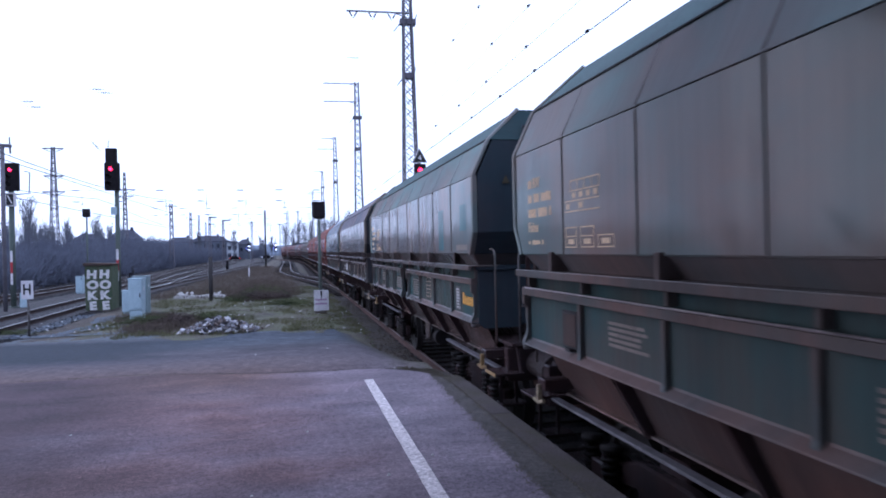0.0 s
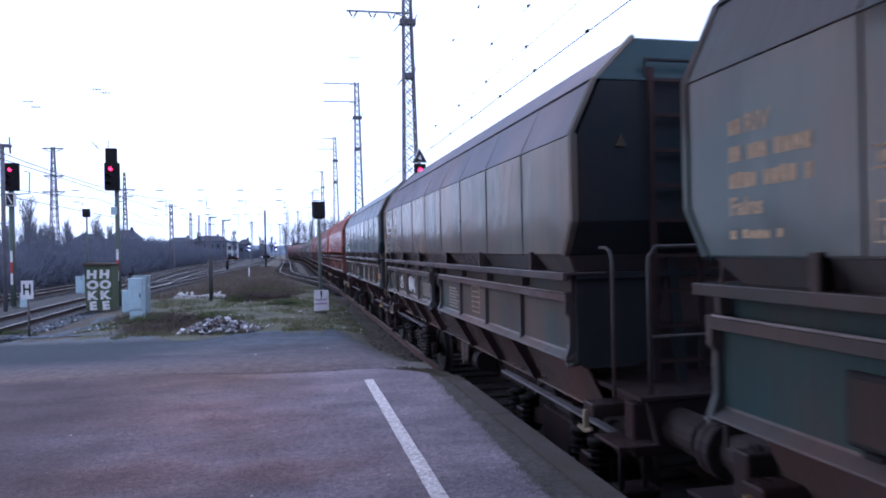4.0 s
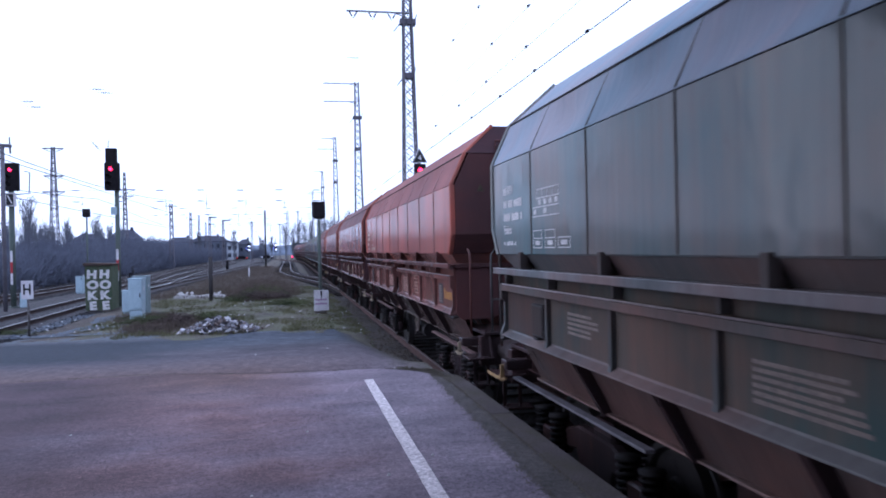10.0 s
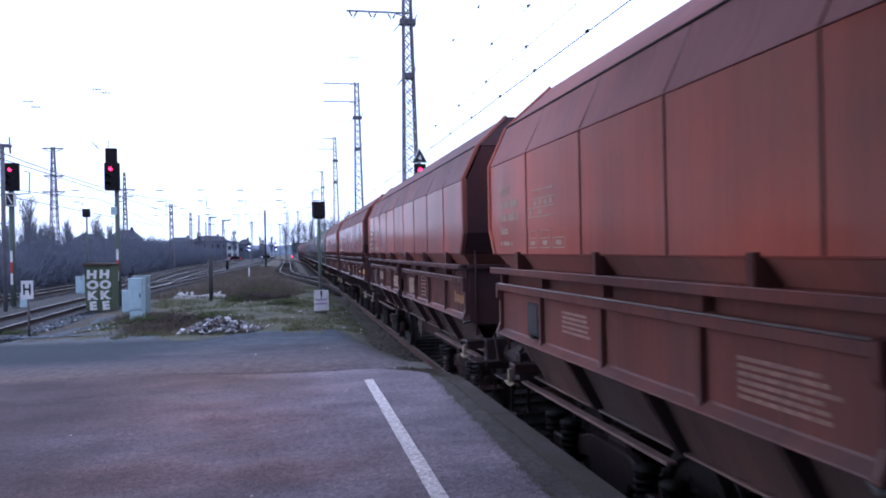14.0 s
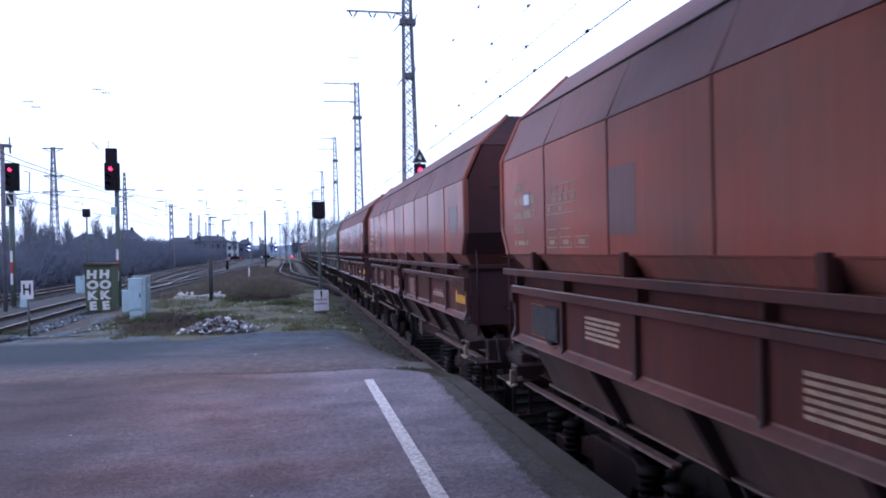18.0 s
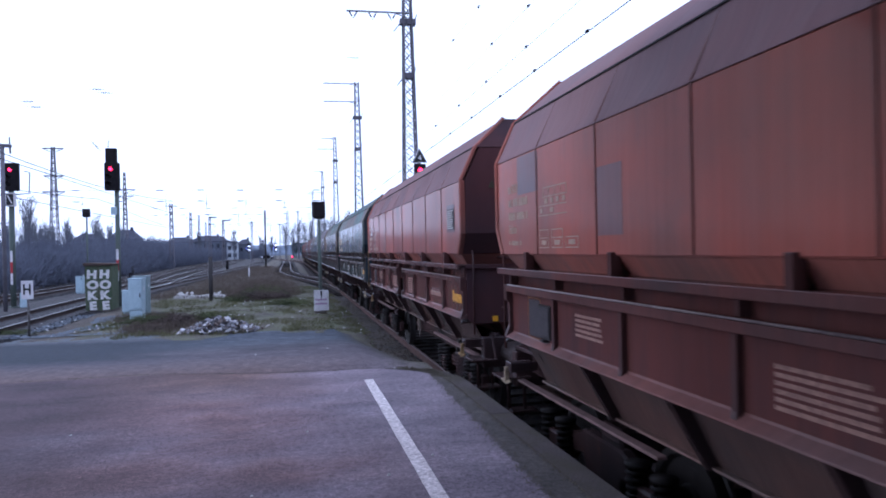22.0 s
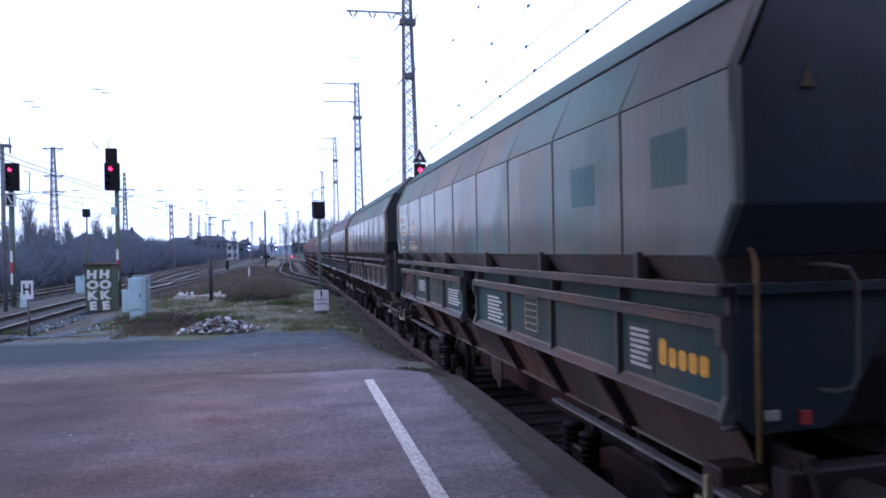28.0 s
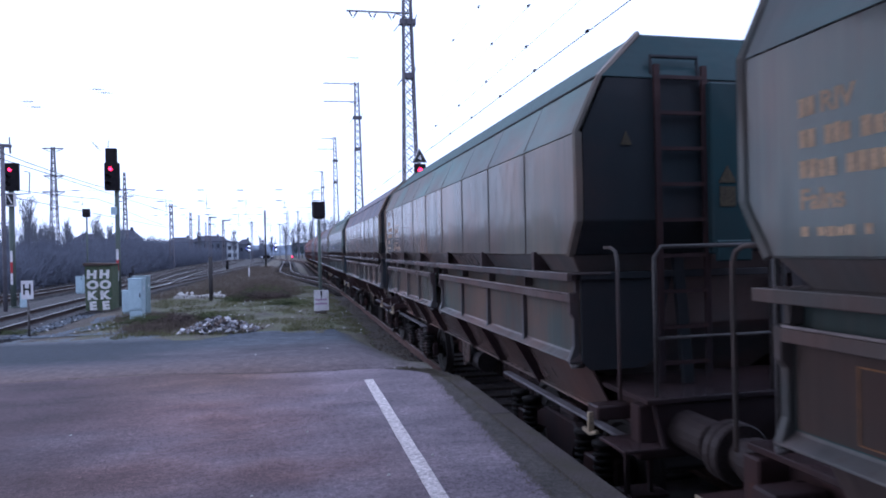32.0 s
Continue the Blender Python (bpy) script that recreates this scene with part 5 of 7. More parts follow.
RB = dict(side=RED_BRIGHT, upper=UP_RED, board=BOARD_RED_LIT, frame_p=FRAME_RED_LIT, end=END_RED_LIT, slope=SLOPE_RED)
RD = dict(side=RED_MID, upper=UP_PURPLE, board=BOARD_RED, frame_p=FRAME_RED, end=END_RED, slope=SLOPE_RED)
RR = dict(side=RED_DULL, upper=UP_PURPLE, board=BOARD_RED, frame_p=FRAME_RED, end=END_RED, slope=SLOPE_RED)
L_GG = "grey-green coal hopper wagon with grimy lower boards on the track"
L_GB = "brownish-grey coal hopper wagon with grimy boards on the track"
L_BG = "blue-grey coal hopper wagon with dented upper panels"
L_RB = "red-oxide coal hopper wagon with faded red upper panels"
L_RD = "red coal hopper wagon with grey dusty upper panels"
L_RR = "dull brownish-red coal hopper wagon with dusty upper panels"
NEAR_LONG = {-1: 1, 0: 1, 1: 1, 2: 0, 3: 1, 4: 0, 5: 0, 6: 0, 7: 0, 8: 1, 9: 0, 10: 1, 11: 0, 12: 1, 13: 0, 14: 1, 15: 0, 16: 1}
LOW = 1.445


def std_marks(k, tint=TAN_LETTER, with_logo=True, low=FAINT):
    """Lettering that all wagons carry, set out from the middle of the hopper."""
    far = 5.69 if NEAR_LONG[k] else 5.29
    c = .2 if NEAR_LONG[k] else -.2
    mk = [number_block(k, far, tint), load_table(far, tint), rules(c + 3.04, c + 3.63, 1.70, 1.90, 5, low, seed=k), rules(c + .55, c + 1.29, 1.63, 1.87, 6, low, seed=k + 30), rules(c - 1.36, c - .78, 1.60, 1.90, 7, low, seed=k + 50), grid_plate(c - 2.42, c - 2.08, 1.64, 1.96, TAN_LETTER),
          data_box(c + 4.12, c + 4.42, PATCH_GREY if k in (3, 4, 5, 6) else BOARD_BROWN)]
    if k in (5, 6):
        del mk[5]
    if k == 1:
        del mk[2]
    if with_logo:
        mk.append(logo(c, m=ORANGE if k in (0, 5, 6, 7) else MID_ORANGE if k in (2, 3) else DULL_ORANGE))
    return mk


def data_box(u0, u1, face):
    """A small framed holder that stands proud of the board."""
    def put(w, near_long):
        sx = -1 if near_long else 1
        y0, y1 = (u0, u1) if near_long else (-u1, -u0)
        b = part("data_holder", Geo().box(min(sx * 1.44, sx * 1.48), max(sx * 1.44, sx * 1.48), y0, y1, 1.60, 1.91).mesh("data_holder", .008), STEEL_DARK, w, "small framed data holder")
        part("holder_face", Geo().box(min(sx * 1.48, sx * 1.484), max(sx * 1.48, sx * 1.484), y0 + .022, y1 - .022, 1.625, 1.885), face, b)
        part("latch", Geo().box(min(sx * 1.44, sx * 1.50), max(sx * 1.44, sx * 1.50), (y0 + y1) / 2 - .05, (y0 + y1) / 2 + .05, 1.575, 1.60), STEEL_DARK, b)
    return put


def red_reflector(w, near_long):
    part("reflector", Geo().box(1.005, 1.08, 5.558, 5.578, 1.465, 1.54).mesh("reflector", .004), SIGN_RED, w, "small square red reflector")
    part("tag", Geo().box(1.20, 1.29, 5.558, 5.574, 1.50, 1.555).mesh("tag", .003), WHITE_LETTER, w, "small pale metal tag")


def end_reflector(w, near_long):
    part("reflector", Geo().box(1.01, 1.085, 5.558, 5.578, 1.455, 1.53).mesh("reflector", .004), REFLECTOR, w, "small square amber reflector")


wagon(-1, 1, **GG, label=L_GG, marks=std_marks(-1, CREAM_LETTER))
wagon(0, 1, **{**GG, "side": GREY_ROSE}, label="grey-green coal hopper wagon with teal lower boards", marks=std_marks(0, CREAM_LETTER) + [plate(-4.30, -4.01, 1.59, 1.92, PLATE_BLACK, name="caption_plate"), rules(-4.27, -4.05, 1.61, 1.9, 7, WHITE_LETTER, LOW + .008), patch(-3.58, -3.26, 2.42, 3.02, PATCH_TEAL), patch(-4.92, -4.57, 2.68, 3.02, PATCH_TEAL), patch(-4.94, -4.35, 2.425, 2.495, FAINT)])
wagon(1, 1, **GB, label="brownish-grey coal hopper wagon with white spray tags", marks=std_marks(1, FAINT, with_logo=False) + [scrawl(2.92, 1.64, .66, .30, 3), looped_tag(3.52, 1.62, .52, .30)])
wagon(2, 0, **BG, label=L_BG, marks=std_marks(2, SPRAY) + [red_reflector, plate(3.92, 5.02, 1.58, 1.985, BOARD_BROWN, LOW - .002, "end_panel"), patch(-4.1, -3.65, 2.78, 3.1, PATCH_TEAL)])
wagon(3, 1, **RB, label=L_RB, marks=std_marks(3, TAN_LETTER, low=TAN_DIM) + [plate(-4.32, -4.02, 1.60, 1.91, PATCH_GREY, name="caption_plate"), rules(-4.30, -4.06, 1.62, 1.89, 7, FAINT, LOW + .008)])
wagon(4, 0, **RD, label=L_RD, marks=std_marks(4, TAN_LETTER, low=TAN_LETTER) + [plate(4.43, 4.62, 2.82, 2.97, PATCH_PURPLE, HW, "white_mark", "small violet-grey plate"), plate(4.455, 4.60, 2.845, 2.945, SIGN_WHITE, HW + .003, "white_field"), patch(2.46, 2.85, 2.52, 2.99, PATCH_PURPLE), plate(4.29, 4.61, 1.62, 1.89, PATCH_GREY, name="grey_panel"), frame_outline(4.27, 4.63, 1.605, 1.905, DULL_ORANGE)])
wagon(5, 0, **RD, label=L_RD, marks=std_marks(5, TAN_LETTER, low=TAN_DIM) + [plate(-4.01, -3.24, 1.70, 1.75, TAN_DIM, name="caption_strip"), plate(-3.95, -3.32, 1.77, 1.82, PATCH_RED, name="caption_strip"), plate(-3.98, -3.26, 1.752, 1.766, TAN_LETTER, name="caption_strip")] + [plate(-5.24, -4.79, 2.69, 3.02, PATCH_PURPLE, HW - .003, "paint_patch", "dull violet-grey paint patch"), frame_outline(-5.25, -4.78, 2.68, 3.03, TAN_DIM, HW - .003), patch(4.04, 4.60, 2.96, 3.33, PATCH_PURPLE), patch(2.45, 2.83, 2.52, 3.02, PATCH_PURPLE), plate(4.24, 4.52, 1.59, 1.94, PATCH_GREY, name="grey_panel"), frame_outline(4.22, 4.54, 1.57, 1.96, DULL_ORANGE)])
wagon(6, 0, **RD, label="red coal hopper wagon with a white notice on its side", marks=std_marks(6, low=TAN_DIM) + [plate(-4.01, -3.24, 1.70, 1.75, TAN_DIM, name="caption_strip"), plate(-3.95, -3.32, 1.77, 1.82, PATCH_RED, name="caption_strip"), plate(-3.98, -3.26, 1.752, 1.766, TAN_LETTER, name="caption_strip")] + [end_reflector, plate(-5.29, -4.84, 2.68, 3.06, PATCH_PURPLE, HW, "notice", "weathered violet-grey notice with white print"), plate(-5.265, -4.865, 2.71, 3.00, PATCH_GREY, HW + .003, "notice_field"), rules(-5.25, -4.88, 2.72, 2.99, 9, WHITE_LETTER, HW + .008), plate(4.37, 4.58, 2.82, 2.95, PATCH_PURPLE, HW, "white_mark", "small violet-grey plate"), plate(4.39, 4.56, 2.84, 2.93, SIGN_WHITE, HW + .003, "white_field")])
wagon(7, 0, **{**GG, "side": GREY_TEAL}, label="grey-green coal hopper wagon with teal patches and boards", marks=std_marks(7, CREAM_LETTER, low=WHITE_LETTER) + [red_reflector, plate(3.92, 5.02, 1.58, 1.985, BOARD_BROWN, LOW - .002, "end_panel"), patch(-5.25, -4.86, 2.79, 3.11, PATCH_TEAL), patch(-4.05, -3.64, 2.75, 3.05, PATCH_TEAL), plate(-4.74, -4.40, 1.61, 1.92, PLATE_BLACK, name="caption_plate"), rules(-4.72, -4.44, 1.63, 1.90, 7, WHITE_LETTER, LOW + .008), frame_outline(4.24, 4.67, 1.60, 1.93, DULL_ORANGE)])
wagon(8, 1, **{**GB, "upper": UP_GREEN}, label=L_GG, marks=std_marks(8, with_logo=False)[:2])
for k, (st, lb) in enumerate(((GB, L_GB), (GG, L_GG), (GB, L_GB), (RR, L_RR), (GB, L_GB), (RR, L_RR), (RR, L_RR), (RR, L_RR))):
    wagon(9 + k, NEAR_LONG[9 + k], **st, label=lb, marks=[])

# ---------------------------------------------------------------- unseen roof added to shade the near train and platform
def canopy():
    c = thing("unseen_canopy", "unseen grey roof added over the platform to cut light", "canopy", kind="structure")
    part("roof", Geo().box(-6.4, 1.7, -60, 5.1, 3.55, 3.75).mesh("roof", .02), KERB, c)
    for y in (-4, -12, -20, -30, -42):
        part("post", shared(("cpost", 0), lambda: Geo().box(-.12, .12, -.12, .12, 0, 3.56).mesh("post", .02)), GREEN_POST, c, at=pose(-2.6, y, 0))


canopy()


def unseen_hall():
    """Unseen walls and roof added over the tracks behind the camera to darken wagon ends."""
    h = thing("unseen_hall", "unseen dark hall added behind the platform to hold back light", "hall", kind="structure")
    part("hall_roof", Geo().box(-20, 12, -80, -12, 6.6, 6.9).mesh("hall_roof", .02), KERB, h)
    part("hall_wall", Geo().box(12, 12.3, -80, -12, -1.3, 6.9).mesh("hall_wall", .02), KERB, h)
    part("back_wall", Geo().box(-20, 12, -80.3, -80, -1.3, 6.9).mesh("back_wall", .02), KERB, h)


unseen_hall()

# ---------------------------------------------------------------- signals and signs
Z0 = LEFT_GROUND - .03


def lamp_disc(r, m, parent, at, hood=True):
    part("lens", shared(("lens", round(r, 3)), lambda: Geo().tube([(0, 0, 0), (0, .02, 0)], r, 16).mesh("lens", 0, True)), m, parent, at=at)
    if hood:
        part("hood", shared(("hood", round(r, 3)), lambda: hood_mesh(r)), SIGNAL_BLACK, parent, at=at)


def hood_mesh(r):
    g = Geo()
    n = 10
    for k in range(n):
        a, b = math.pi * k / n, math.pi * (k + 1) / n
        for rr in (r * 1.2,):
            g.add([(rr * math.cos(a), .02, rr * math.sin(a)), (rr * math.cos(b), .02, rr * math.sin(b)), (rr * math.cos(b), -.18, rr * math.sin(b)), (rr * math.cos(a), -.18, rr * math.sin(a))], [(0, 1, 2, 3)])
    return g.mesh("hood")


def mast_sign(parent, x, z0, z1, w=.10):
    """White-red-white plate on a signal post."""
    d = (z1 - z0) / 3
    for i, m in enumerate((SIGN_WHITE, SIGN_RED, SIGN_WHITE)):
        part("mast_sign", Geo().box(x - w / 2, x + w / 2, -.135, -.12, z0 + i * d, z0 + (i + 1) * d - .004), m, parent)


def main_signal(x, y, post_r, head, upper, lens_z, label, sign, extra=None):
    s = thing("railway_signal", label, "railway signal", pose(x, y, Z0, 0, 0, -4), group="red railway signals")
    z = lambda v: v - Z0
    part("post", Geo().tube([(0, 0, 0), (0, 0, z(head[0]) + .3)], post_r, 12).box(-.2, .2, -.2, .2, 0, .1).mesh("post", 0, True), GREEN_POST, s)
    hx = head[3]
    hd = part("signal_head", Geo().box(hx - head[2] / 2, hx + head[2] / 2, -.32, -.08, z(head[0]), z(head[1])).mesh("signal_head", .03, segs=2), SIGNAL_BLACK, s, "black light-signal housing")
    lamp_disc(.085, RED_GLOW, hd, pose(hx - .03, -.34, z(lens_z)))
    for dz in (-.35, -.68):
        lamp_disc(.09, SIGNAL_BLACK, hd, pose(hx - .1, -.34, z(lens_z + dz)))
    if upper:
        part("number_box", Geo().box(hx - upper[2] / 2 - .03, hx + upper[2] / 2 - .03, -.28, -.06, z(upper[0]), z(upper[1])).mesh("number_box", .02), SIGNAL_BLACK, s)
    part("ladder", Geo().bar((0, .2, .8), (0, .2, z(head[1])), .03), GREEN_POST, s)
    mast_sign(s, 0, z(sign[0]), z(sign[1]))
    if extra:
        extra(s, z)
    return s


def extra_two(s, z):
    part("relay_box", Geo().box(-.22, .02, -.2, -.08, z(3.4), z(3.75)).mesh("relay_box", .01), CABINET, s)


def extra_one(s, z):
    ind = part("indicator", Geo().box(-.14, .26, -.28, -.08, z(3.98), z(4.62)).mesh("indicator", .012), SIGN_WHITE, s, "white-framed black direction indicator")
    part("indicator_face", Geo().box(-.09, .21, -.295, -.275, z(4.04), z(4.56)), SIGN_BLACK, ind)
    part("indicator_stroke", Geo().prism([(-.06, z(4.5)), (.0, z(4.5)), (.18, z(4.1)), (.12, z(4.1))], 1, -.303, -.297), SIGN_WHITE, ind)
    part("bracket", Geo().tube([(.1, 0, z(4.55)), (.78, 0, z(4.6)), (.83, 0, z(5.6)), (.58, 0, z(5.65))], .03, 8).mesh("bracket"), GREEN_POST, s)
    part("relay_box", Geo().box(.4, .7, -.3, .0, .05, .75).mesh("relay_box", .01), CABINET, s)


main_signal(-7.64, 32.9, .10, (4.48, 5.73, .62, -.12), (5.70, 6.38, .46), 5.45, "black light signal showing red on a green-grey post", (.40, 1.85), extra_two)
main_signal(-12.86, 35.5, .12, (4.70, 6.02, .62, .13), None, 5.70, "black light signal showing red above a direction indicator", (.30, 1.90), extra_one)


def h_board():
    s = thing("stop_board", "white board with a black H on a grey post", "railway sign", pose(-7.63, 22.14, Z0, 0, 0, -8))
    part("post", Geo().tube([(0, 0, 0), (0, 0, 1.2)], .035, 10).mesh("post", 0, True), STEEL_PALE, s)
    b = part("board", Geo().box(-.17, .17, -.06, -.04, 1.16, 1.70).mesh("board", .006), SIGN_WHITE, s)
    part("letter", letters("H", .44, .003, .010), SIGN_BLACK, b, at=pose(0, -.066, 1.43) @ Matrix.Diagonal((.78, 1, 1, 1)))


h_board()


def caution_signal():
    s = thing("light_signal", "black signal box on a green post with a white notice", "railway signal", pose(1.03, 25.66, Z0, 0, 0, 6))
    part("post", Geo().tube([(0, 0, 0), (0, 0, 4.0)], .062, 12).mesh("post", 0, True), GREEN_POST, s)
    part("signal_head", Geo().box(-.23, .23, -.14, .14, 3.66, 4.24).mesh("signal_head", .02), SIGNAL_BLACK, s)
    part("head_bracket", Geo().box(-.19, .19, -.06, .06, 3.60, 3.665).mesh("head_bracket"), SIGNAL_BLACK, s)
    part("concrete_foot", Geo().box(-.2, .2, -.2, .2, 0, .16).mesh("concrete_foot", .02), KERB, s)
    b = part("notice", Geo().box(-.26, .28, -.115, -.09, .17, .93).mesh("notice", .006), SIGN_WHITE, s, "white notice with a black exclamation mark")
    part("mark", Geo().prism([(-.032, .90), (.052, .90), (.036, .70), (-.016, .70)], 1, -.124, -.117).box(-.02, .04, -.124, -.117, .635, .675), SIGN_BLACK, b, "black exclamation mark")
    rnd = random.Random(2)
    for r in range(2):
        g = Geo()
        for i in range(5):
            g.box(-.21 + i * .088, -.21 + i * .088 + .062, -.1225, -.1165, .53 - r * .15 + rnd.uniform(0, .02), .60 - r * .15 + rnd.uniform(0, .02))
        part("caption_line", g, CAPTION, b)


caution_signal()


def speed_signal():
    s = thing("speed_signal", "triangular speed board over a small red light signal", "railway signal", pose(5.76, 30.0, RAIL - .2, 0, 0, -10))
    z = 1.1
    part("post", Geo().tube([(0, 0, 0), (0, 0, 7.0)], .06, 10).mesh("post", 0, True), GREEN_POST, s)
    hd = part("signal_head", Geo().box(-.27, .27, -.3, -.08, 5.85, 6.48).mesh("signal_head", .02), SIGNAL_BLACK, s)
    lamp_disc(.10, RED_GLOW, hd, pose(.02, -.32, 6.20))
    b = part("speed_board", Geo().prism([(-.36, 6.55), (.36, 6.55), (0, 7.22)], 1, -.12, -.10).mesh("speed_board", .004), SIGN_WHITE, s)
    part("board_face", Geo().prism([(-.31, 6.578), (.31, 6.578), (0, 7.165)], 1, -.128, -.118), SIGN_BLACK, b)
    part("digit", letters("4", .34, .002, .008), SIGN_WHITE, b, at=pose(0, -.133, 6.77))


speed_signal()


def small_signal():
    s = thing("light_signal", "rear of a small black signal on a thin post", "railway signal", pose(-16.8, 62, Z0))
    part("post", Geo().tube([(0, 0, 0), (0, 0, 5.8)], .07, 8).mesh("post", 0, True), GREEN_POST, s)
    part("signal_head", Geo().box(-.28, .28, -.12, .12, 5.68, 6.40).mesh("signal_head", .02), SIGNAL_BLACK, s)


small_signal()


def dwarf_signal(x, y, z, m, label, rr=.16):
    s = thing("dwarf_signal", label, "railway signal", pose(x, y, z))
    part("post", Geo().box(-.08, .08, -.05, .05, 0, .7).mesh("post", .01), SIGNAL_BLACK, s)
    h = part("signal_head", Geo().box(-.3, .3, -.1, .1, .5, 1.1).mesh("signal_head", .02), SIGNAL_BLACK, s)
    lamp_disc(rr, m, h, pose(0, -.12, .85), False)


dwarf_signal(.20, 244, RAIL - .1, RED_GLOW, "small black ground signal glowing red", .26)


def far_signal(x, y, label, zs):
    s = thing("railway_signal", label, "railway signal", pose(x, y, Z0), group="distant signals with white lights")
    part("post", Geo().tube([(0, 0, 0), (0, 0, 7.2)], .12, 8).mesh("post"), GREEN_POST, s)
    h = part("signal_head", Geo().box(-.45, .45, -.15, .15, 2.6, 5.6).mesh("signal_head", .03), SIGNAL_BLACK, s)
    for zz in zs:
        lamp_disc(.16, WHITE_GLOW, h, pose(.05, -.2, zz), False)
    # glowing blue disc beside the head, drawn for the lamps' halo
    part("marker_lens", Geo().tube([(-.75, -.18, 3.9), (-.75, -.15, 3.9)], .14, 12), BLUE_GLOW, h)


far_signal(-14.3, 240, "distant black signal with two cold white lights", (4.75, 3.4))
far_signal(-5.3, 240, "distant black signal with two cold white lights", (4.7, 3.4))


# ---------------------------------------------------------------- hut, cabinets, posts
def hut():
    h = thing("relay_hut", "mossy green lineside hut with sprayed white letters", "hut", pose(-8.0, 31.6, Z0, 0, 0, 2))
    part("wall_box", Geo().box(-.51, .51, -.7, .7, 0, 2.0).mesh("wall_box", .02), HUT_GREEN, h)
    part("roof", Geo().prism([(-.57, 1.98), (.57, 1.98), (.57, 2.06), (-.57, 2.11)], 1, -.78, .78).mesh("roof", .01), HUT_ROOF, h)
    part("plinth", Geo().box(-.53, .53, -.72, .72, 0, .1).mesh("plinth", .01), KERB, h)
    part("door_frame", Geo().box(-.02, .0, -.706, -.70, .1, 1.95).mesh("door_frame"), HUT_ROOF, h, "dark door joint")
    for cx in (-.25, .24):
        for i, ch in enumerate("HOKE"):
            part("sprayed_letter", letters(ch, .46, .003, .028), SPRAY, h, at=pose(cx + (.03 if i % 2 else 0), -.710, 1.60 - i * .44, 0, 3 - 2 * i, 0) @ Matrix.Diagonal((1.15, 1, 1, 1)))


hut()


def cabinet(x, y, w, d, ht, plinth, label, m=CABINET):
    c = thing("switch_cabinet", label, "switch cabinet", pose(x, y, Z0, 0, 0, -3), group="lineside cabinets")
    part("body", Geo().box(-w / 2, w / 2, -d / 2, d / 2, plinth, ht).mesh("body", .012), m, c)
    part("lid", Geo().box(-w / 2 - .02, w / 2 + .02, -d / 2 - .02, d / 2 + .02, ht - .02, ht + .03).mesh("lid", .01), m, c)
    part("plinth", Geo().box(-w / 2 + .02, w / 2 - .02, -d / 2 + .02, d / 2 - .02, 0, plinth - .012).mesh("plinth", .01), m, c)
    dr = part("door", Geo().box(-w / 2 + .03, w / 2 - .03, -d / 2 - .012, -d / 2 + .002, plinth + .05, ht - .06).mesh("door", .005), m, c)
    part("handle", Geo().box(w / 2 - .09, w / 2 - .06, -d / 2 - .035, -d / 2 - .012, .9, 1.05).mesh("handle"), STEEL_DARK, dr)
    part("sticker", Geo().box(w / 2 + .001, w / 2 + .004, -.05, .06, 1.15, 1.25), SIGN_WHITE, c)


cabinet(-5.36, 25.6, .46, .46, 1.55, .46, "pale blue-grey switch cabinet on a concrete plinth")
cabinet(-5.68, 27.9, .54, .50, 1.56, .12, "greenish-grey switch cabinet behind the pale one", CABINET_DULL)
cabinet(-6.52, 29.6, .40, .40, .95, .1, "small pale switch cabinet beside the hut")
cabinet(-13.2, 47.0, .42, .36, 1.10, .1, "small pale switch cabinet by the track")


def stake(x, y, ht, r, m, label, name="post"):
    solo(name, Geo().tube([(0, 0, -.05), (0, 0, ht * .5), (.01, 0, ht)], r, 10, r * .92).mesh(name, 0, True), m, label, "post", at=pose(x, y, Z0))


stake(-3.95, 35.2, 2.22, .10, OLD_WOOD, "short dark weathered wooden post in the weeds", "wooden_post")
stake(-4.06, 112.0, 9.2, .14, OLD_WOOD, "tall dark wooden pole beside the tracks", "wooden_pole")
stake(-4.14, 69.0, .9, .07, SIGN_WHITE, "short white marker post beside the track", "marker_post")
stake(-12.6, 58.0, 1.0, .16, SIGNAL_BLACK, "short dark point motor post", "point_post")
stake(-9.3, 104.0, 1.3, .2, SIGNAL_BLACK, "short dark marker post between tracks", "point_post")
stake(-18.0, 84.0, 1.2, .18, OLD_WOOD, "short dark stump by the far track", "point_post")


# ---------------------------------------------------------------- overhead line
def lattice(g, x, y, z0, z1, w0, w1, step, t=.06):
    """Four legs with crossed bracing."""
    n = max(2, int((z1 - z0) / step))
    def corner(k, f):
        w = w0 + (w1 - w0) * f
        return Vector((x + (-1, 1, 1, -1)[k] * w / 2, y + (-1, -1, 1, 1)[k] * w / 2, z0 + (z1 - z0) * f))
    for k in range(4):
        g.bar(corner(k, 0), corner(k, 1), t)
    for i in range(n):
        a, b = i / n, (i + 1) / n
        for k in range(4):
            j = (k + 1) % 4
            g.bar(corner(k, a), corner(j, b), t * .5)
            g.bar(corner(j, a), corner(k, b), t * .5)
    return g


def insulator(g, p, q, r=.042):
    p, q = Vector(p), Vector(q)
    g.tube([p, q], .012, 5)
    for k in range(5):
        c = p + (q - p) * (.3 + .1 * k)
        d = (q - p).normalized() * .03
        g.tube([c - d * .6, c + d * .6], r, 8)


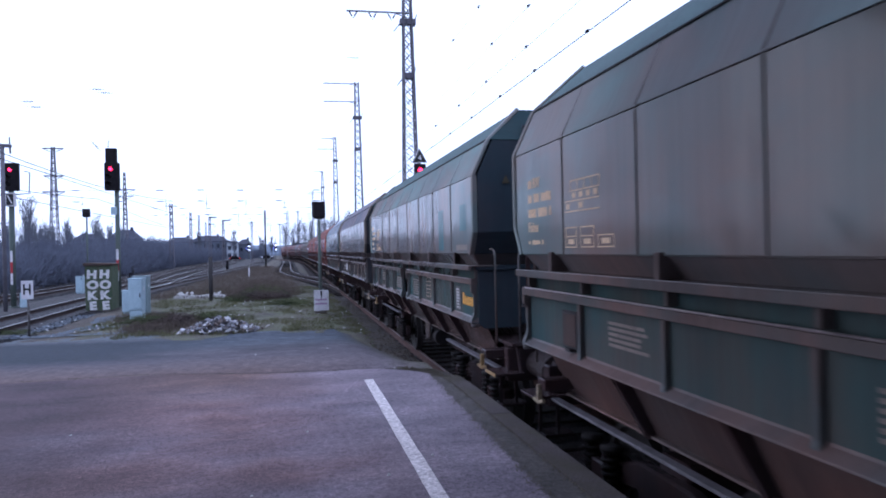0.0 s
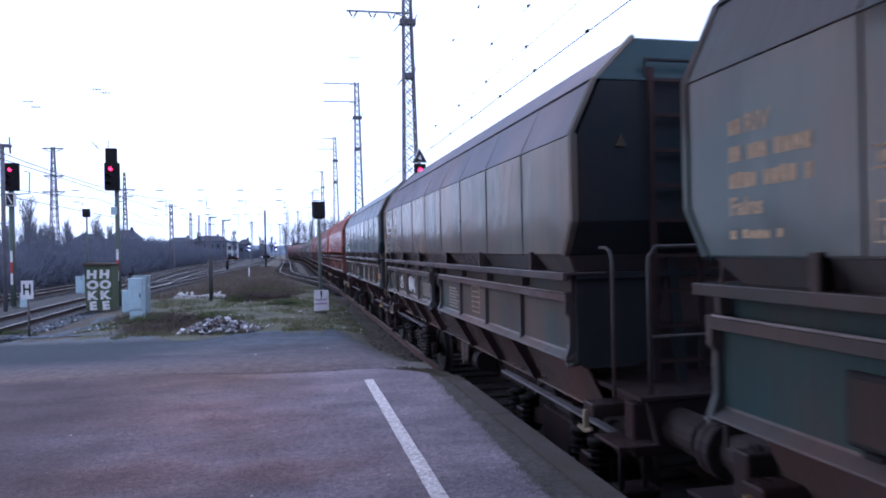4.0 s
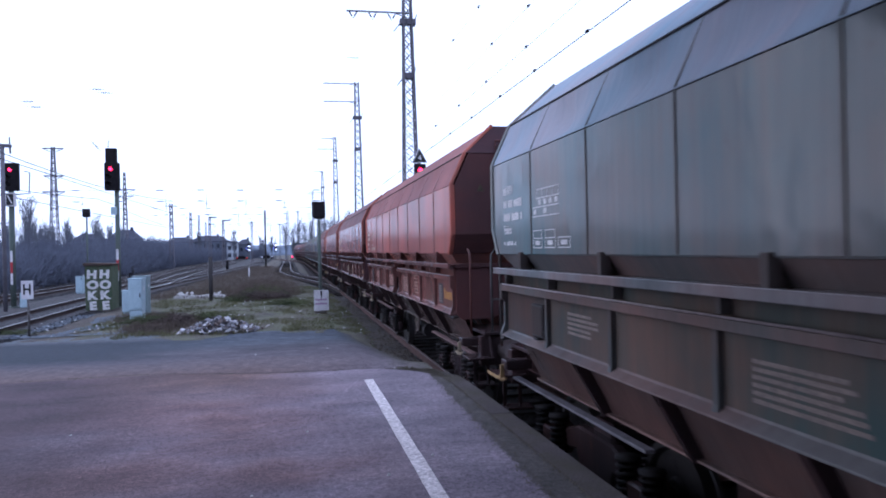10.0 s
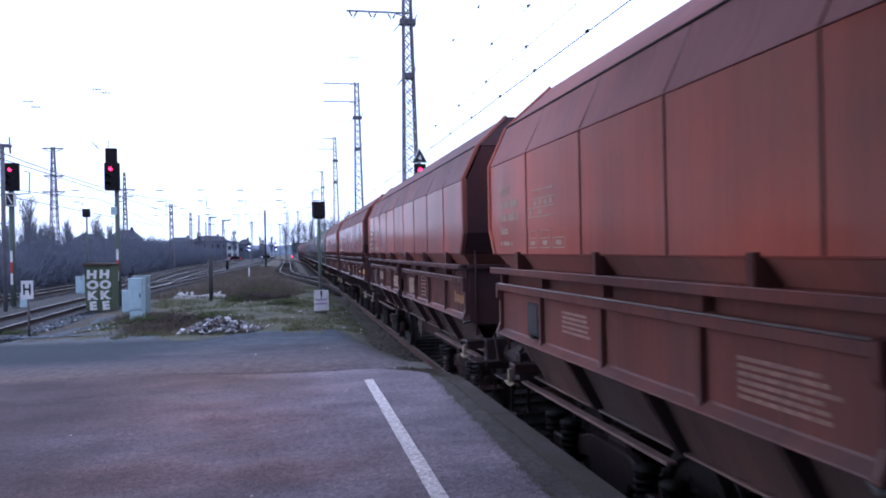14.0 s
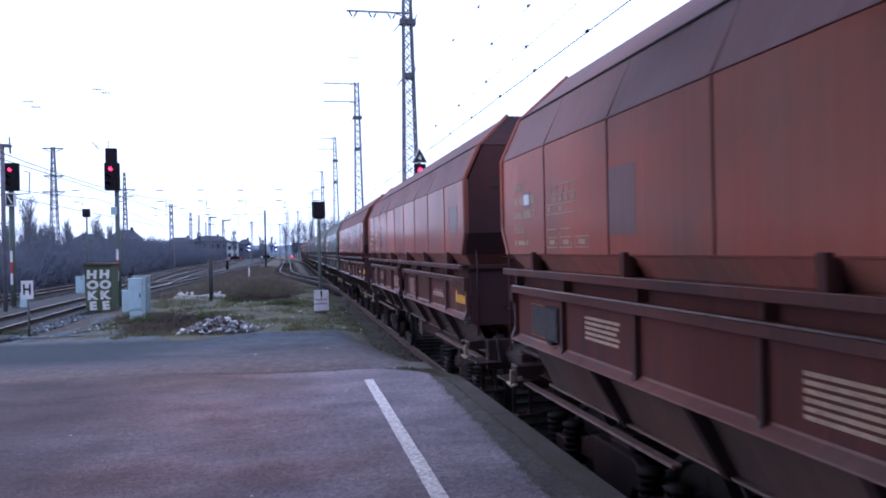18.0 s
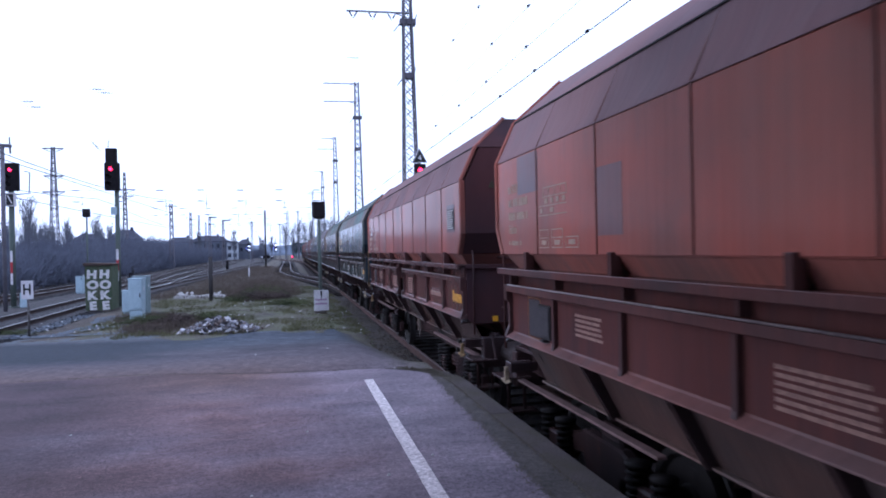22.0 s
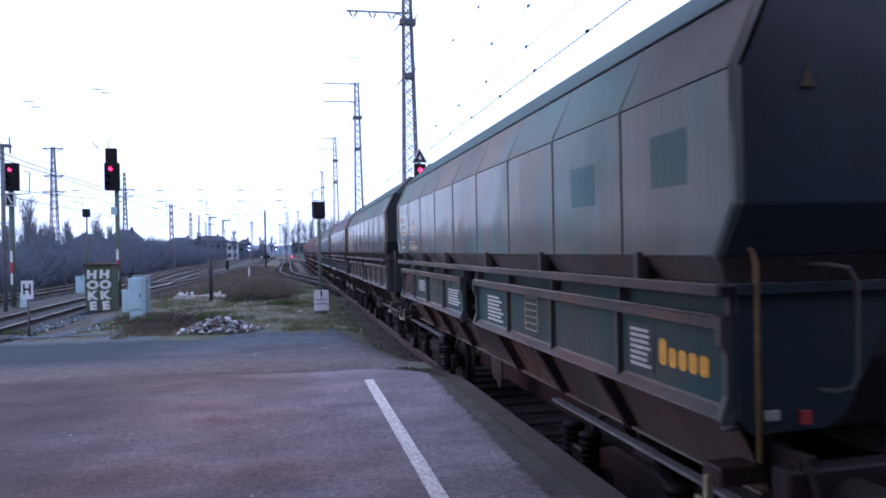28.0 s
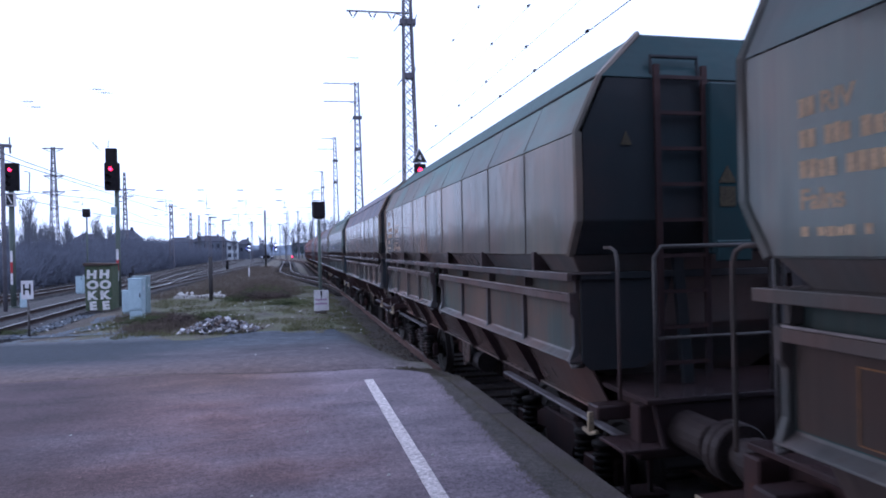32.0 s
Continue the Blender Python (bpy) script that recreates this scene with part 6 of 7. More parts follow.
def catenary_mast(x, y, top, arms, w0, label):
    m = thing("catenary_mast", label, "mast", pose(x, y, RAIL - .3), group="lattice masts along the line")
    zb = top - (RAIL - .3)
    part("lattice", lattice(Geo(), 0, 0, 0, zb, w0, w0 * .36, .62, .075), MAST, m)
    part("foundation", Geo().box(-.6, .6, -.6, .6, -.1, .25).mesh("foundation", .03), KERB, m)
    for az, ln, ins in arms:
        z = az - (RAIL - .3)
        a = part("cross_arm", Geo().bar((.15, 0, z), (-ln, 0, z - .04), .08, .075).bar((0, 0, z - .25), (-.8, 0, z), .05), MAST, m)
        if ins:
            for k in range(3):
                xx = -ln + .35 + k * (ln - .9) / 2.3
                g = Geo()
                insulator(g, (xx - .26, 0, z + .02), (xx, 0, z - .45))
                insulator(g, (xx + .26, 0, z + .02), (xx, 0, z - .45))
                part("insulator", g, MAST, a)
    # junction plates and wire anchors
    for f, s in ((.82, .42), (.66, .3)):
        z = zb * f
        part("clamp", Geo().box(-s, s * 1.1, -.2, .2, z - .16, z + .16).bar((-s, 0, z - .1), (-s - .35, 0, z - .55), .05).bar((s, 0, z), (s + .12, 0, z + .5), .05).mesh("clamp", .01), MAST, m)
    return m


catenary_mast(6.57, 37.0, 17.6, [(14.72, 3.35, True)], .95, "tall purple-grey steel lattice mast with a cross arm")
catenary_mast(6.55, 66.0, 18.0, [(17.85, 3.2, False), (16.1, 3.2, False)], .95, "tall steel lattice mast with two cross arms")
catenary_mast(6.75, 103.0, 18.8, [(18.6, 2.0, False), (17.0, 2.6, False)], .95, "distant steel lattice mast with short cross arms")
catenary_mast(6.80, 147.0, 18.9, [(18.7, 2.0, False), (14.2, 3.0, False)], .95, "distant steel lattice mast")
catenary_mast(6.0, 190.0, 18.5, [(17.5, 2.5, False)], .9, "far steel lattice mast among trees")


def tower(x, y, top, arms, label, w=4.2):
    t = thing("lattice_tower", label, "pylon", pose(x, y, Z0), group="lattice towers beyond the tracks")
    h = top - Z0
    part("lattice", lattice(Geo(), 0, 0, 0, h, w, w * .28, 1.1, .12), MAST, t)
    for z, ln in arms:
        part("cross_arm", Geo().bar((-ln, 0, z - Z0), (ln, 0, z - Z0), .22, .2).bar((-ln, 0, z - Z0), (0, 0, z - Z0 - .8), .1).bar((ln, 0, z - Z0), (0, 0, z - Z0 - .8), .1), MAST, t)


tower(-40.4, 130, 20.9, [(20.6, 1.7), (15.8, 1.6), (13.0, 1.8)], "purple-grey steel lattice tower with cross arms behind shrubs", 1.5)
tower(-37.8, 170, 21.1, [(17.0, 2.4), (15.5, 2.0)], "slimmer steel lattice tower behind the hedge", 1.2)


def pole_mast(x, y, top, label, arm=0.0, lamp=False):
    p = thing("line_mast", label, "mast", pose(x, y, Z0), group="distant line masts")
    h = top - Z0
    part("pole", lattice(Geo(), 0, 0, 0, h, .6, .34, 1.0, .08), MAST, p)
    if arm:
        part("arm", Geo().bar((-arm, 0, h - .4), (arm, 0, h - .4), .12), MAST, p)
    if lamp:
        part("lamp_head", Geo().box(-.1, 1.5, -.2, .2, h - .15, h + .1).mesh("lamp_head", .04), SIGNAL_BLACK, p)


pole_mast(-17.9, 110, 9.4, "thin steel line mast with a short arm", .9)
pole_mast(-20.6, 150, 10.4, "thin steel line mast")
pole_mast(-16.8, 150, 9.3, "distant lamp mast with a flat head", 0, True)
pole_mast(-14.1, 150, 8.6, "distant lamp mast with a flat head", 0, True)
g = thing("lamp_post", "thin steel post with a short top arm beside the signal", "post", pose(-12.35, 33.2, Z0))
part("pole", Geo().tube([(0, 0, 0), (0, 0, 7.4)], .09, 10).mesh("pole", 0, True), MAST, g)
part("arm", Geo().bar((-.6, 0, 7.38), (.36, 0, 7.34), .2, .14).bar((.3, 0, 7.4), (.3, 0, 7.75), .05).bar((.3, 0, 7.3), (.33, 0, 7.0), .07).mesh("arm", .01), MAST, g)
for q, (xx, yy, tt) in enumerate(((-24, 190, 12), (-9.6, 175, 9.5), (-1.0, 200, 13.5), (2.2, 215, 14.5), (-27, 230, 12), (-4, 250, 12))):
    pole_mast(xx, yy, tt, "distant thin steel line mast", .9 if q % 2 else 0)


def wires():
    w = thing("overhead_wires", "thin dark overhead wires with clamps above the tracks", "overhead line", kind="structure")

    def wire(x0, z, y0, y1, sag, r, clips, xf=None):
        pts = []
        for i in range(int((y1 - y0) / 4) + 1):
            y = y0 + i * 4
            pts.append(((xf(y) if xf else x0), y, z - sag * abs(math.sin(math.pi * (y - 3) / 58))))
        part("wire", Geo().tube(pts, r, 5), SIGNAL_BLACK, w)
        g = None
        for y in clips:
            part("clamp", shared(("clip", 0), lambda: Geo().box(-.014, .014, -.035, .035, -.016, .02).mesh("clamp", .004)), SIGNAL_BLACK, w, at=pose(x0, y, z - sag * abs(math.sin(math.pi * (y - 3) / 58)) + .01))
    main = track_x
    wire(3.71, 4.25, -20, 140, 0, .006, (7.9, 9.8, 11.55, 13.5, 15.45, 17.6, 20, 23, 26, 30), main)
    wire(3.71, 4.72, -20, 140, 0, .0022, (10.14, 12.4, 14.55, 17, 20.5))
    wire(3.71, 5.32, -20, 140, 0, .0018, (10.0, 11.98))
    wire(3.71, 6.30, -20, 140, 0, .0015, (12.8, 14.94))
    wire(-9.6, 4.95, -20, 60, 0, .015, (30, 36, 42))
    wire(-9.6, 6.1, -20, 60, 1.0, .016, ())
    wire(-15.4, 5.0, -20, 150, 0, .022, (44, 60))
    wire(-15.4, 6.3, -20, 150, 1.0, .02, ())
    # spans across the tracks
    for y, z, x0, x1 in ((103, 10.8, -32, 6.6), (103, 9.2, -32, 6.6), (150, 11.2, -30, 6.6), (150, 9.8, -30, 6.6), (190, 10.8, -28, 6), (190, 9.4, -28, 6), (230, 10.5, -28, 4), (230, 9, -28, 4)):
        part("span_wire", Geo().tube([(x0 + (x1 - x0) * k / 10, y, z - .0 * k) for k in range(11)], .010 * y / 100, 4), MAST, w)
        for k in range(7):
            xx = x0 + (x1 - x0) * (k + .5) / 7
            part("insulator", shared(("spin", 0), lambda: Geo().tube([(-.45, 0, 0), (-.2, 0, 0), (.2, 0, 0), (.45, 0, 0)], .07, 6).mesh("insulator")), SIGNAL_BLACK, w, at=pose(xx, y, z + .04 * (k % 2)))
            part("dropper", shared(("drp", 0), lambda: Geo().bar((0, 0, 0), (0, 0, -1.6), .035).box(-.25, .25, -.03, .03, -1.66, -1.6).mesh("dropper")), SIGNAL_BLACK, w, at=pose(xx + .8, y, z - .3))
    for xx, y, z, rot in ((-16.8, 66, 16.6, 0), (-16.1, 66, 16.3, 0), (-22.4, 66, 15.35, 0), (-21.8, 66, 14.87, 0), (-17.0, 66, 11.5, 50), (-15.95, 66, 11.6, 95), (6.4, 66, 20.4, 0)):
        g = Geo()
        insulator(g, (-.75, 0, 0), (.75, 0, 0), .085)
        part("insulator", g, MAST, w, at=pose(xx, y, z, 0, rot, 0))


wires()

# ---------------------------------------------------------------- ground clutter
def stone_mesh(seed):
    """A broken lump: the hull of a few random corners."""
    rnd = random.Random(seed)
    bm = bmesh.new()
    for k in range(10):
        d = Vector((rnd.gauss(0, 1), rnd.gauss(0, 1), rnd.gauss(0, 1))).normalized()
        bm.verts.new((d.x * 1.3, d.y, d.z * .7))
    bmesh.ops.convex_hull(bm, input=bm.verts)
    me = bpy.data.meshes.new("stone")
    bm.to_mesh(me)
    bm.free()
    return me


def rubble():
    p = thing("rubble_pile", "heap of pale broken stone and brick on the asphalt edge", "rubble", pose(-2.25, 21.3, Z0))
    rnd = random.Random(11)
    for i in range(290):
        a, r = rnd.uniform(0, 6.283), math.sqrt(rnd.random())
        x, y = 1.18 * r * math.cos(a) + .05, .85 * r * math.sin(a)
        hgt = .45 * (1 - r) ** .8 * (1 - .3 * max(0, -x))
        s = rnd.uniform(.03, .115) * (1.15 - .3 * r)
        part("stone", shared(("st", i % 7), lambda: stone_mesh(i % 7)), rnd.choice((RUBBLE, RUBBLE, RUBBLE, RUBBLE_WHITE, RUBBLE_BROWN, RUBBLE_DARK)), p,
             at=pose(x, y, hgt + s * .35 * rnd.random() + .02, rnd.uniform(0, 50), rnd.uniform(0, 50), rnd.uniform(0, 360)) @ Matrix.Diagonal((s, s, s, 1)))
    g = Geo()
    for i in range(520):                                   # small chips between and around the stones
        a, r = rnd.uniform(0, 6.283), math.sqrt(rnd.random()) * 1.12
        x, y = 1.22 * r * math.cos(a) + .05, .9 * r * math.sin(a)
        z, s = max(0, .50 * (1 - r)) ** 1.0 * .9 + .05, rnd.uniform(.015, .045)
        q = [(x + rnd.uniform(-s, s), y + rnd.uniform(-s, s), z + rnd.uniform(-.3 * s, s)) for _ in range(5)]
        g.add(q, [(0, 1, 2), (0, 2, 3), (0, 3, 1), (1, 2, 4), (2, 3, 4), (3, 1, 4)])
    tagged(part("chips", g, RUBBLE_BROWN, p), kind="stuff")
    part("core", Geo().add([(1.0 * math.cos(k * .5236), .72 * math.sin(k * .5236), .0) for k in range(12)] + [(0, 0, .42)], [(k, (k + 1) % 12, 12) for k in range(12)]).mesh("core"), RUBBLE_DARK, p)


rubble()


def slabs():
    s = thing("concrete_beam", "long pale broken concrete beam lying in the weeds", "concrete beam", pose(-4.75, 37.9, Z0, 0, 0, -4))
    part("beam", Geo().prism([(-1.35, 0), (1.30, 0), (1.33, .16), (.6, .22), (-.2, .17), (-1.0, .26), (-1.38, .14)], 1, -.25, .25).mesh("beam", .03), SLAB, s)
    rnd = random.Random(5)
    for i in range(16):
        x = rnd.choice((-.9, -.6, .75, 1.0)) + rnd.uniform(-.3, .3)
        q = rnd.uniform(.06, .14)
        part("broken_piece", shared(("st", i % 7), lambda: stone_mesh(i % 7)), SLAB if i % 3 else RUBBLE_BROWN, s, at=pose(x, rnd.uniform(-.2, .2), .24 + q * .4, rnd.uniform(0, 60), 0, rnd.uniform(0, 360)) @ Matrix.Diagonal((q, q, q, 1)))


slabs()


def litter():
    g = Geo()
    rnd = random.Random(8)
    spots = [(rnd.uniform(-3.2, 2.2), rnd.uniform(20.5, 34)) for _ in range(70)] + [(rnd.uniform(-9, -5.5), rnd.uniform(21.5, 27)) for _ in range(40)]
    for x, y in spots:
        s = rnd.uniform(.015, .06)
        z = ground_z(x, y) + .03
        a = rnd.uniform(0, 6.28)
        c, d = math.cos(a) * s, math.sin(a) * s
        g.add([(x - c, y - d, z), (x + d, y - c, z + s * .3), (x + c * 1.3, y + d, z), (x - d, y + c, z + .01), (x, y, z + s * .8)], [(0, 1, 4), (1, 2, 4), (2, 3, 4), (3, 0, 4)])
    solo("litter", g, SLAB, "scattered pale stones and paper scraps in the grass", "litter", kind="stuff")
    g = Geo()
    for x, y in ((-.28, 4.45), (.62, 4.6), (-1.05, 4.3), (1.0, 4.95), (1.28, 8.72), (.55, 11.6), (-.6, 11.3), (.1, 5.9), (-1.9, 6.4)):
        s = rnd.uniform(.008, .014)
        zz = .004 if y < 9.2 else -.10
        g.add([(x - s, y - s, zz), (x + s, y - s, zz), (x + s, y + s, zz), (x - s, y + s, zz), (x, y, zz + s)], [(0, 1, 4), (1, 2, 4), (2, 3, 4), (3, 0, 4)])
    h = Geo()
    for i in range(4200):                                  # pale gravel round the hut and the stop board
        x, y = rnd.gauss(-7.3, 1.1), 21.6 + 7.5 * rnd.random() ** 1.3
        if noise.noise((x * .9, y * .5, 4)) < -.12 or x < -9.2:
            continue
        s = rnd.uniform(.015, .05)
        z = ground_z(x, y) + .035
        h.add([(x - s, y - s, z), (x + s, y - s * .6, z), (x + s * .5, y + s, z), (x - s * .8, y + s * .7, z), (x, y, z + s * .5)], [(0, 1, 4), (1, 2, 4), (2, 3, 4), (3, 0, 4)])
    solo("pale_gravel", h, GRAVEL, "pale bluish-grey gravel spread beside the hut", "gravel", kind="stuff")
    solo("gravel_bits", g, SLAB, "tiny pale gravel bits on the asphalt", "gravel", kind="stuff")
    # ballast stones on the track bed close by
    g = Geo()
    for i in range(5200):
        y = 8.5 + 34 * rnd.random() ** 1.6
        x = rnd.uniform(2.85, 5.2)
        s = rnd.uniform(.018, .04)
        z = max(RAIL - .21, ground_z(x, y)) + .004
        g.add([(x - s, y - s, z), (x + s, y - s * .6, z), (x + s * .5, y + s, z), (x - s * .8, y + s * .7, z), (x + rnd.uniform(-.3, .3) * s, y, z + s)], [(0, 1, 4), (1, 2, 4), (2, 3, 4), (3, 0, 4)])
    for i in range(7000):
        y = 20 + 45 * rnd.random() ** 1.5
        x = rnd.choice((-9.5, -9.5, -15.4)) + rnd.uniform(-2.3, 2.3)
        s = rnd.uniform(.025, .055)
        z = LEFT_RAIL - .205 - .2 * smooth(1.6, 2.6, min(abs(x + 9.5), abs(x + 15.4)))
        g.add([(x - s, y - s, z), (x + s, y - s * .6, z), (x + s * .5, y + s, z), (x - s * .8, y + s * .7, z), (x, y, z + s)], [(0, 1, 4), (1, 2, 4), (2, 3, 4), (3, 0, 4)])
    solo("ballast_stones", g, BALLAST, "loose grey-brown ballast stones between the sleepers", "ballast", kind="stuff")


litter()

GRASS = grainy("winter_grass", rgb(.074, .086, .040), rgb(.140, .130, .072), .8, .9, .1, .01, 9, rnd=False)
WEED = grainy("dry_brown_weed", rgb(.078, .060, .052), rgb(.132, .108, .088), 1.2, .9, .1, .01, 9, rnd=False)
# twigs and branches bluer and paler: distance haze put into the colour
TWIG = grainy("hazed_bare_twigs", rgb(.086, .094, .126), rgb(.126, .134, .172), .12, .9, .1, .01, 3, rnd=False)
BARK = grainy("bare_branches", rgb(.095, .10, .125), rgb(.135, .14, .165), .2, .9, .1, .01, 4, rnd=False)


def tufts(name, m, label, cat, n, place, hgt, wide):
    rnd = random.Random(len(name))
    vs, fs = [], []
    for i in range(n):
        x, y = place(rnd)
        z = ground_z(x, y) - .02
        h = hgt * rnd.uniform(.35, 1.0)
        for k in range(5):
            a, t = rnd.uniform(0, 6.283), rnd.uniform(.1, .7)
            px, py = x + rnd.gauss(0, wide), y + rnd.gauss(0, wide)
            w = rnd.uniform(.004, .010) + hgt * .012
            dx, dy = math.cos(a), math.sin(a)
            o = len(vs)
            vs += [(px - dy * w, py + dx * w, z), (px + dy * w, py - dx * w, z), (px + dx * h * t * .5 + dy * w * .6, py + dy * h * t * .5 - dx * w * .6, z + h * .6), (px + dx * h * t, py + dy * h * t, z + h * .9)]
            fs += [(o, o + 1, o + 2), (o, o + 2, o + 3)]
    me = bpy.data.meshes.new(name)
    me.from_pydata(vs, [], fs)
    solo(name, me, m, label, cat, kind="stuff")


def in_patch(rnd):
    while True:
        x, y = rnd.uniform(-6.6, 2.3), 20.4 + 26 * rnd.random() ** 1.4
        if noise.noise((x * .6, y * .5, 9)) > -.12 and not (x < -5 and y < 23):
            return x, y


tufts("grass", GRASS, "thin winter grass on the ground past the platform", "grass", 5200, in_patch, .16, .07)
tufts("dry_weeds", WEED, "low dry brown weeds and brambles", "weeds", 1500, lambda r: (r.gauss(-1.9, 1.0), 37 + abs(r.gauss(0, 8))), .34, .3)
tufts("yard_weeds", WEED, "sparse low weeds across the far yard", "weeds", 5200, lambda r: (r.uniform(-6.8, .4) - 1.2 * r.random(), 38 + 80 * r.random() ** 1.5), .30, .5)
tufts("edge_weeds", WEED, "dry weeds around posts and cabinets", "weeds", 900, lambda r: r.choice(((-4.1 + r.gauss(0, .5), 22.8 + r.gauss(0, .7)), (-5.2 + r.gauss(0, .4), 26.3 + r.gauss(0, .5)))), .28, .12)


# ---------------------------------------------------------------- shrubs, trees, houses
def sticks(vs, fs, p, q, r0, r1):
    d = (q - p).normalized()
    a = d.cross(Vector((.3, .9, .2))).normalized()
    b = d.cross(a)
    o = len(vs)
    for c, r in ((p, r0), (q, r1)):
        for k in range(3):
            t = 2.094 * k
            vs.append(tuple(c + a * math.cos(t) * r + b * math.sin(t) * r))
    for k in range(3):
        fs.append((o + k, o + (k + 1) % 3, o + 3 + (k + 1) % 3, o + 3 + k))


def bramble(x, y, wide, deep, hgt, seed, n, m):
    """A low tangle of arching canes over a dark heart of dead leaves."""
    rnd = random.Random(seed)
    vs, fs = [], []
    base = Vector((x, y, ground_z(x, y) - .03))
    for i in range(n):
        a, r = rnd.uniform(0, 6.283), math.sqrt(rnd.random())
        foot = base + Vector((wide * r * math.cos(a), deep * r * math.sin(a), 0))
        top = hgt * (1 - .75 * r * r) * rnd.uniform(.55, 1.05)
        b, reach = rnd.uniform(0, 6.283), rnd.uniform(.1, .5)
        d = Vector((math.cos(b), math.sin(b), 0)) * reach
        pts = [foot, foot + d * .3 + Vector((0, 0, top * .75)), foot + d + Vector((0, 0, top)), foot + d * 1.9 + Vector((0, 0, top * rnd.uniform(.45, .85)))]
        for p, q in zip(pts, pts[1:]):
            sticks(vs, fs, p, q, .007, .005)
        for q in range(5):
            c = pts[1].lerp(pts[2], rnd.random()) if q % 2 else pts[0].lerp(pts[1], rnd.random())
            s, e = rnd.uniform(.02, .05), rnd.uniform(0, 6.283)
            u, v = Vector((math.cos(e), math.sin(e), rnd.uniform(-.5, .5))) * s, Vector((-math.sin(e), math.cos(e), rnd.uniform(-.3, .8))) * s * .6
            o = len(vs)
            vs += [tuple(c - u), tuple(c + v), tuple(c + u), tuple(c - v)]
            fs += [(o, o + 1, o + 2), (o, o + 2, o + 3)]
    me = bpy.data.meshes.new("bramble")
    me.from_pydata(vs, [], fs)
    solo("bramble", me, m, "low tangled brown bramble among the grass", "bramble", group="brambles in the yard", kind="stuff")


BRAMBLE = grainy("brown_bramble", rgb(.050, .038, .038), rgb(.105, .080, .070), 1.6, .9, .1, .01, 9, rnd=False)
MOSSY_WEED = grainy("dull_green_weed", rgb(.052, .066, .032), rgb(.105, .112, .056), 1.6, .9, .1, .01, 9, rnd=False)
bramble(-3.85, 24.0, .45, .4, .46, 21, 260, BRAMBLE)
bramble(-4.85, 24.6, .55, .5, .38, 22, 260, MOSSY_WEED)
bramble(-3.1, 25.6, .7, .6, .32, 23, 240, MOSSY_WEED)
bramble(-1.75, 34.4, .8, .7, .62, 24, 230, BRAMBLE)
bramble(-.75, 35.2, .7, .8, .50, 25, 150, BRAMBLE)
bramble(-1.5, 36.6, 1.3, .6, .80, 30, 170, MOSSY_WEED)
bramble(-2.6, 34.4, .6, .5, .34, 26, 150, MOSSY_WEED)
bramble(-.2, 31.0, .6, .6, .35, 27, 200, MOSSY_WEED)
bramble(-8.75, 22.9, .8, .5, .22, 29, 200, MOSSY_WEED)


def bank_soil():
    """Clods, grit and moss on the strip of earth between the ramp and the near rail."""
    rnd = random.Random(31)
    g, h, e = Geo(), Geo(), Geo()
    for i in range(3600):
        y = 9.2 + 26 * rnd.random() ** 1.5
        x = rnd.uniform(2.02 if y < 20.5 else 1.6, 2.86)
        z = ground_z(x, y) - .005
        s = rnd.uniform(.008, .032) * (1 if rnd.random() < .9 else 1.8)
        tgt = h if x < 2.25 and rnd.random() < .35 else g
        tgt.add([(x - s, y - s, z), (x + s, y - s * .6, z), (x + s * .5, y + s, z), (x - s * .8, y + s * .7, z), (x + rnd.uniform(-.4, .4) * s, y, z + s * .9)], [(0, 1, 4), (1, 2, 4), (2, 3, 4), (3, 0, 4)])
    for i in range(900):                                   # washed-up dirt on the rounded corner of the edge
        a = radians(rnd.triangular(-12, 58, 22))
        r = 1 + rnd.gauss(.02, .05) + .10 * noise.noise((a * 4, 1, 0))
        x, y = .75 + 1.08 * r * math.cos(a), 7.6 + 1.40 * r * math.sin(a)
        s = rnd.uniform(.004, .017)
        e.add([(x - s, y - s, -.02), (x + s, y - s * .6, -.02), (x + s * .5, y + s, -.02), (x - s * .8, y + s * .7, -.02), (x, y, .004 + s * .35)], [(0, 1, 4), (1, 2, 4), (2, 3, 4), (3, 0, 4)])
    solo("soil_clods", g, CLOD, "brown clods and grit beside the near rail", "soil", kind="stuff")
    solo("corner_dirt", e, MOSS, "washed-up tan dirt on the platform's rounded corner", "dirt", kind="stuff")
    solo("bank_moss", h, MOSSY_WEED, "dull green moss along the ramp's edge", "moss", kind="stuff")


CLOD = grainy("brown_earth_clods", rgb(.030, .023, .020), rgb(.085, .066, .055), 5, .95, .5, .02, 30, rnd=False)
bank_soil()


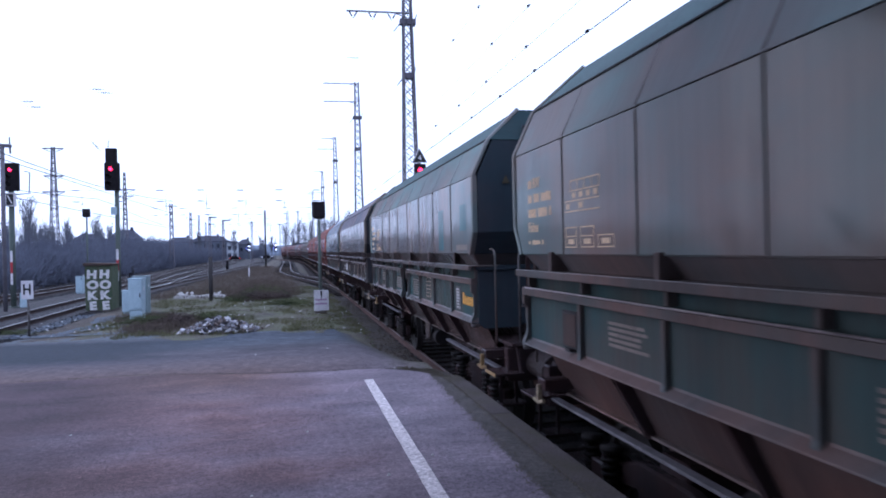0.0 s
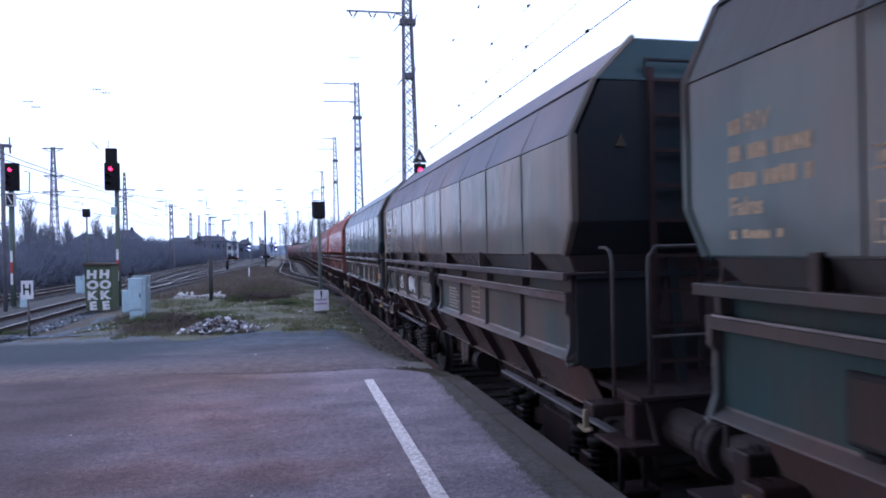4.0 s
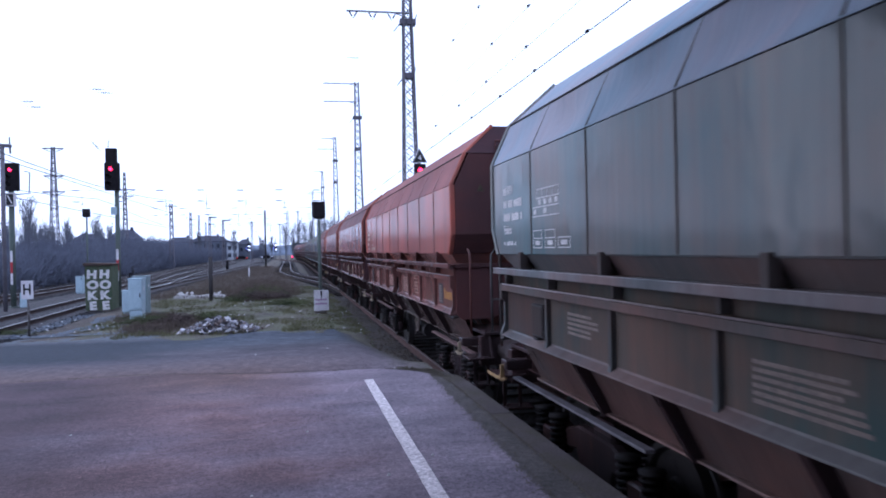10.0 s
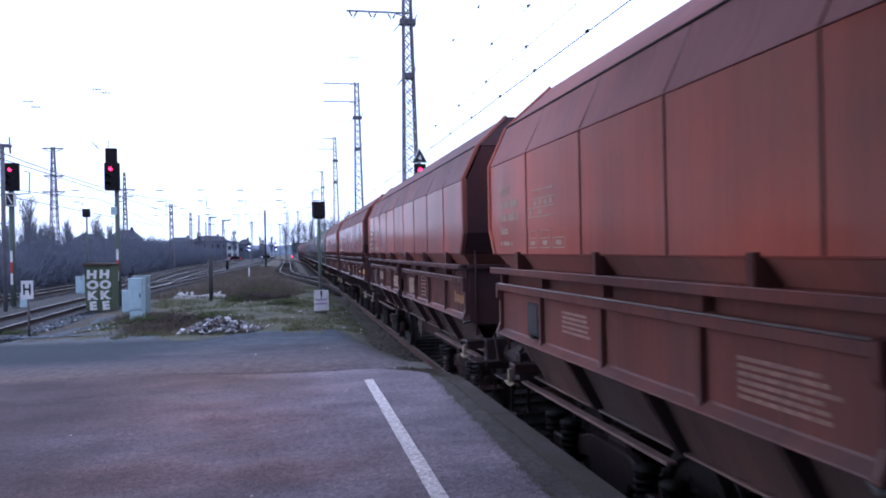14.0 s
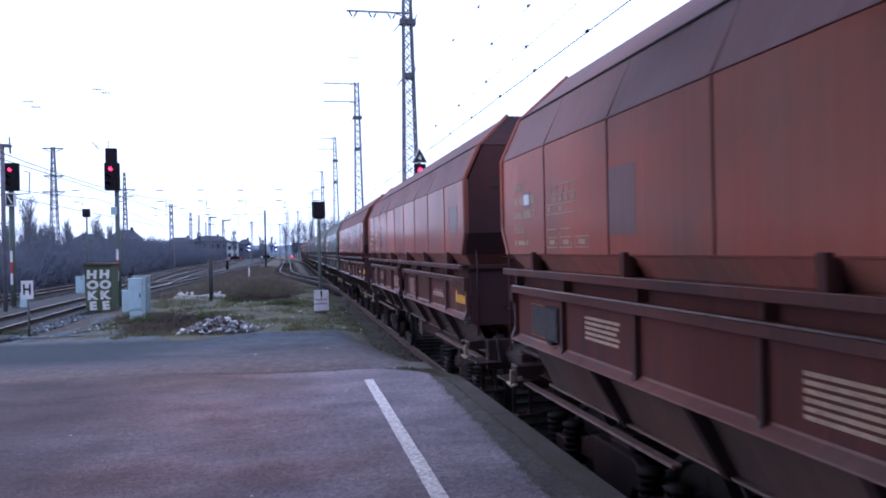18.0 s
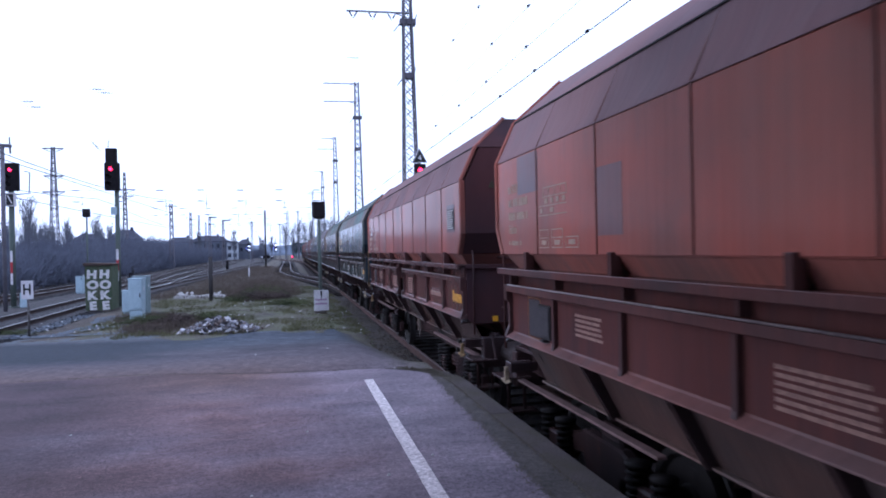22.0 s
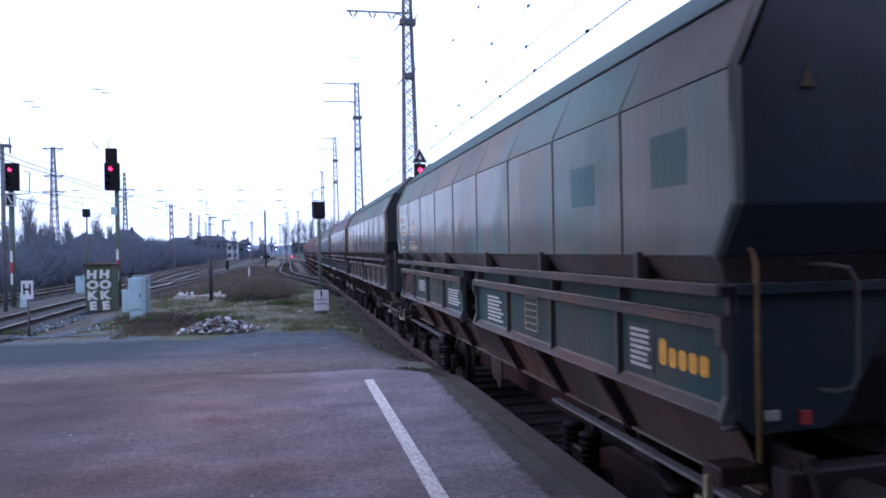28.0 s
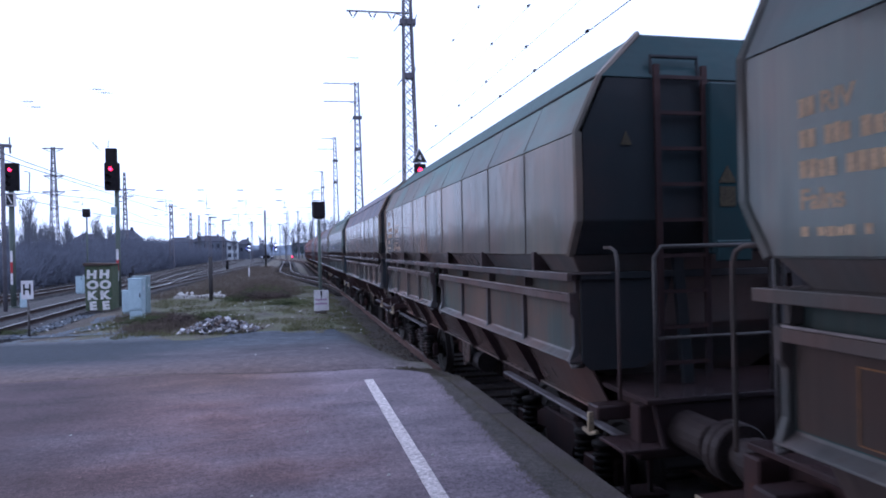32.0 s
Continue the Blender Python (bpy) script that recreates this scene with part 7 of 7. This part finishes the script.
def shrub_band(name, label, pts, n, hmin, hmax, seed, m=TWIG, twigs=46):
    """A dense belt of bare shrubs along a line of places (x, y)."""
    rnd = random.Random(seed)
    vs, fs = [], []
    for i in range(n):
        f = rnd.random() * (len(pts) - 1)
        k = min(int(f), len(pts) - 2)
        (x0, y0, d0), (x1, y1, d1) = pts[k], pts[k + 1]
        u = f - k
        dep = rnd.random()
        x, y = x0 + (x1 - x0) * u - dep * (d0 + (d1 - d0) * u), y0 + (y1 - y0) * u + dep * 3
        h = rnd.uniform(hmin, hmax) * (.6 + .4 * dep) * (1 + .30 * smooth(70, 150, y)) * (1 + .25 * noise.noise((x * .07, y * .05, seed)))
        base = Vector((x, y, Z0))
        thick = .015 + y * .00021
        for t in range(twigs):
            a, lean = rnd.uniform(0, 6.283), rnd.uniform(.1, 1.5)
            s = base + Vector((rnd.gauss(0, 1.0), rnd.gauss(0, 1.0), h * rnd.uniform(0, .5)))
            e = s + Vector((math.cos(a) * lean, math.sin(a) * lean, 1)).normalized() * h * rnd.uniform(.3, .6)
            sticks(vs, fs, s, e, thick, thick * .35)
            for q in range(2):
                a2 = rnd.uniform(0, 6.283)
                s2 = s.lerp(e, rnd.uniform(.3, .9))
                sticks(vs, fs, s2, s2 + Vector((math.cos(a2) * .8, math.sin(a2) * .8, rnd.uniform(.4, 1.1))) * h * .16, thick * .6, thick * .2)
    me = bpy.data.meshes.new(name)
    me.from_pydata(vs, [], fs)
    solo(name, me, m, label, "shrubs", kind="stuff")


def embankment():
    """The overgrown bank behind the tracks."""
    ys = [40, 55, 70, 85, 100, 120, 145, 175, 210, 250, 300, 380]
    vs, fs = [], []
    for y in ys:
        x0 = -20.0 - max(0, y - 110) * .035
        for j in range(12):
            f = j / 11
            z = Z0 - .05 + (3.0 + .4 * noise.noise((y * .08, 0, 0))) * smooth(0, .55, f) + .3 * noise.noise((f * 5, y * .12, 4)) * f
            vs.append((x0 - f * 26, y + f * 4, z))
    n = 12
    fs = [(i * n + j, i * n + j + 1, (i + 1) * n + j + 1, (i + 1) * n + j) for i in range(len(ys) - 1) for j in range(n - 1)]
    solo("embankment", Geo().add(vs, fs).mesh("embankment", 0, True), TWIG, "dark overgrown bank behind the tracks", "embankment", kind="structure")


embankment()
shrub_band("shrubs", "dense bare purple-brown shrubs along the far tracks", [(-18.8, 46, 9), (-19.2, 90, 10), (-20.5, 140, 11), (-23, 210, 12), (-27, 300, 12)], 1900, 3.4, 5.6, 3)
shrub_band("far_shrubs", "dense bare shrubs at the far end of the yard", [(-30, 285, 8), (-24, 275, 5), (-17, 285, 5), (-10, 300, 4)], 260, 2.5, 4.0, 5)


def bare_tree(x, y, h, seed, spread=.35, m=BARK):
    rnd = random.Random(seed)
    t = thing("bare_tree", "bare winter tree with many thin upright branches", "tree", pose(x, y, Z0), group="bare trees")
    vs, fs = [], []
    k = y / 1000
    trunk = Geo().tube([(0, 0, 0), (.05, 0, h * .4), (0, .05, h * .75)], .16 + h * .008, 7, .06)
    part("trunk", trunk, m, t)
    for i in range(70):
        f = rnd.uniform(.18, .8)
        a = rnd.uniform(0, 6.283)
        s = Vector((0, 0, h * f * .92))
        ln = h * rnd.uniform(.14, .34) * (1.15 - f * .6)
        e = s + Vector((math.cos(a) * spread * 1.5, math.sin(a) * spread * 1.5, 1)).normalized() * ln
        sticks(vs, fs, s, e, .02 + k * .06, .01 + k * .03)
        for q in range(9):
            b = rnd.uniform(0, 6.283)
            s2 = s.lerp(e, rnd.uniform(.25, 1))
            e2 = s2 + Vector((math.cos(b) * spread * 1.6, math.sin(b) * spread * 1.6, 1)).normalized() * ln * rnd.uniform(.25, .55)
            sticks(vs, fs, s2, e2, .009 + k * .035, .004 + k * .018)
    me = bpy.data.meshes.new("crown")
    me.from_pydata(vs, [], fs)
    part("crown", me, m, t)


# pale bluish branches: the haze of distance is in their colour
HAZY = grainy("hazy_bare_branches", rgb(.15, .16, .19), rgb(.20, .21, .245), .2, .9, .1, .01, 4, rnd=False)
rp = random.Random(33)
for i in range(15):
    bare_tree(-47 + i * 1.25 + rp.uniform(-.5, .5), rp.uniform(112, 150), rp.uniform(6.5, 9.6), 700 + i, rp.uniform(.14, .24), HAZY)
rt = random.Random(21)
for x, y, h in ((-34, 92, 6.4), (-37, 100, 7.6), (-33.5, 105, 7.4), (-31, 96, 6.0), (-35, 118, 8.4), (-32.5, 125, 9.0), (-31, 128, 7.8), (-30, 118, 7.0), (-26, 76, 8.6), (-27.5, 80, 7.2), (-44, 120, 7.5),
                (-2.0, 255, 13), (.5, 248, 12), (2.5, 240, 14), (4.5, 236, 13), (6.5, 225, 13.5), (8.5, 215, 12.5), (9.5, 200, 12), (10.5, 185, 11.5), (-19, 240, 10.5), (-11, 280, 8), (-8, 290, 9), (-13, 300, 9), (-24, 190, 8), (11, 170, 11), (12, 150, 11), (11.5, 130, 10)):
    bare_tree(x, y, h + 1.0, rt.randrange(9999), rt.uniform(.2, .4))
# dense conifers behind the line's bend
FIR = grainy("dark_fir", rgb(.04, .055, .06), rgb(.065, .085, .09), .5, .9, .1, .01, 4, rnd=False)
for i in range(16):
    bare_tree(1 + i * .9 + rt.uniform(-.4, .4), 262 - i * 6, rt.uniform(6, 9.5), 600 + i, .7, FIR)

# dark house walls and roofs tinted blue, with haze painted in
WALL_DARK = grainy("hazed_grey_plaster", rgb(.095, .105, .135), rgb(.12, .13, .165), .3, .9, .1, .01, 2)
WALL_PALE = grainy("pale_plaster", rgb(.42, .44, .48), rgb(.36, .38, .42), .3, .9, .1, .01, 2)
ROOF = grainy("hazed_dark_roof_tiles", rgb(.050, .053, .072), rgb(.070, .072, .095), .5, .85, .2, .02, 3)
PANE = grainy("dark_window", rgb(.03, .035, .05), rgb(.05, .055, .07), 1, .2, .0, .01, 3)


def house(x, y, w, d, eave, ridge, label, wall, hip=0.0, floors=2, cols=4, chimney=True):
    h = thing("house", label, "house", pose(x, y, Z0), group="houses beyond the railway yard")
    z = lambda v: v - Z0
    part("wall", Geo().box(-w / 2, w / 2, -d / 2, d / 2, 0, z(eave)).mesh("wall"), wall, h)
    o = .4
    vs = [(-w / 2 - o, -d / 2 - o, z(eave)), (w / 2 + o, -d / 2 - o, z(eave)), (w / 2 + o, d / 2 + o, z(eave)), (-w / 2 - o, d / 2 + o, z(eave)), (-w / 2 + hip, 0, z(ridge)), (w / 2 - hip, 0, z(ridge))]
    r = part("roof", Geo().add(vs, [(0, 1, 5, 4), (2, 3, 4, 5), (1, 2, 5), (3, 0, 4), (3, 2, 1, 0)]).mesh("roof"), ROOF, h)
    if chimney:
        part("chimney", Geo().box(w * .18, w * .18 + .7, -.4, .4, z(ridge) - 1.2, z(ridge) + .7).mesh("chimney"), ROOF, r)
    for f in range(floors):
        for c in range(cols):
            xx = -w / 2 + w * (c + .5) / cols
            zz = z(eave) - 1.9 - f * 2.7
            if zz > .5:
                wi = part("window", shared(("win", 0), lambda: Geo().box(-.6, .6, -.06, .03, -.75, .75).mesh("window")), WALL_DARK if wall is not WALL_PALE else PANE, h, at=pose(xx, -d / 2 - .02, zz))
                part("pane", shared(("pane", 0), lambda: Geo().box(-.5, .5, -.08, -.05, -.65, .65).mesh("pane")), PANE, wi)


house(-45.3, 204, 7, 9, 6.0, 8.8, "dark gabled house behind the shrubs", WALL_DARK, 1.5)
house(-39.2, 262, 9.5, 9, 5.8, 7.8, "dark house with a hipped roof", WALL_DARK, 2.5)
house(-29.6, 265, 13, 10, 6.2, 8.3, "long dark house with a hipped roof", WALL_DARK, 3.0, 2, 6)
house(-21.2, 262, 3.8, 8, 5.4, 6.1, "narrow pale house with bands of windows", WALL_PALE, .5, 3, 2, False)
house(-17.2, 266, 4.2, 8, 4.8, 6.8, "small dark house beside the crossing", WALL_DARK, 1.0, 1, 2)
house(-51, 190, 9, 9, 5.0, 7.4, "dark house roof above the bank", WALL_DARK, 3.0)


def far_car(x, y, label, lamp):
    c = thing("car", label, "car", pose(x, y, Z0), group="cars at the far crossing")
    part("body", Geo().prism([(-2, .35), (2, .35), (2, .85), (1.2, .95), (.7, 1.45), (-.9, 1.45), (-1.6, .95), (-2, .85)], 1, -.8, .8).mesh("body", .06), SIGNAL_BLACK, c)
    for sx in (-1.3, 1.3):
        part("wheel", shared(("cw", 0), lambda: Geo().tube([(0, -.85, .32), (0, .85, .32)], .32, 12).mesh("wheel")), SIGNAL_BLACK, c, at=pose(sx, 0, 0))
    for sx in (-1.6, 1.6):
        part("lamp", shared(("cl", 0), lambda: Geo().box(-.15, .15, -.86, -.80, .66, .84).mesh("lamp")), lamp, c, at=pose(sx, 0, 0))
    return c


WAITING = far_car(-18.6, 236, "dark car at the far crossing with red tail lamps", TAIL_GLOW)
FOLLOWING = far_car(9.0, 238, "dark car turning over the crossing with red tail lamps", TAIL_GLOW)
far_car(-8.6, 250, "dark car at the far crossing with white headlamps", HEAD_GLOW)
# soft line of far woods that closes the view, haze painted in
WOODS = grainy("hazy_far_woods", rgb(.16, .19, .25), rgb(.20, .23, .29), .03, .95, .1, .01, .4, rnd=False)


def far_woods():
    vs, fs = [], []
    n = 160
    for i in range(n + 1):
        a = radians(-75 + 150 * i / n)
        r = 620
        top = 9 + 5 * noise.noise((i * .31, 1, 0)) + 3 * noise.noise((i * 1.1, 2, 0)) + 1.5 * noise.noise((i * 3.1, 2, 0))
        for z, rr in ((Z0 - 1, r), (top * .7, r + 3), (top, r + 12), (Z0 - 1, r + 30)):
            vs.append((math.sin(a) * rr, math.cos(a) * rr, z))
    for i in range(n):
        for k in range(3):
            fs.append((4 * i + k, 4 * i + k + 1, 4 * i + 5 + k, 4 * i + 4 + k))
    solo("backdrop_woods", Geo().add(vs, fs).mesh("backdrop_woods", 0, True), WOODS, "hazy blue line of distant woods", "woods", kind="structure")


far_woods()

# ---------------------------------------------------------------- what moves
# how far the train has come: seconds, metres
TRAIN = [(0, -7.008), (1, -2.965), (2, 0.963), (3, 4.787), (4, 8.525), (5, 12.193), (6, 15.798), (7, 19.332), (8, 22.788), (9, 26.162), (10, 29.457), (11, 32.697), (12, 35.905), (13, 39.098), (14, 42.279), (15, 45.448), (16, 48.608), (17, 51.756), (18, 54.886), (19, 57.995), (20, 61.090), (21, 64.172), (22, 67.236), (23, 70.273), (24, 73.285), (25, 76.291), (26, 79.309), (27, 82.346), (28, 85.384), (29, 88.371), (30, 91.238), (31, 93.921), (32, 96.393)]


def travelled(t):
    """Smooth curve through TRAIN."""
    ts = [a for a, b in TRAIN]
    i = max(0, min(len(ts) - 2, sum(1 for a in ts if a <= t) - 1))
    (t0, s0), (t1, s1) = TRAIN[i], TRAIN[i + 1]

    def slope(j):
        a, b = TRAIN[max(j - 1, 0)], TRAIN[min(j + 1, len(TRAIN) - 1)]
        return (b[1] - a[1]) / (b[0] - a[0])
    h, u = t1 - t0, (t - t0) / (t1 - t0)
    return (2 * u ** 3 - 3 * u * u + 1) * s0 + (u ** 3 - 2 * u * u + u) * h * slope(i) + (3 * u * u - 2 * u ** 3) * s1 + (u ** 3 - u * u) * h * slope(i + 1)


def motions():
    times = [i * .5 for i in range(65)]
    for w, k, near_long in WAGON_ROWS:
        rows = []
        for t in times:
            y = PITCH * (k + .5) - travelled(t)
            lean = math.degrees(max(0.0, y - CURVE_Y) / CURVE_R)
            rows.append((t, pose(track_x(y), y, RAIL, 0, 0, lean + (0 if near_long else 180))))
        walk(w, rows)
    # cars at the far crossing wait, then drive on behind the shrubs
    walk(WAITING, [(t, pose(x, 236, Z0)) for t, x in ((0.0, -18.6), (3.5, -18.6), (4.2, -20.0), (5.6, -30.0), (7.0, -44.0), (32.0, -44.0))])
    walk(FOLLOWING, [(t, pose(x, 238, Z0)) for t, x in ((0.0, 9.0), (7.0, 9.0), (8.5, -4.0), (9.6, -14.5), (10.8, -18.2), (11.5, -18.6), (19.0, -18.6), (19.8, -20.5), (21.5, -32.0), (23.0, -45.0), (32.0, -45.0))])
    spin = [i / 6 for i in range(193)]
    for ws, y, near_long in WHEELS:
        rows = []
        for t in spin:
            a = math.degrees((travelled(t) + 8) / .46) * (1 if near_long else -1)
            rows.append((t, pose(0, y, .46, a, 0, 0)))
        walk(ws, rows)


motions()
